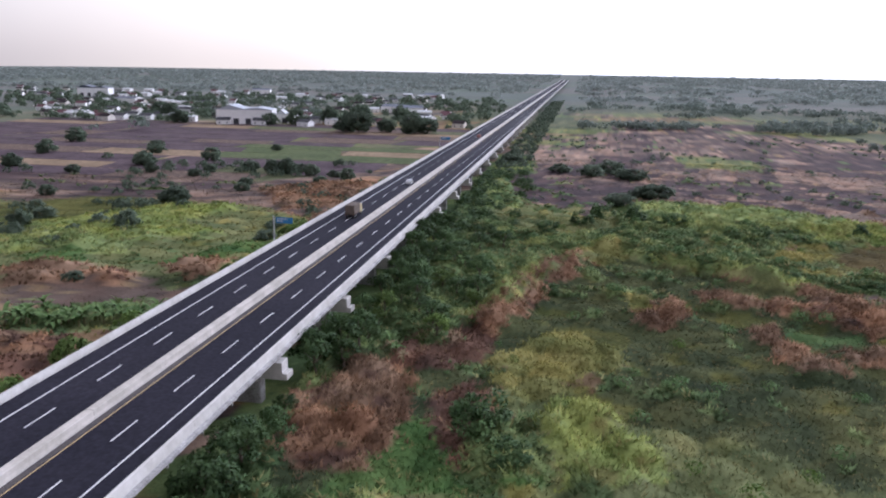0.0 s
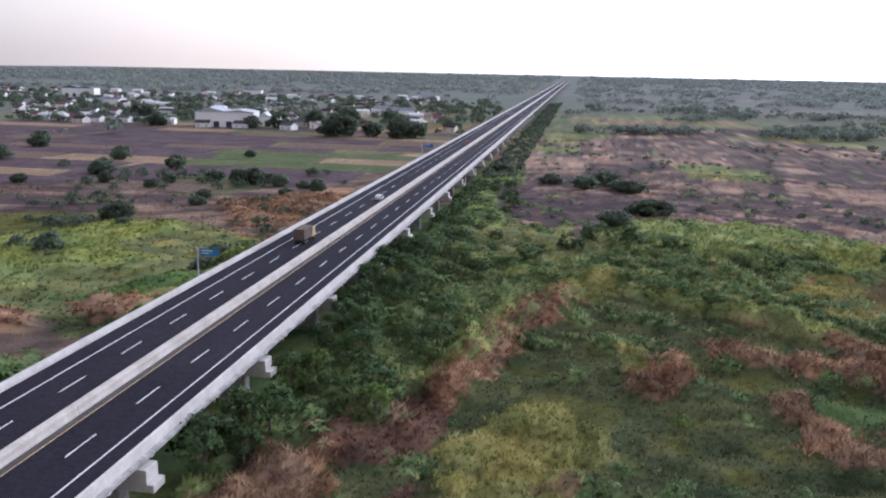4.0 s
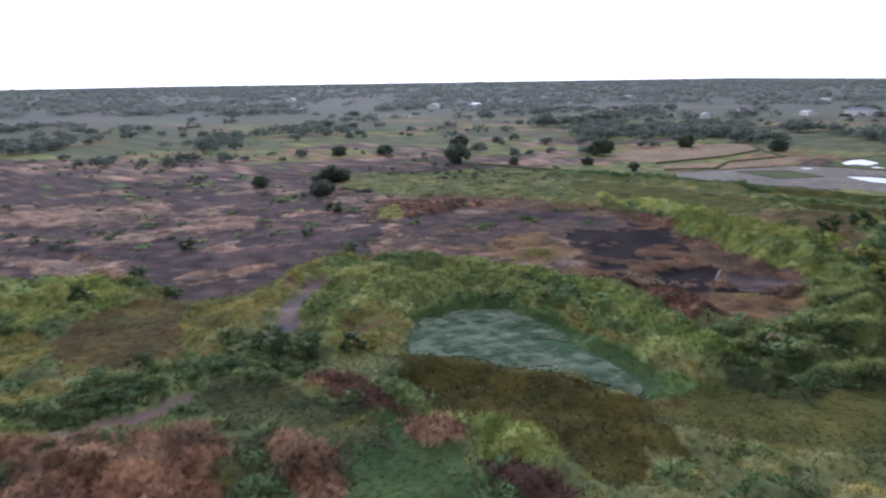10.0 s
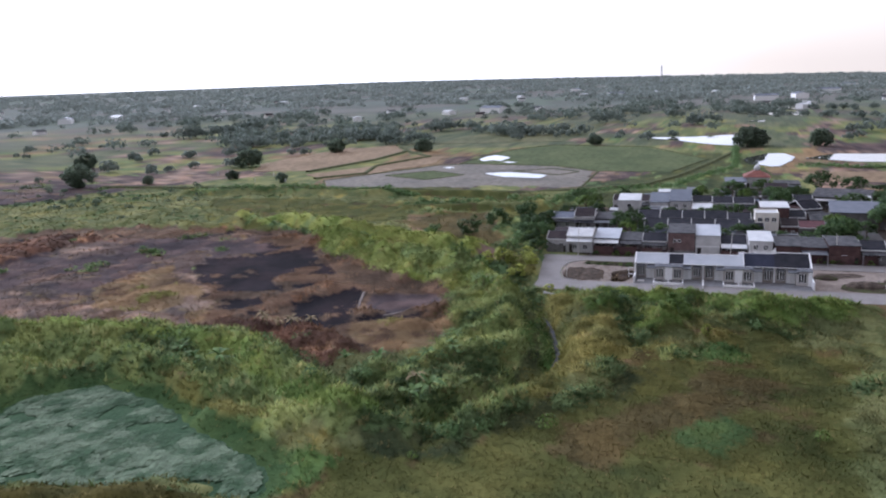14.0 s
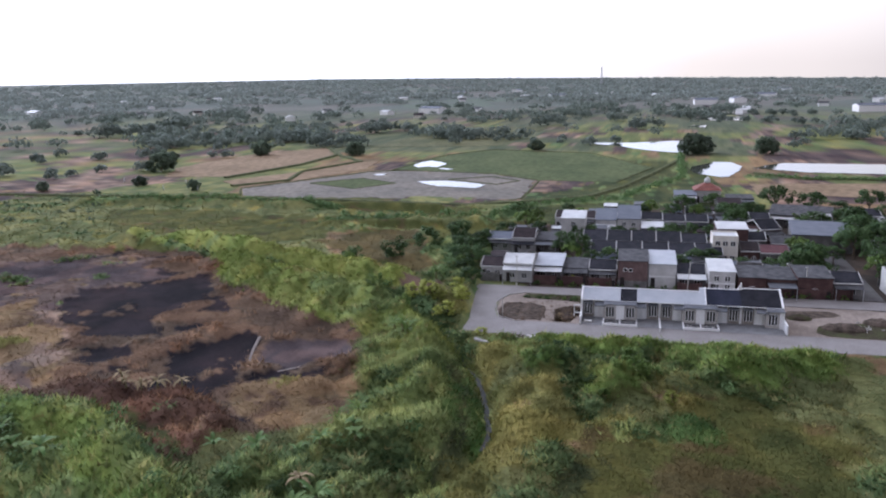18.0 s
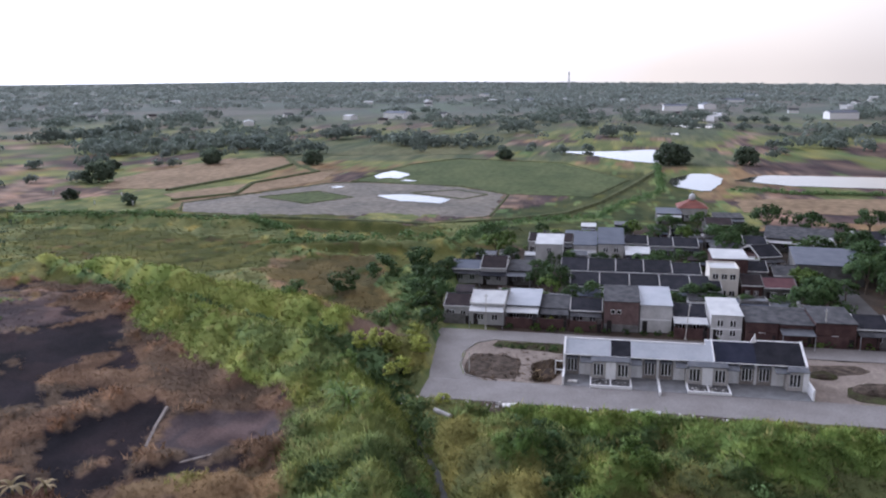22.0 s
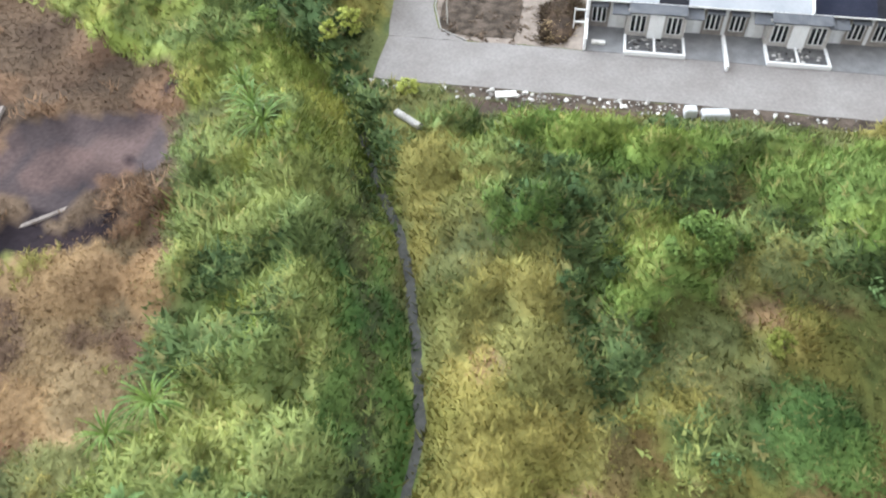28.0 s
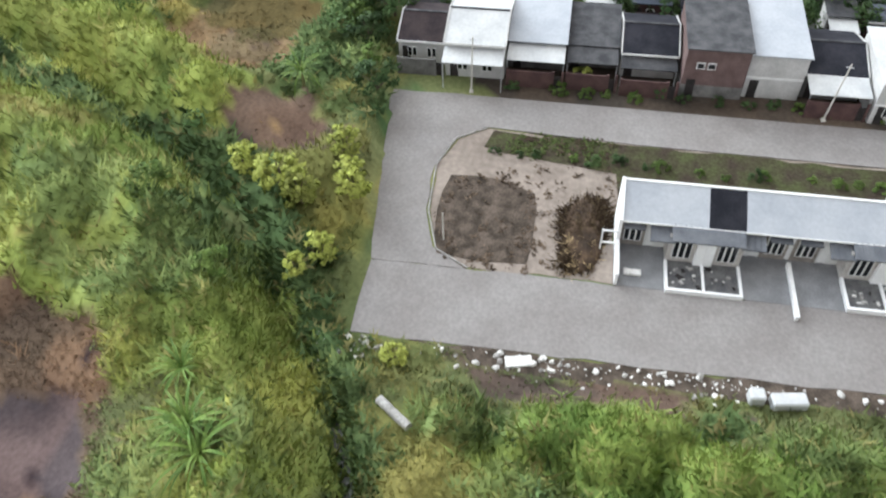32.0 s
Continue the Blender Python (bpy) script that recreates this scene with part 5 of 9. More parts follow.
def seg_distance(x, y, pts):
    best = np.full(np.shape(x), 1e9)
    for (x0, y0), (x1, y1) in zip(pts, pts[1:]):
        ex, ey = x1 - x0, y1 - y0
        f = np.clip(((x - x0) * ex + (y - y0) * ey) / (ex * ex + ey * ey), 0, 1)
        best = np.minimum(best, np.hypot(x - x0 - f * ex, y - y0 - f * ey))
    return best


def within(x, y, pts):
    """Which points lie inside a closed outline."""
    odd = np.zeros(np.shape(x), bool)
    for (x0, y0), (x1, y1) in zip(pts, (*pts[1:], pts[0])):
        if y0 != y1:
            odd ^= ((y0 > y) != (y1 > y)) & (x < x0 + (y - y0) * (x1 - x0) / (y1 - y0))
    return odd


def cover_at(x, y):
    """The kind of growth and its colour at points of the plan."""
    x, y = np.asarray(x, float), np.asarray(y, float)
    wx, wy = field(x, y, 9, 11) * 2 - 1, field(x, y, 9, 23) * 2 - 1
    wx, wy = wx + 0.55 * (field(x, y, 2.6, 13) * 2 - 1), wy + 0.55 * (field(x, y, 2.6, 29) * 2 - 1)
    n1, n2 = field(x, y, 70, 5), field(x, y * 2.2, 45, 31)
    kind = np.where(n1 > 0.55, KINDS.index("far"), np.where(n2 > 0.52, KINDS.index("grass"), KINDS.index("scrub")))
    kind = np.where((kind == KINDS.index("far")) & (np.hypot(x - 90, y - 150) < 420), np.where(n2 > 0.5, KINDS.index("grass"), KINDS.index("dry")), kind)
    kind = np.where((y > 520) & (kind == KINDS.index("scrub")) & (n2 < 0.45), KINDS.index("dry"), kind)
    shape = kind.shape
    kind, fx, fy, fwx, fwy = kind.ravel(), x.ravel(), y.ravel(), wx.ravel(), wy.ravel()
    for p in PATCHES:
        k, form, *_, rag = p
        if form == "blob":
            _, _, cx, cy, rx, ry, a, _ = p
            far = max(rx, ry) + 4 * rag
            box = (cx - far, cx + far, cy - far, cy + far)
        else:
            pts = p[2] if form == "area" else p[3]
            far = 4 * rag + (p[2] if form == "strip" else 0)
            box = (min(q[0] for q in pts) - far, max(q[0] for q in pts) + far, min(q[1] for q in pts) - far, max(q[1] for q in pts) + far)
        near = np.flatnonzero((fx > box[0]) & (fx < box[1]) & (fy > box[2]) & (fy < box[3]))
        if not len(near):
            continue
        px, py = fx[near] + fwx[near] * rag * 2, fy[near] + fwy[near] * rag * 2
        if form == "blob":
            dx, dy = px - cx, py - cy
            u, v = dx * math.cos(a) + dy * math.sin(a), -dx * math.sin(a) + dy * math.cos(a)
            inside = (u / rx) ** 2 + (v / ry) ** 2 < 1
        elif form == "area":
            inside = within(px, py, pts)
        else:
            inside = seg_distance(px, py, pts) < p[2]
        kind[near[inside]] = k
    kind = kind.reshape(shape)
    streak = field(x, y, 15, 83)
    open_ = (kind == KINDS.index("scrub")) | (kind == KINDS.index("char"))
    kind = np.where(open_ & (streak > 0.605), KINDS.index("heath"), np.where(open_ & (streak < 0.44), KINDS.index("char"), kind))
    one, two = field(x, y, 4.6, 301), field(x + 0.4 * y, y, 7.0, 331)
    kind = np.where(one > 0.71, COMPANION_A[kind], np.where(two < 0.28, COMPANION_B[kind], kind))
    kind = np.where((kind == KINDS.index("burnt")) & (two > 0.66), KINDS.index("tan"), kind)
    lo = np.array([COVER[k][0] for k in KINDS])[kind]
    hi = np.array([COVER[k][1] for k in KINDS])[kind]
    f = np.clip((field(x, y, 5, 47) - 0.28) * 2.2, 0, 1)[..., None]
    own = domes(x, y, 5.6, 91)[1][..., None]
    tint = (0.84 + 0.32 * field(x, y, 2.2, 53, 2)[..., None]) * (0.82 + 0.36 * own)
    lean = np.concatenate([0.94 + 0.16 * own, np.ones_like(own), 1.04 - 0.12 * own], -1)
    return kind, (lo * (1 - f) + hi * f) * tint * lean


CREEK = [(138, 108), (150, 103), (158, 99.5), (165, 98.8), (170, 99.3), (177, 101.6), (182.2, 103.5), (186.6, 105.6), (191, 108.6), (198, 112.5), (205, 118.3), (218, 130), (232, 152), (243, 185), (262, 225)]
SX, SY, STURN = 205.3, 113.8, -85.4
S = pose(SX, SY, 0, 0, 0, STURN)      # the settlement: x along the new row, y away into the village
S_inv = S.inverted()


def settled(x, y):
    """Distance-like mask: 1 on the levelled building land."""
    c, s = math.cos(radians(STURN)), math.sin(radians(STURN))
    u, v = (x - SX) * c + (y - SY) * s, -(x - SX) * s + (y - SY) * c
    return (u > -3.3 + 0.08 * (31 - v)) & (u < 130) & (v > np.where((u > 9) & (u < 46), -1.9, -0.5)) & (v < 112)


POND = [(106, 156.5), (110, 161.5), (119, 168.5), (130, 169), (136.5, 162.5), (134.8, 151), (129, 138), (124.5, 127.5), (122.5, 122.5), (115.4, 119.8), (114.8, 122.4), (118.6, 125.8), (116.6, 133), (113.2, 140.5), (110.2, 147.5), (105.6, 153.6)]


def in_pond(x, y, grow=0.0):
    x, y = np.asarray(x, float), np.asarray(y, float)
    w = (field(x, y, 5, 77) - 0.5) * 3
    d = seg_distance(x, y, POND + POND[:1])
    return np.where(within(x, y, POND), d, -d) > w - grow


# banks: rise, width and line
BANK_NEAR = [(234.7, 182.7), (227.8, 166.7), (217.3, 148.1), (212.1, 133.6), (202.5, 121.6), (191.7, 112.2)]
BANK_FAR = [(251.7, 226.0), (257.3, 212.3), (249.4, 185.7), (234.1, 158.0), (231.6, 143.1), (227.4, 130.8)]
FIELD_BANKS = [
    (1.9, 2.8, [(-13.4, 127.6), (-11.2, 143.9), (-6.5, 159.0), (-0.1, 177.4), (10.5, 193.0), (21.2, 186.1), (30.9, 179.0), (41.1, 166.0)]),
    (1.2, 2.4, [(92, 192), (108, 203), (124, 215), (140, 217)]),
    (2.0, 4.0, [(101, 150), (107, 138), (111, 126), (110, 116), (105, 108)]),
    (2.0, 2.6, [(141.1, 199.1), (148.3, 186.6), (153.9, 164.1), (153.4, 148.8), (146.4, 135.0), (139.9, 125.0), (134.6, 118.4)]),
    (1.2, 2.0, [(137.2, 147.9), (130.8, 136.5), (128.9, 127.6), (130.3, 121.3)]),
]
CREEK_BANKS = [
    (2.4, 3.4, BANK_FAR),
    (2.6, 3.6, BANK_NEAR),
    (2.2, 3.6, [(306.2, 287.8), (315.8, 252.2), (309.8, 207.4), (318.9, 182.1), (318.9, 156.8)]),
    (2.0, 3.0, [(284.5, 179.0), (290.3, 159.2), (295.4, 136.2)]),
    (1.6, 4.0, [(192.4, 116), (178.6, 110), (168.4, 107), (160.7, 107)]),
    (0.9, 3.0, [(190, 98.5), (178, 94.9), (165, 93.0)]),
]
# round stands of tall grass: place, reach and rise
MOUNDS = [(185.2, 84.8, 3.4, 1.9), (192.8, 68.9, 4.6, 2.3), (195.8, 72.7, 3.0, 1.2), (197.0, 81.5, 2.6, 1.2), (195.8, 86.6, 2.2, 1.0), (196.5, 61.5, 3.5, 1.8), (180.8, 77.5, 2.2, 1.0), (188.4, 94.8, 2.4, 0.9)]
BANKS = FIELD_BANKS + CREEK_BANKS


def blurred(a):
    a = (np.roll(a, 1, 0) + a + np.roll(a, -1, 0)) / 3
    return (np.roll(a, 1, 1) + a + np.roll(a, -1, 1)) / 3


TALL_X, TALL_Y = np.arange(-180.0, 357.0), np.arange(40.0, 405.0)
TALL = np.array([COVER[k][2] for k in KINDS])[cover_at(*np.meshgrid(TALL_X, TALL_Y))[0]]
for _ in range(3):
    TALL = blurred(TALL)


def tall_at(x, y):
    """How tall the growth stands, with the stands rounded off at their edges."""
    u, v = np.clip(x - TALL_X[0], 0, len(TALL_X) - 1.01), np.clip(y - TALL_Y[0], 0, len(TALL_Y) - 1.01)
    i, j = u.astype(int), v.astype(int)
    f, g = u - i, v - j
    return (TALL[j, i] * (1 - f) + TALL[j, i + 1] * f) * (1 - g) + (TALL[j + 1, i] * (1 - f) + TALL[j + 1, i + 1] * f) * g


def height_at(x, y, kind):
    x, y = np.asarray(x, float), np.asarray(y, float)
    tall = tall_at(x, y)
    near = np.clip((262 - np.hypot(x - 90, y - 140)) / 50, 0, 1)
    lump = domes(x, y, 5.6, 91)[0] * 1.5 + domes(x, y, 2.3, 97)[0] * 0.45 + 0.25 * field(x, y, 18, 93)
    z = np.minimum(tall, 1.9) * lump * near
    for rise, wide, pts in BANKS:
        z = z + rise * np.exp(-(seg_distance(x, y, pts) / wide) ** 2)
    for mx, my, reach, rise in MOUNDS:
        z = z + rise * np.exp(-((x - mx) ** 2 + (y - my) ** 2) / reach ** 2)
    c, s = math.cos(radians(STURN)), math.sin(radians(STURN))
    u, v = (x - SX) * c + (y - SY) * s, -(x - SX) * s + (y - SY) * c
    cap = 0.12 + 0.55 * np.maximum(-v - 2.6, 0) + 0.75 * np.maximum(-3.5 - u, 0)
    z = np.where((u < 130) & (v < 1), np.minimum(z, cap), z)
    z = np.where(settled(x, y), np.minimum(z, 0.03), z)
    z = np.where(x < -36, np.where(x > -64, np.minimum(z, 0.3), z), z)
    z = np.where(np.hypot(x - 198.7, y - 108.2) < 3.2, np.minimum(z, 0.8), z)
    d = seg_distance(x, y, CREEK)
    z = np.where(d < 6, np.minimum(z, -0.95 + 1.25 * np.maximum(d - 0.35, 0)), z)
    for grow, keep_ in ((4.2, 0.8), (3.2, 0.65), (2.3, 0.5), (1.5, 0.3)):
        z = np.where(in_pond(x, y, grow), z * keep_, z)
    return np.where(in_pond(x, y, 0.8), -0.55, z)


def slope_at(x, y, kind):
    """Upward normals of the lumpy growth."""
    e = 0.6
    dx = (height_at(x + e, y, kind) - height_at(x - e, y, kind)) / (2 * e)
    dy = (height_at(x, y + e, kind) - height_at(x, y - e, kind)) / (2 * e)
    n = np.stack([-dx * 2.1, -dy * 2.1, np.ones_like(dx)], -1)
    return n / np.linalg.norm(n, axis=-1)[..., None]


def spread(a, b, step, far, grow=1.075):
    mid = list(np.arange(a, b + step, step))
    lo, hi, s = [], [], step
    while (lo[-1] if lo else a) > -far:
        s *= grow
        lo.append((lo[-1] if lo else a) - s)
    s = step
    while (hi[-1] if hi else mid[-1]) < far:
        s *= grow
        hi.append((hi[-1] if hi else mid[-1]) + s)
    return np.array(lo[::-1] + mid + hi)


def far_z(x, y):
    """Dips the far plain south-east, to fit the horizon in the camera's view."""
    x, y = np.asarray(x, float) - 90, np.asarray(y, float) - 150
    slope = np.clip(0.020 * np.cos(np.arctan2(y, x) - radians(75)) - 0.011, -0.014, 0.002)
    return np.maximum(np.hypot(x, y) - 900, 0) * slope


gx, gy = spread(-66, 326, 1.0, 4800), spread(50, 290, 1.0, 4800)
GX, GY = np.meshgrid(gx, gy)
gk, gc = cover_at(GX, GY)
gz = height_at(GX, GY, gk) + far_z(GX, GY)
nx, ny = len(gx), len(gy)
idx = np.arange(nx * ny).reshape(ny, nx)
quads = np.stack([idx[:-1, :-1], idx[:-1, 1:], idx[1:, 1:], idx[1:, :-1]], -1).reshape(-1, 4)
# alpha rises with distance and blends in the haze-greyed fields
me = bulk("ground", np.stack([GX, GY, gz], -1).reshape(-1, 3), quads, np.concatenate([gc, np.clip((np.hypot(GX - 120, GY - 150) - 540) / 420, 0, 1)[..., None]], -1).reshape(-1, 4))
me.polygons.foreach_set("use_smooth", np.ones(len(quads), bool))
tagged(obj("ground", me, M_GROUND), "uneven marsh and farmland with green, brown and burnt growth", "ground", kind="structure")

# ---- viaduct ----
DECK, AXIS_X = 7.7, -49.9
Y0, Y1 = -80.0, 2600.0
road = thing("viaduct", "long straight concrete viaduct carrying a dual carriageway", "viaduct", kind="structure")
part("deck", boxes((AXIS_X - 12, AXIS_X + 12, Y0, Y1, DECK - 0.3, DECK - 0.02)), M_CONC, road)
for s in (-1, 1):
    part("asphalt", boxes((AXIS_X + s * 6.15 - 5.4, AXIS_X + s * 6.15 + 5.4, Y0, Y1, DECK - 0.04, DECK)), M_ASPHALT, road, "dark new asphalt")
    part("inner_shoulder", boxes((AXIS_X + s * 1.15 - 0.4, AXIS_X + s * 1.15 + 0.4, Y0, Y1, DECK - 0.03, DECK + 0.004)), M_ASPHALT_OLD, road, "dusty strip beside the median barrier")
    if s > 0:
        part("yellow_line", boxes((AXIS_X + s * 1.72 - 0.065, AXIS_X + s * 1.72 + 0.065, Y0, Y1, DECK - 0.01, DECK + 0.008)), M_YELLOW_LINE, road)
    part("edge_line", boxes((AXIS_X + s * 8.65 - 0.09, AXIS_X + s * 8.65 + 0.09, Y0, Y1, DECK - 0.01, DECK + 0.008)), M_WHITE_LINE, road)
dash_me = None
for s in (-1, 1):
    for i in range(46):
        y = (27.3 if s > 0 else 28.3) + 12.75 * i
        if dash_me is None:
            first = part("lane_dash", boxes((-0.08, 0.08, 0, 5.0, -0.01, 0.008)), M_WHITE_LINE, road)
            dash_me = first.data
            first.location = (AXIS_X + s * 5.2, y, DECK)
        else:
            obj("lane_dash", dash_me, None, road).location = (AXIS_X + s * 5.2, y, DECK)
rest = [(AXIS_X + s * 5.2 - 0.08, AXIS_X + s * 5.2 + 0.08, y, y + 5, DECK - 0.01, DECK + 0.008) for s in (-1, 1) for y in np.arange(614.0, 2000, 12.75)]
part("lane_marking", boxes(*rest), M_WHITE_LINE, road)["kind"] = "stuff"

barrier = [(-0.62, 0), (-0.62, 0.12), (-0.52, 0.35), (-0.5, 0.88), (-0.44, 0.95), (0.44, 0.95), (0.5, 0.88), (0.52, 0.35), (0.62, 0.12), (0.62, 0)]
wall_profile = [(-0.5, -0.55), (-0.5, 0.0), (-0.42, 0.95), (-0.14, 1.0), (0.0, 0.35), (0.0, -0.3), (-0.2, -0.55)]
seg_mid, seg_side = None, None
for i in range(40):
    y = -20.0 + 15.0 * i
    if seg_mid is None:
        a = part("median_barrier", prism(barrier, 0.03, 14.97, "y"), M_CONC_CREAM, road, "pale concrete median barrier")
        b = part("parapet", prism(wall_profile, 0.02, 14.98, "y"), M_CONC, road, "pale concrete edge parapet with dirt streaks")
        seg_mid, seg_side = a.data, b.data
    else:
        a, b = obj("median_barrier", seg_mid, None, road), obj("parapet", seg_side, None, road)
    a.matrix_basis = pose(AXIS_X, y, DECK)
    b.matrix_basis = pose(AXIS_X - 11.6, y, DECK)
    c = obj("parapet", seg_side, None, road)
    c.matrix_basis = pose(AXIS_X + 11.6, y + 15, DECK, 0, 0, 180)
for x, prof in ((AXIS_X, barrier), (AXIS_X - 11.6, wall_profile), (AXIS_X + 11.6, [(-a, z) for a, z in wall_profile])):
    for ya, yb in ((Y0, -20.0), (580.0, Y1)):
        part("far_barrier", prism([(x + a, DECK + z) for a, z in prof], ya, yb, "y"), M_CONC, road)
# girders, brackets and piers
ledge = prism([(0.0, -0.62), (0.0, -0.26), (0.5, -0.2), (0.5, -0.62)], 0.04, 7.46, "y")
led = None
for i in range(60):
    y = 17.0 + 7.5 * i
    if led is None:
        o = part("ledge", ledge, M_CONC_OLD, road, "stained concrete ledge outside the parapet")
        led = o.data
    else:
        o = obj("ledge", led, None, road)
    o.matrix_basis = pose(AXIS_X + 12.55, y + 7.5, DECK, 0, 0, 180)
for k in range(8):
    x = AXIS_X - 10.2 + 2.914 * k
    part("girder", boxes((x - 0.35, x + 0.35, Y0, Y1, DECK - 1.75, DECK - 0.3)), M_CONC_OLD, road)
br = None
for i in range(52):
    y = 20.4 + 7.5 * i
    for s in (-1, 1):
        if br is None:
            o = part("bracket", boxes((-0.3, 0.75, -0.32, 0.32, -1.45, -0.3), (0.1, 0.3, -0.08, 0.08, -2.2, -1.4)), M_CONC, road, "short concrete bracket under the deck edge")
            br = o.data
        else:
            o = obj("bracket", br, None, road)
        o.matrix_basis = pose(AXIS_X + s * 11.1, y, DECK, 0, 0, 0 if s > 0 else 180)
pier = thing("bridge_pier", "grey concrete bridge pier with a stepped cap beam", "bridge pier", pose(AXIS_X, 93.4, 0), group="piers under the viaduct")
part("cap_beam", boxes((-11.3, 11.3, -1.1, 1.1, DECK - 3.7, DECK - 1.9), (-12.9, -11.3, -1.1, 1.1, DECK - 3.7, DECK - 1.3), (11.3, 12.9, -1.1, 1.1, DECK - 3.7, DECK - 1.3), (12.9, 13.6, -1.1, 1.1, DECK - 3.7, DECK - 2.8), bevel=0.05), M_CONC, pier)
for s in (-1, 1):
    part("column", boxes((s * 7.5 - 2.2, s * 7.5 + 2.2, -0.85, 0.85, -0.6, DECK - 3.7), bevel=0.15), M_CONC_OLD, pier)
for i in (-5, -4, -3, -2, *range(1, 22)):
    copy_thing(pier, pose(AXIS_X, 93.4 + 30.0 * i, 0))
# direction signs on the far edge
for y, w in ((153.5, 3.7), (355.0, 4.2)):
    sg = thing("road_sign", "blue direction sign on a grey cantilever post beside the road", "road sign", pose(AXIS_X - 12.35, y, DECK - 0.3), group="direction signs")
    part("post", tube([(0, 0, -0.6), (0, 0, 3), (0, 0, 6.4)], [0.16, 0.15, 0.12], 10), M_STEEL, sg)
    part("arm", tube([(0, 0, 5.9), (w + 0.5, 0, 5.9)], [0.08, 0.06], 8), M_STEEL, sg)
    plate = part("plate", boxes((0.5, w + 0.5, -0.12, -0.06, 4.9, 6.2), bevel=0.02), M_SIGN, sg)
    part("lettering", boxes((0.8, w * 0.8, -0.135, -0.122, 5.75, 5.9), (0.8, w * 0.6, -0.135, -0.122, 5.3, 5.45)), M_FRAME, plate, "white bars of unreadable writing")
    part("foot", boxes((-0.35, 0.35, -0.35, 0.35, -1.0, -0.55), bevel=0.03), M_CONC, sg)


def truck(m):
    t = thing("cargo_truck", "box truck with a brown canvas load body driving on the carriageway", "truck", m)
    part("cargo_box", boxes((-1.22, 1.22, -3.4, 2.0, 1.0, 3.35), bevel=0.06), M_CANVAS, t, "brown canvas covered load box")
    part("tail_board", boxes((-1.2, 1.2, -3.48, -3.41, 1.0, 1.75), bevel=0.01), M_CANVAS, t)
    part("chassis", boxes((-0.5, 0.5, -3.3, 4.0, 0.62, 1.0)), M_DARK, t)
    part("cab", prism([(2.1, 0.75), (4.05, 0.75), (4.1, 1.7), (3.7, 2.75), (2.1, 2.85)], -1.1, 1.1), M_TRUCK, t, "pale yellow truck cab")
    part("windscreen", prism([(4.11, 1.75), (3.79, 2.55), (3.76, 2.54), (4.08, 1.74)], -0.95, 0.95), M_GLASS, t)
    for x in (-1, 1):
        part("tail_light", boxes((x * 0.95 - 0.12, x * 0.95 + 0.12, -3.53, -3.48, 0.85, 1.05)), M_ROOF_RED, t)
        for y in (-2.4, -1.3, 3.1):
            bm = bmesh.new()
            bmesh.ops.create_cone(bm, cap_ends=True, segments=18, radius1=0.48, radius2=0.48, depth=0.32)
            bmesh.ops.rotate(bm, verts=bm.verts[:], matrix=Matrix.Rotation(radians(90), 3, "Y"))
            bmesh.ops.translate(bm, verts=bm.verts[:], vec=(x * 0.98, y, 0.48))
            wheel = part("wheel", bm, M_RUBBER, t)
            hub = bmesh.new()
            bmesh.ops.create_cone(hub, cap_ends=True, segments=12, radius1=0.2, radius2=0.17, depth=0.36)
            bmesh.ops.rotate(hub, verts=hub.verts[:], matrix=Matrix.Rotation(radians(90), 3, "Y"))
            bmesh.ops.translate(hub, verts=hub.verts[:], vec=(x * 0.98, y, 0.48))
            part("rim", hub, M_STEEL, wheel)


truck(pose(-54.9, 188.0, DECK + 0.01))


def car(m, paint, label):
    t = thing("car", label, "car", m, group="cars on the carriageway")
    part("body", prism([(-2.1, 0.3), (2.1, 0.3), (2.15, 0.75), (1.2, 0.92), (0.6, 1.45), (-1.5, 1.48), (-2.1, 0.95)], -0.85, 0.85), paint, t)
    part("window_band", prism([(-1.85, 1.0), (1.0, 0.98), (0.6, 1.38), (-1.5, 1.4)], -0.865, 0.865), M_GLASS, t)
    for x in (-1, 1):
        for y in (-1.3, 1.35):
            bm = bmesh.new()
            bmesh.ops.create_cone(bm, cap_ends=True, segments=14, radius1=0.32, radius2=0.32, depth=0.2)
            bmesh.ops.rotate(bm, verts=bm.verts[:], matrix=Matrix.Rotation(radians(90), 3, "Y"))
            bmesh.ops.translate(bm, verts=bm.verts[:], vec=(x * 0.78, y, 0.32))
            part("wheel", bm, M_RUBBER, t)


car(pose(-52.9, 246.0, DECK + 0.01), M_ROOF_WHITE, "small white car in the inner lane of the carriageway")
car(pose(-53.0, 425.0, DECK + 0.01, 0, 0, 180), M_ROOF_RED, "small red car far along the carriageway")

# ---- water ----
def oval(cx, cy, rx, ry, turn=0, n=40, wob=0.12, seed=1):
    r = random.Random(seed)
    ph = [r.uniform(0, 6.28) for _ in range(4)]
    out = []
    for i in range(n):
        a = 2 * math.pi * i / n
        k = 1 + wob * (math.sin(2 * a + ph[0]) + 0.7 * math.sin(3 * a + ph[1]) + 0.5 * math.sin(5 * a + ph[2]) + 0.3 * math.sin(9 * a + ph[3]))
        x, y = rx * k * math.cos(a), ry * k * math.sin(a)
        c, s = math.cos(radians(turn)), math.sin(radians(turn))
        out.append((cx + x * c - y * s, cy + x * s + y * c))
    return out


sheet("pond_water", oval(121, 145, 17, 29, -14, wob=0.02), -0.32, M_LILY_DARK, "dark still pond water under floating weed", "pond")
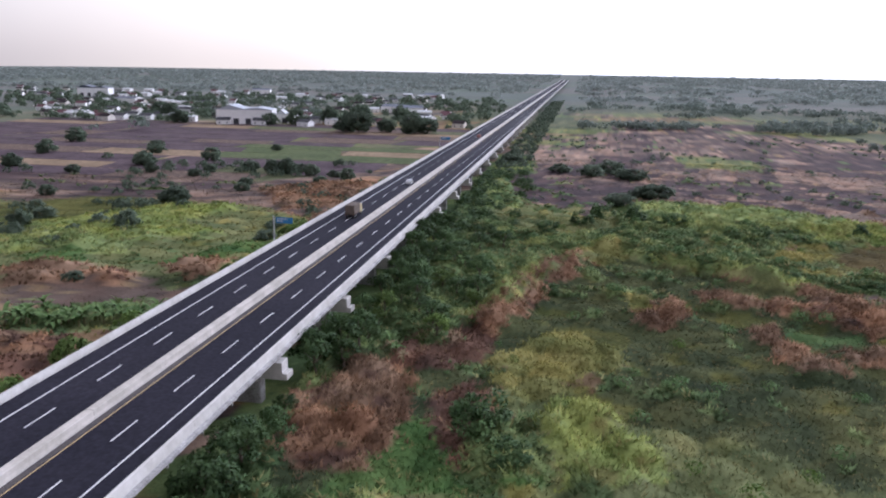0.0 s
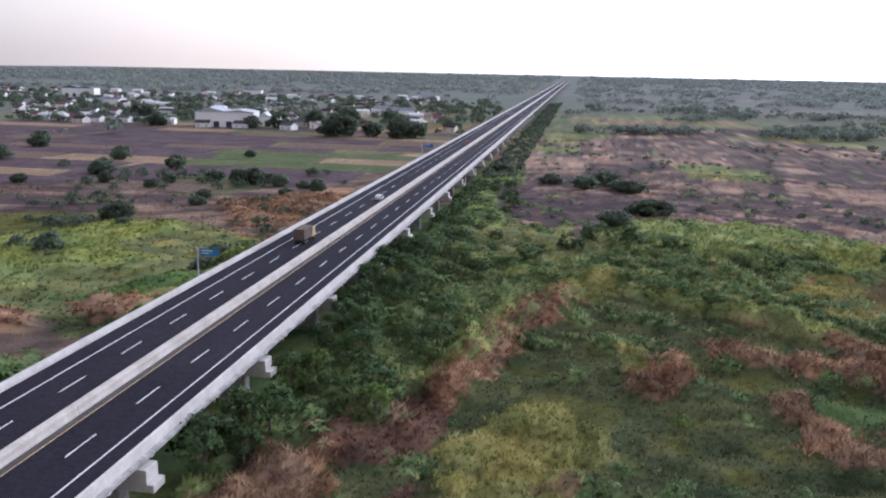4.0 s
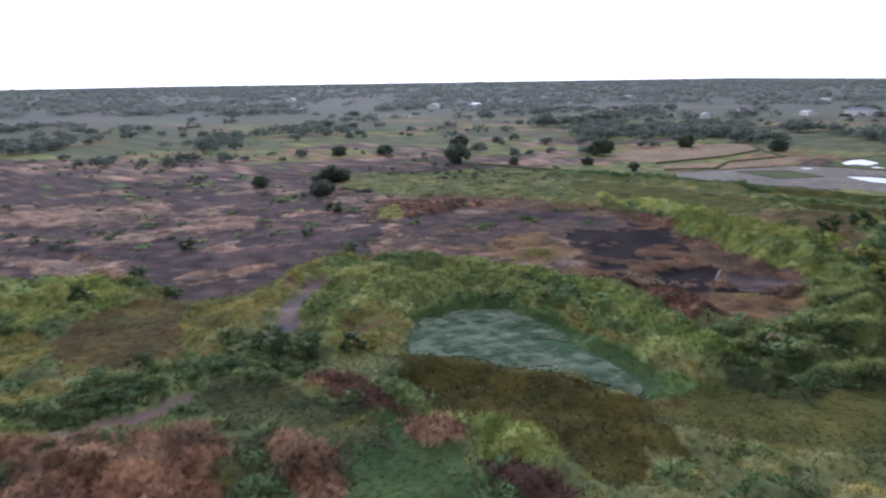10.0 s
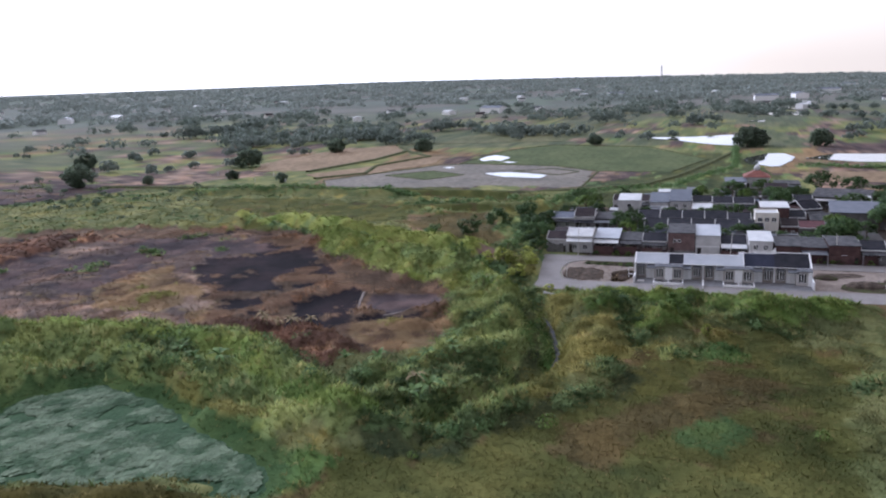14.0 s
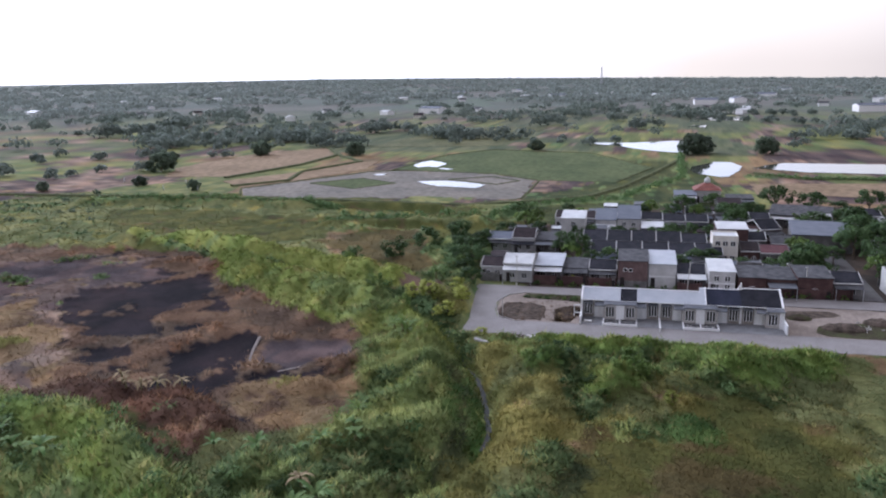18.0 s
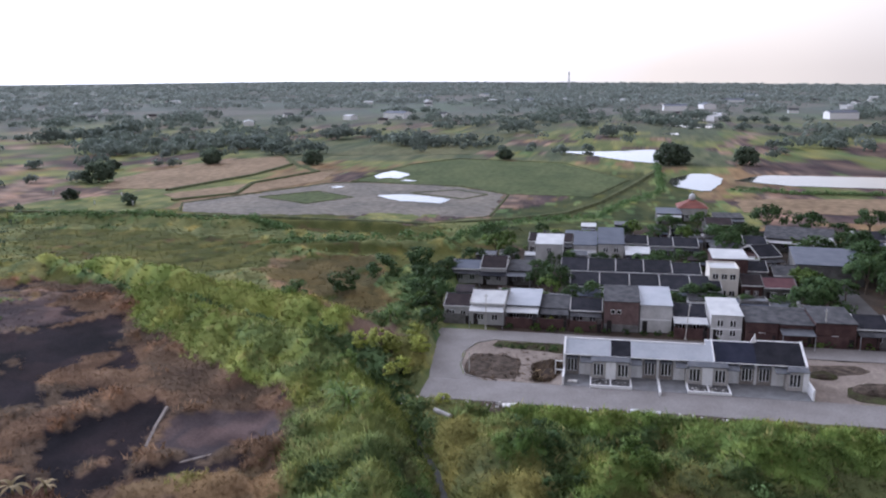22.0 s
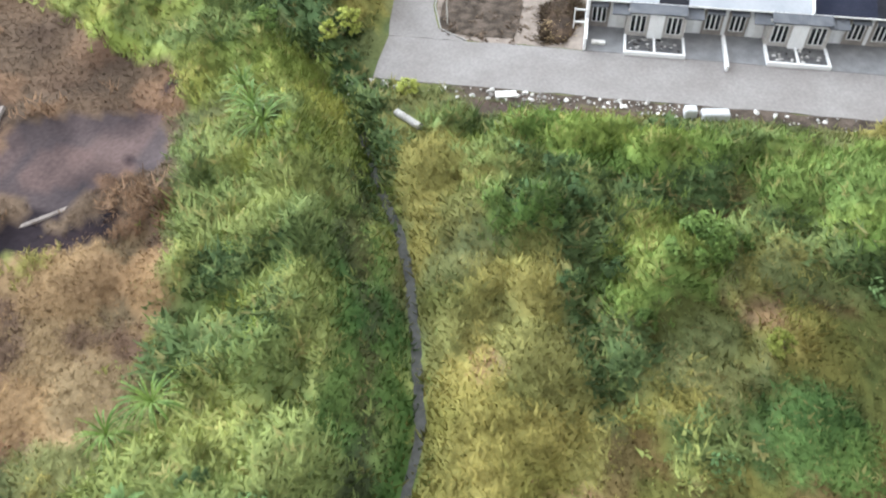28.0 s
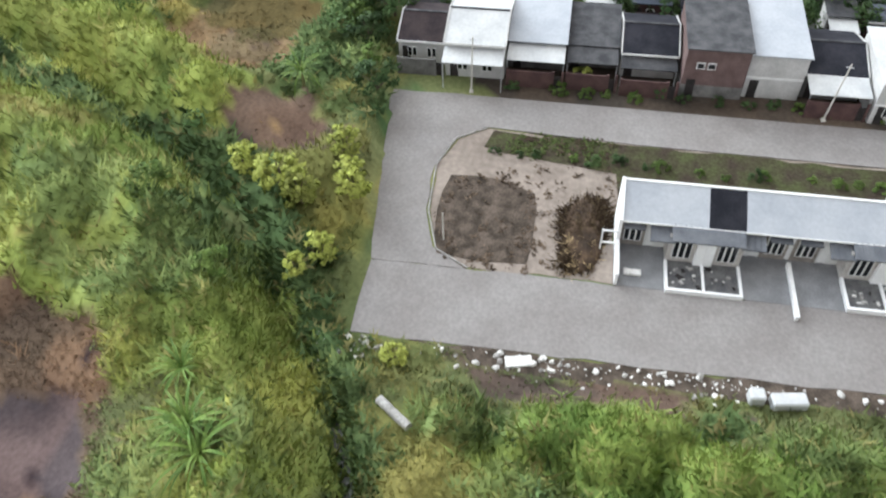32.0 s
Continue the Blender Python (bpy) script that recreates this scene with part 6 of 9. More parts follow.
# floating weed: many flat leaves in drifts
rng = np.random.default_rng(4)
n = 34000
wx_, wy_ = rng.uniform(100, 142, n), rng.uniform(115, 174, n)
drift = field(wx_ + 0.5 * wy_, wy_ - 0.4 * wx_, 5, 61)
keep = in_pond(wx_, wy_, -0.2) & (drift > 0.36)
wx_, wy_ = wx_[keep], wy_[keep]
k = len(wx_)
size = rng.uniform(0.2, 0.5, k)
ang = rng.uniform(0, 6.28, k)
ring = np.arange(6) * math.pi / 3
vx = wx_[:, None] + size[:, None] * np.cos(ring[None] + ang[:, None]) * 1.3
vy = wy_[:, None] + size[:, None] * np.sin(ring[None] + ang[:, None])
vz = -0.30 + 0.6 * np.clip(drift[keep] - 0.40, 0, 1)[:, None] + rng.uniform(0, 0.14, k)[:, None] + rng.uniform(-0.06, 0.08, (k, 6))
tone = np.clip(field(wx_ + 0.5 * wy_, wy_ - 0.4 * wx_, 2.6, 67) * 2.8 - 0.9, 0, 1)[:, None]
col = (np.array([0.078, 0.136, 0.074]) * (1 - tone) + np.array([0.205, 0.268, 0.178]) * tone) * rng.uniform(0.8, 1.2, (k, 1))
weed = bulk("floating_weed", np.stack([vx, vy, vz], -1).reshape(-1, 3), np.arange(k * 6).reshape(-1, 6), np.repeat(col, 6, 0))
tagged(obj("floating_weed", weed, M_VEG), "pale green floating water weed covering the pond", "water plants", kind="stuff")


def ribbon(name, pts, width, z, material, label, category):
    bm = bmesh.new()
    rows = []
    for i, (x, y) in enumerate(pts):
        x0, y0 = pts[max(i - 1, 0)]
        x1, y1 = pts[min(i + 1, len(pts) - 1)]
        d = Vector((x1 - x0, y1 - y0)).normalized()
        rows.append([bm.verts.new((x - d.y * width * s, y + d.x * width * s, z)) for s in (-1, 1)])
    for a, b in zip(rows, rows[1:]):
        bm.faces.new([a[0], b[0], b[1], a[1]])
    return tagged(part(name, bm, material, None), label, category, kind="structure")


ribbon("creek", CREEK[3:10], 0.4, -0.72, M_CREEK, "narrow grey creek winding between grassy banks", "creek")

# ---- ponds and fields farther off ----
def quad_field(name, material, label, category, *pts, z=0.08, rag=1.2, seed=3):
    return sheet(name, list(pts), z, material, label, category, rag, seed)


quad_field("field", M_STUBBLE, "dry straw-coloured harvested field", "field", (379, 308), (411, 325), (481, 320), (514, 293), (475, 269), (431, 267), (384, 277))
quad_field("field", M_MUD, "grey muddy drained paddy field", "field", (352, 250), (377, 237), (411, 219), (417, 200), (412, 162), (395, 139), (348, 136), (335, 150), (333, 190), (337, 240), seed=5)
quad_field("field", M_PADDY, "young green rice paddy", "field", (371, 229), (388, 214), (377, 195), (360, 205), z=0.14, seed=6)
quad_field("field", M_PADDY, "wide green rice paddy", "field", (419, 212), (485, 206), (514, 188), (502, 132), (445, 97), (396, 108), (396, 138), (414, 161), seed=7)
quad_field("field", M_STUBBLE, "pale brown fallow field beside the ponds", "field", (400, 56), (410, 6), (412, -60), (378, -70), (374, 12), (373, 56), seed=8)
quad_field("field", M_PADDY_DULL, "dull green paddy field", "field", (520, 270), (700, 260), (690, 190), (540, 190), seed=9)
quad_field("field", M_STUBBLE, "strip of straw-coloured stubble", "field", (370, 272), (405, 253), (445, 243), (451, 233), (418, 226), (376, 241), (355, 252), z=0.12, seed=10)
FAR_PONDS = [
    [(436, 208), (450, 208.5), (457, 206), (452, 199), (446, 194), (431, 194), (433, 199), (429, 203)],
    [(383, 186.5), (387.5, 177), (384, 166), (379, 156), (369, 158), (371, 166), (371, 173), (377, 181)],
    [(562, 142), (565, 115), (580, 92), (579, 82), (545, 78), (510, 86), (516, 97), (523, 105), (545, 122)],
    [(452, 78.5), (470, 70), (470, 62), (455, 58), (438, 59.6), (418, 64), (417, 68), (427, 77), (440, 80)],
    [(450, 53), (462, 46), (470, 39), (470, -9), (466, -60), (436, -56), (436, 0), (437, 32), (444, 44)],
    [(794, 83), (815, 78), (833, 66), (818, 43), (790, 38), (770, 46), (775, 68)],
    [(882, 92), (900, 66), (880, 42), (850, 40), (858, 66)],
    [(700, 86), (716, 80), (712, 72), (694, 74)],
    [(400, 214), (404, 212), (403, 208), (399, 210)],
    [(425, 192), (428, 190), (426, 184), (422, 187)],
]
for i, ring_ in enumerate(FAR_PONDS):
    sheet("pond", ring_, 0.22, M_WATER, "still pond mirroring the white sky", "pond", 0.5, 20 + i)

def bund(pts, width, high, material, label):
    """A low earth bank between fields, drawn along a line."""
    bm = bmesh.new()
    rows = []
    for i, (x, y) in enumerate(pts):
        x0, y0 = pts[max(i - 1, 0)]
        x1, y1 = pts[min(i + 1, len(pts) - 1)]
        d = Vector((x1 - x0, y1 - y0)).normalized()
        rows.append([bm.verts.new((x - d.y * width * s, y + d.x * width * s, z)) for s, z in ((-1, -0.1), (-0.45, high), (0.45, high), (1, -0.1))])
    for a, b in zip(rows, rows[1:]):
        for k in range(3):
            bm.faces.new([a[k], b[k], b[k + 1], a[k + 1]])
    return tagged(part("field_bund", bm, material, None), label, "bund", kind="structure")


for pts in ([(333, 190), (335, 150), (348, 135), (395, 138), (413, 161), (419, 212)], [(371, 230), (360, 205), (377, 194), (389, 214), (371, 230)], [(337, 242), (352, 251), (377, 238), (411, 220), (419, 203)], [(392, 176), (381, 152), (393, 146), (403, 160), (392, 176)], [(419, 212), (485, 207), (516, 189), (504, 131), (445, 96), (396, 107)]):
    bund(pts, 0.6, 0.3, M_BUND, "low dark grassy bund between paddy fields")
for pts in ([(326, 262), (331, 200), (330, 150), (343, 128), (357, 112), (382, 103), (427, 94), (486, 84)], [(356, 258), (376, 243), (405, 252), (448, 241), (470, 262), (514, 292)], [(379, 276), (431, 266), (475, 268)], [(430, 54), (417, 36), (419, 4), (421, -62)], [(330, 250), (322, 300), (318, 345)]):
    bund(pts, 1.5, 0.8, M_BUND, "dark green overgrown bank beside the fields")
for pts in ([(193.0, 146.6), (187.0, 144.2), (181.3, 141.6), (177.3, 140.0)], [(177.1, 139.9), (179.2, 135.4), (183.4, 131.5), (188.0, 126.8)]):
    ridge = bund(pts, 0.42, 0.34, M_BORDER, "pale earth border of the ash bed")
    ridge.name = "ash_bed_border"
# ploughed plots, stubble and green plots beyond the viaduct
r = random.Random(12)
plots = []
yy = 285.0
while yy < 560:
    deep = r.uniform(16, 30)
    xx = -420.0
    while xx < -95:
        wide = r.uniform(34, 80)
        plots.append((xx, yy, wide, deep))
        xx += wide + r.uniform(0.6, 1.4)
    yy += deep + r.uniform(0.6, 1.4)
for i, (x, y, w, d) in enumerate(plots):
    roll = r.random()
    if -165 < x + w / 2 < -90 and 345 < y + d / 2 < 425:
        m_, lab = M_PADDY, "bright green rice plot"
    elif -100 < x + w / 2 and 340 < y < 400:
        m_, lab = M_STUBBLE, "pale straw stubble plot"
    elif roll < 0.62:
        m_, lab = M_SOIL_DARK, "dark purple-brown ploughed plot"
    elif roll < 0.74:
        m_, lab = M_STUBBLE, "pale straw stubble plot"
    elif roll < 0.9:
        m_, lab = M_SOIL, "bare brown soil plot"
    else:
        m_, lab = M_PADDY_DULL, "dull green plot"
    sk = r.uniform(-6, 6)
    quad_field("field_plot", m_, lab, "field", (x, y), (x + w, y + sk * 0.3), (x + w + sk, y + d), (x + sk, y + d), z=0.07 + 0.004 * (i % 5), rag=0.5, seed=40 + i)

# ---- the settlement: paved loop, island, new row ----
def local_sheet(name, outline, z, material, label, category, **kw):
    ob = sheet(name, outline, z, material, label, category, **kw)
    ob.matrix_basis = S
    return ob


local_sheet("road_front", [(0, 0), (0, 7.6), (19.9, 7.6), (90, 7.2), (130, 7.2), (130, 0)], 0.10, M_PAVING, "grey block-paved street in front of the new houses", "road", rough_edge=0.12)
local_sheet("road_side", [(-0.05, 7.6), (-3.1, 31), (4.5, 31), (7.5, 26.1), (4.6, 24), (3.3, 20), (3.6, 14), (5, 9.5), (8, 7.6)], 0.10, M_PAVING, "grey block-paved turning road", "road", rough_edge=0.12)
local_sheet("road_back", [(4.5, 31), (130, 29.6), (130, 24.4), (60, 24.8), (22, 25.3), (7.5, 26.1)], 0.104, M_PAVING, "grey block-paved back street", "road")
local_sheet("carport_floor", [(20.0, 7.6), (20.0, 12.3), (54.6, 12.3), (54.6, 7.2)], 0.13, M_CARPORT, "grey tiled carport floor", "floor")
local_sheet("island_soil", [(7.9, 7.8), (5.3, 9.6), (3.9, 14), (3.6, 20), (4.9, 23.8), (7.6, 25.8), (20, 25.2), (56, 24.6), (56, 15.3), (20, 15.3), (20, 7.8)], 0.06, M_SOIL_LIGHT, "dry bare earth of an empty building plot", "ground", rough_edge=0.15)
local_sheet("dark_soil_patch", [(5.2, 8.9), (9, 8.7), (12.9, 8.9), (13.2, 13), (13.0, 17.2), (9.4, 18.9), (5.0, 18.6), (4.4, 14)], 0.11, M_SOIL_DUG, "dark brown dug soil", "ground", rough_edge=0.2)
local_sheet("rough_strip", [(7.4, 23.0), (14, 21.9), (20.2, 20.8), (20.2, 15.7), (54, 15.7), (54, 24.5), (20, 25.1), (8.2, 25.5)], 0.09, M_SOIL_GRASS, "strip of rough grass and brown weeds behind the new row", "grass strip", rough_edge=0.3)
local_sheet("street_verge", [(3, 0.02), (3, -0.9), (9, -1.6), (16, -2.3), (30, -2.6), (40, -2.2), (50, -1.2), (62, -0.8), (62, 0.02)], 0.07, M_SOIL_DUG, "dark dug earth along the street edge", "verge", rough_edge=0.35)
local_sheet("end_soil", [(54.8, 7.4), (54.8, 24.4), (90, 24.0), (90, 7.4)], 0.06, M_SOIL_LIGHT, "dry bare earth beside the row end", "ground", rough_edge=0.3)
local_sheet("end_plot", [(59.4, 9.8), (60.6, 13.4), (63.8, 15.6), (70, 16.2), (80, 16), (80, 8.2), (68, 7.7), (61, 8.0)], 0.1, M_SOIL_GRASS, "weedy dark earth of the next building plot", "ground", rough_edge=0.3)
local_sheet("end_mound", [(55.4, 17.6), (57, 21.8), (64, 22.6), (66, 20.4), (62, 18.2), (58, 16.6)], 0.1, M_SOIL_DUG, "brown dug earth behind the row end", "ground", rough_edge=0.4)

# kerb round the island
kerb = thing("kerb", "pale concrete kerb round the empty plot", "kerb", S, kind="structure")
kp = [(8.2, 7.7), (5.2, 9.5), (3.8, 14), (3.5, 20), (4.8, 24), (7.6, 26.0)]
for a, b in zip(kp, kp[1:]):
    steps = max(1, int(math.dist(a, b) / 1.0))
    for i in range(steps):
        p = [a[k] + (b[k] - a[k]) * (i + 0.5) / steps for k in (0, 1)]
        ob = part("kerbstone", boxes((-0.46 * math.dist(a, b) / steps, 0.46 * math.dist(a, b) / steps, -0.06, 0.06, 0, 0.2), bevel=0.02), M_KERB, kerb)
        ob.matrix_basis = pose(p[0], p[1], 0, 0, 0, math.degrees(math.atan2(b[1] - a[1], b[0] - a[0])))


def window(parent, u, v, z0, w, h, panes=3, name="window"):
    """A window facing -y: white frame with tall dark panes."""
    wdw = part(name, boxes((u - w / 2, u + w / 2, v - 0.07, v - 0.003, z0, z0 + h)), M_FRAME, parent, "white framed window with tall dark panes")
    pw = w / panes
    for k in range(panes):
        a = u - w / 2 + pw * k
        part("pane", boxes((a + 0.07, a + pw - 0.07, v - 0.075, v - 0.071, z0 + 0.08, z0 + h - 0.08)), M_GLASS, wdw)
    return wdw


def row_unit(u0, flip, roof_spans, back=14.8):
    """One new terraced house; flip mirrors it so that the bay sits at the other side."""
    W = 6.88
    h = thing("row_house", "new white single-storey terraced house with grey canopies and a carport", "house", S @ pose(u0, 0, 0.1), group="new row of houses")
    X = (lambda a: W - a) if flip else (lambda a: a)

    def bx(a, b, *rest_):
        a, b = sorted((X(a), X(b)))
        return (a, b, *rest_)

    part("body", boxes((0.02, W - 0.02, 12.3, back - 0.21, 0, 3.35)), M_WALL_NEW, h)
    bay = part("bay", boxes(bx(3.95, 6.86, 10.75, 12.3, 0, 2.95)), M_CLAD, h, "projecting bay with pale cladding")
    part("fin_wall", boxes(bx(6.15, 6.87, 10.4, 10.75, 0, 2.95)), M_WALL_NEW, h, "white fin wall between the bays")
    part("stone_panel", boxes(bx(0.2, 2.2, 12.22, 12.3, 0, 2.9)), M_STONE_PANEL, h, "dark stone cladding round the carport window")
    window(h, X(1.2), 12.22, 0.62, 1.45, 1.95)
    window(bay, X(5.1), 10.75, 0.62, 1.5, 1.95)
    part("door", boxes(bx(3.0, 3.85, 12.24, 12.3, 0, 2.1)), M_FRAME, h, "white front door")
    # canopies: a low lean-to, a raised one over the bay and a small hood, with ribs
    for a, b, v0, v1, z0, z1 in ((2.4, 4.3, 10.35, 12.15, 2.66, 3.1), (4.05, 6.9, 10.15, 11.95, 3.05, 3.45), (0.3, 2.0, 11.35, 12.3, 2.78, 2.98)):
        a, b = sorted((X(a), X(b)))
        ca = part("canopy", prism([(v0, z0), (v1, z1), (v1, z1 + 0.1), (v0, z0 + 0.1)], a, b), M_CANOPY, h)
        for q in np.arange(a + 0.2, b - 0.1, 0.42):
            part("rib", prism([(v0, z0 + 0.1), (v1, z1 + 0.1), (v1, z1 + 0.135), (v0, z0 + 0.135)], q - 0.02, q + 0.02), M_CANOPY, ca)
        part("gutter", boxes((a, b, v0 - 0.06, v0 - 0.003, z0 - 0.03, z0 + 0.1)), M_CANOPY, ca)
    part("downpipe", boxes(bx(2.28, 2.36, 12.2, 12.28, 0, 3.3)), M_FRAME, h, "white downpipe")
    # one roof slope rising to a white cap along the back
    top = 3.38 + (back - 11.55) * 0.427
    for a, b, m_ in roof_spans:
        ob = part("roof_slope", prism([(11.55, 3.38), (back, top), (back, top + 0.1), (11.55, 3.48)], a, b), m_, h)
        for q in np.arange(a + 0.35, b - 0.1, 0.7):
            part("rib", prism([(11.56, 3.48), (back - 0.01, top + 0.095), (back - 0.01, top + 0.108), (11.56, 3.493)], q - 0.02, q + 0.02), m_, ob)
    part("eave_gutter", boxes((0.0, W, 11.46, 11.547, 3.33, 3.47)), M_FRAME, h, "white eave gutter")
    part("back_cap", boxes((0.0, W, back, back + 0.22, top - 0.13, top + 0.22), bevel=0.02), M_WALL_NEW, h)
    part("back_wall", boxes((0.02, W - 0.02, back - 0.2, back + 0.15, 0, top - 0.13)), M_WALL_NEW, h)
    for a in (0.0, W - 0.14):
        if (a == 0.0 and u0 < 21) or (a > 0 and u0 > 47):
            part("gable_wall", prism([(11.4, 0.0), (11.4, 3.6), (back + 0.2, top + 0.32), (back + 0.2, 0.0)], a - 0.16, a + 0.15), M_WALL_NEW, h)
    return h


UW = 6.88
row_unit(20.15, False, ((0.15, UW, M_ROOF_LIGHT),))
row_unit(20.15 + UW, True, ((0.0, 2.9, M_ROOF_DARK), (2.9, UW, M_ROOF_LIGHT)))
row_unit(20.15 + 2 * UW, False, ((0.0, UW, M_ROOF_LIGHT),))
row_unit(20.15 + 3 * UW, True, ((0.0, 0.9, M_ROOF_LIGHT), (1.05, UW, M_ROOF_NAVY)), 15.7)
row_unit(20.15 + 4 * UW, False, ((0.0, UW, M_ROOF_DARK),), 16.1)
party = thing("party_wall", "thin white party wall rising between the roofs", "wall", S @ pose(20.15 + 3 * UW + 0.97, 0, 0.1))
part("parapet", prism([(11.4, 3.3), (11.4, 3.75), (15.8, 5.6), (15.8, 5.1)], -0.07, 0.07), M_WALL_NEW, party)
tip = thing("gable_tip", "white pointed party wall rising above the dark roof", "wall", S @ pose(47.6, 0, 0.1))
part("tip", prism([(-0.7, 4.6), (0.7, 4.6), (0.35, 6.7)], 15.8, 15.95, "y"), M_WALL_NEW, tip)
# low garden walls and planters
for u, v0, hgt in ((20.15, 7.6, 1.3), (20.15 + 2 * UW, 5.9, 0.5), (20.15 + 5 * UW, 7.4, 1.6)):
    g = thing("garden_wall", "low white garden wall between carports", "wall", S @ pose(u, 0, 0.1), group="garden walls of the new row")
    part("wall_run", boxes((-0.12, 0.12, v0, 11.5, 0, hgt), bevel=0.02), M_WALL_NEW, g)
    part("coping", boxes((-0.16, 0.16, v0 - 0.04, 11.5, hgt, hgt + 0.07), bevel=0.01), M_FRAME, g)
for u, shown in ((20.15 + UW, 2), (20.15 + 3 * UW, 2)):
    g = thing("planter", "low white planter box with grey rubble before the bays", "planter", S @ pose(u, 0, 0.1), group="planters of the new row")
    part("rim", boxes((-3.0, 3.0, 7.35, 7.6, 0, 0.42), (-3.0, -2.78, 7.6, 10.6, 0, 0.42), (2.78, 3.0, 7.6, 10.6, 0, 0.42), (-0.1, 0.1, 7.6, 10.4, 0, 0.42)), M_WALL_NEW, g)
    part("soil", boxes((-2.78, -0.1, 7.6, 10.7, 0, 0.2), (0.1, 2.78, 7.6, 10.7, 0, 0.2)), M_PLANTER, g, "grey soil and rubble in the planter")
    bits = random.Random(int(u))
    for k in range(26):
        e = bits.uniform(0.06, 0.22)
        o = part("rubble_bit", boxes((-e, e, -e * 0.6, e * 0.6, 0, e * 0.7), bevel=0.015), bits.choice((M_RUBBLE, M_CONC_OLD, M_DARK)), g)
        o.matrix_basis = pose(bits.choice((-1, 1)) * bits.uniform(0.4, 2.5), bits.uniform(7.9, 10.1), 0.17, bits.uniform(-15, 15), 0, bits.uniform(0, 360))
# frame of the unbuilt end
g = thing("railing", "white bars at the open end of the row", "railing", S @ pose(18.9, 11.3, 0.08))
part("rail", boxes((0, 1.4, -0.06, 0.06, 2.3, 2.45)), M_FRAME, g)
part("rail", boxes((0, 1.4, -0.06, 0.06, 0.9, 1.05)), M_FRAME, g)
part("post", boxes((-0.12, 0.0, -0.08, 0.08, 0, 2.5)), M_FRAME, g)
g = thing("washbasin_block", "white plaster block lying on the carport floor", "block", S @ pose(21.5, 9.0, 0.13))
part("block", boxes((-0.7, 0.7, -0.3, 0.3, 0, 0.3), bevel=0.05), M_RUBBLE, g)


def house(u, v, w, d, h, roof="gable", rm=None, wm=None, label="small village house with a dark roof", turn=0.0, rise=1.2, canopy=None, wins=2, eave=0.35, base=None, band=None):
    """A village house with its front at v facing the new row; u, v is the front's near corner."""
    rm, wm = rm or M_ROOF_DARK, wm or M_WALL_GREY
    t = thing("house", label, "house", S @ pose(u, v, 0.02, 0, 0, turn), group="village houses")
    part("wall", boxes((0, w, 0, d, 0, h)), wm, t)
    if roof == "gable":
        part("roof", prism([(-eave, h - 0.05), (d / 2, h + rise), (d + eave, h - 0.05), (d + eave, h + 0.07), (d / 2, h + rise + 0.14), (-eave, h + 0.07)], -0.12, w + 0.12), rm, t)
        for x in (-0.13, w + 0.01):
            part("gable", prism([(-eave, h - 0.1), (d / 2, h + rise - 0.05), (d + eave, h - 0.1), (d + eave, h + 0.16), (d / 2, h + rise + 0.24), (-eave, h + 0.16)], x, x + 0.14), M_WALL if rm is M_ROOF_DARK else (wm if wm is not M_BRICK else M_WALL_GREY), t)
        part("ridge", boxes((-0.1, w + 0.1, d / 2 - 0.14, d / 2 + 0.14, h + rise + 0.08, h + rise + 0.2)), M_ROOF_GREY, t)
    elif roof == "shed":
        part("roof", prism([(-eave, h), (d + eave, h + rise), (d + eave, h + rise + 0.12), (-eave, h + 0.12)], -0.15, w + 0.15), rm, t)
        part("gable", prism([(0, h), (d, h), (d, h + rise - 0.03)], 0.02, w - 0.02), wm, t)
    elif roof == "hip":
        bm = bmesh.new()
        e = eave + 0.15
        lo = [bm.verts.new(p) for p in ((-e, -e, h), (w + e, -e, h), (w + e, d + e, h), (-e, d + e, h))]
        k = min(w, d) / 2
        hi = [bm.verts.new(p) for p in ((k * 0.95, d / 2, h + rise), (max(w - k * 0.95, k), d / 2, h + rise))]
        bm.faces.new([lo[0], lo[1], hi[1], hi[0]])
        bm.faces.new([lo[1], lo[2], hi[1]])
        bm.faces.new([lo[2], lo[3], hi[0], hi[1]])
        bm.faces.new([lo[3], lo[0], hi[0]])
        bm.faces.new(lo[::-1])
        part("roof", bm, rm, t)
    else:
        part("roof", boxes((0.12, w - 0.12, 0.12, d - 0.12, h - 0.1, h + 0.03)), rm, t)
        part("parapet", boxes((0, w, 0, 0.13, h, h + 0.35), (0, w, d - 0.13, d, h, h + 0.35), (0, 0.13, 0.13, d - 0.13, h, h + 0.35), (w - 0.13, w, 0.13, d - 0.13, h, h + 0.35)), wm, t)
    own = random.Random(int(u * 31 + v * 7))
    if roof == "gable":
        part("fascia", boxes((-0.1, w + 0.1, -eave - 0.06, -eave - 0.003, h - 0.16, h + 0.06)), M_FRAME, t, "pale fascia board along the eave")
    if not canopy and h < 4.0 and own.random() < 0.8:
        canopy = (min(h - 0.35, 2.8), own.uniform(1.4, 2.6), own.choice((M_ROOF_GREY, M_ROOF_DARK, M_ROOF_DARK, M_ROOF_BLUE, M_ROOF_WHITE, M_CANOPY)))
    if v < 70 and h > 2.6:
        part("rear_lean_to", prism([(d + eave + 0.02, 2.2), (d + 2.4, 1.9), (d + 2.4, 2.0), (d + eave + 0.02, 2.3)], own.uniform(0.1, 1.2), w - own.uniform(0.1, 1.6)), own.choice((M_ROOF_GREY, M_ROOF_DARK, M_ROOF_BROWN, M_CANOPY)), t)
        part("rear_wall", boxes((0.2, w - 0.2, d + 2.2, d + 2.34, 0, 1.9)), M_WALL_GREY, t)
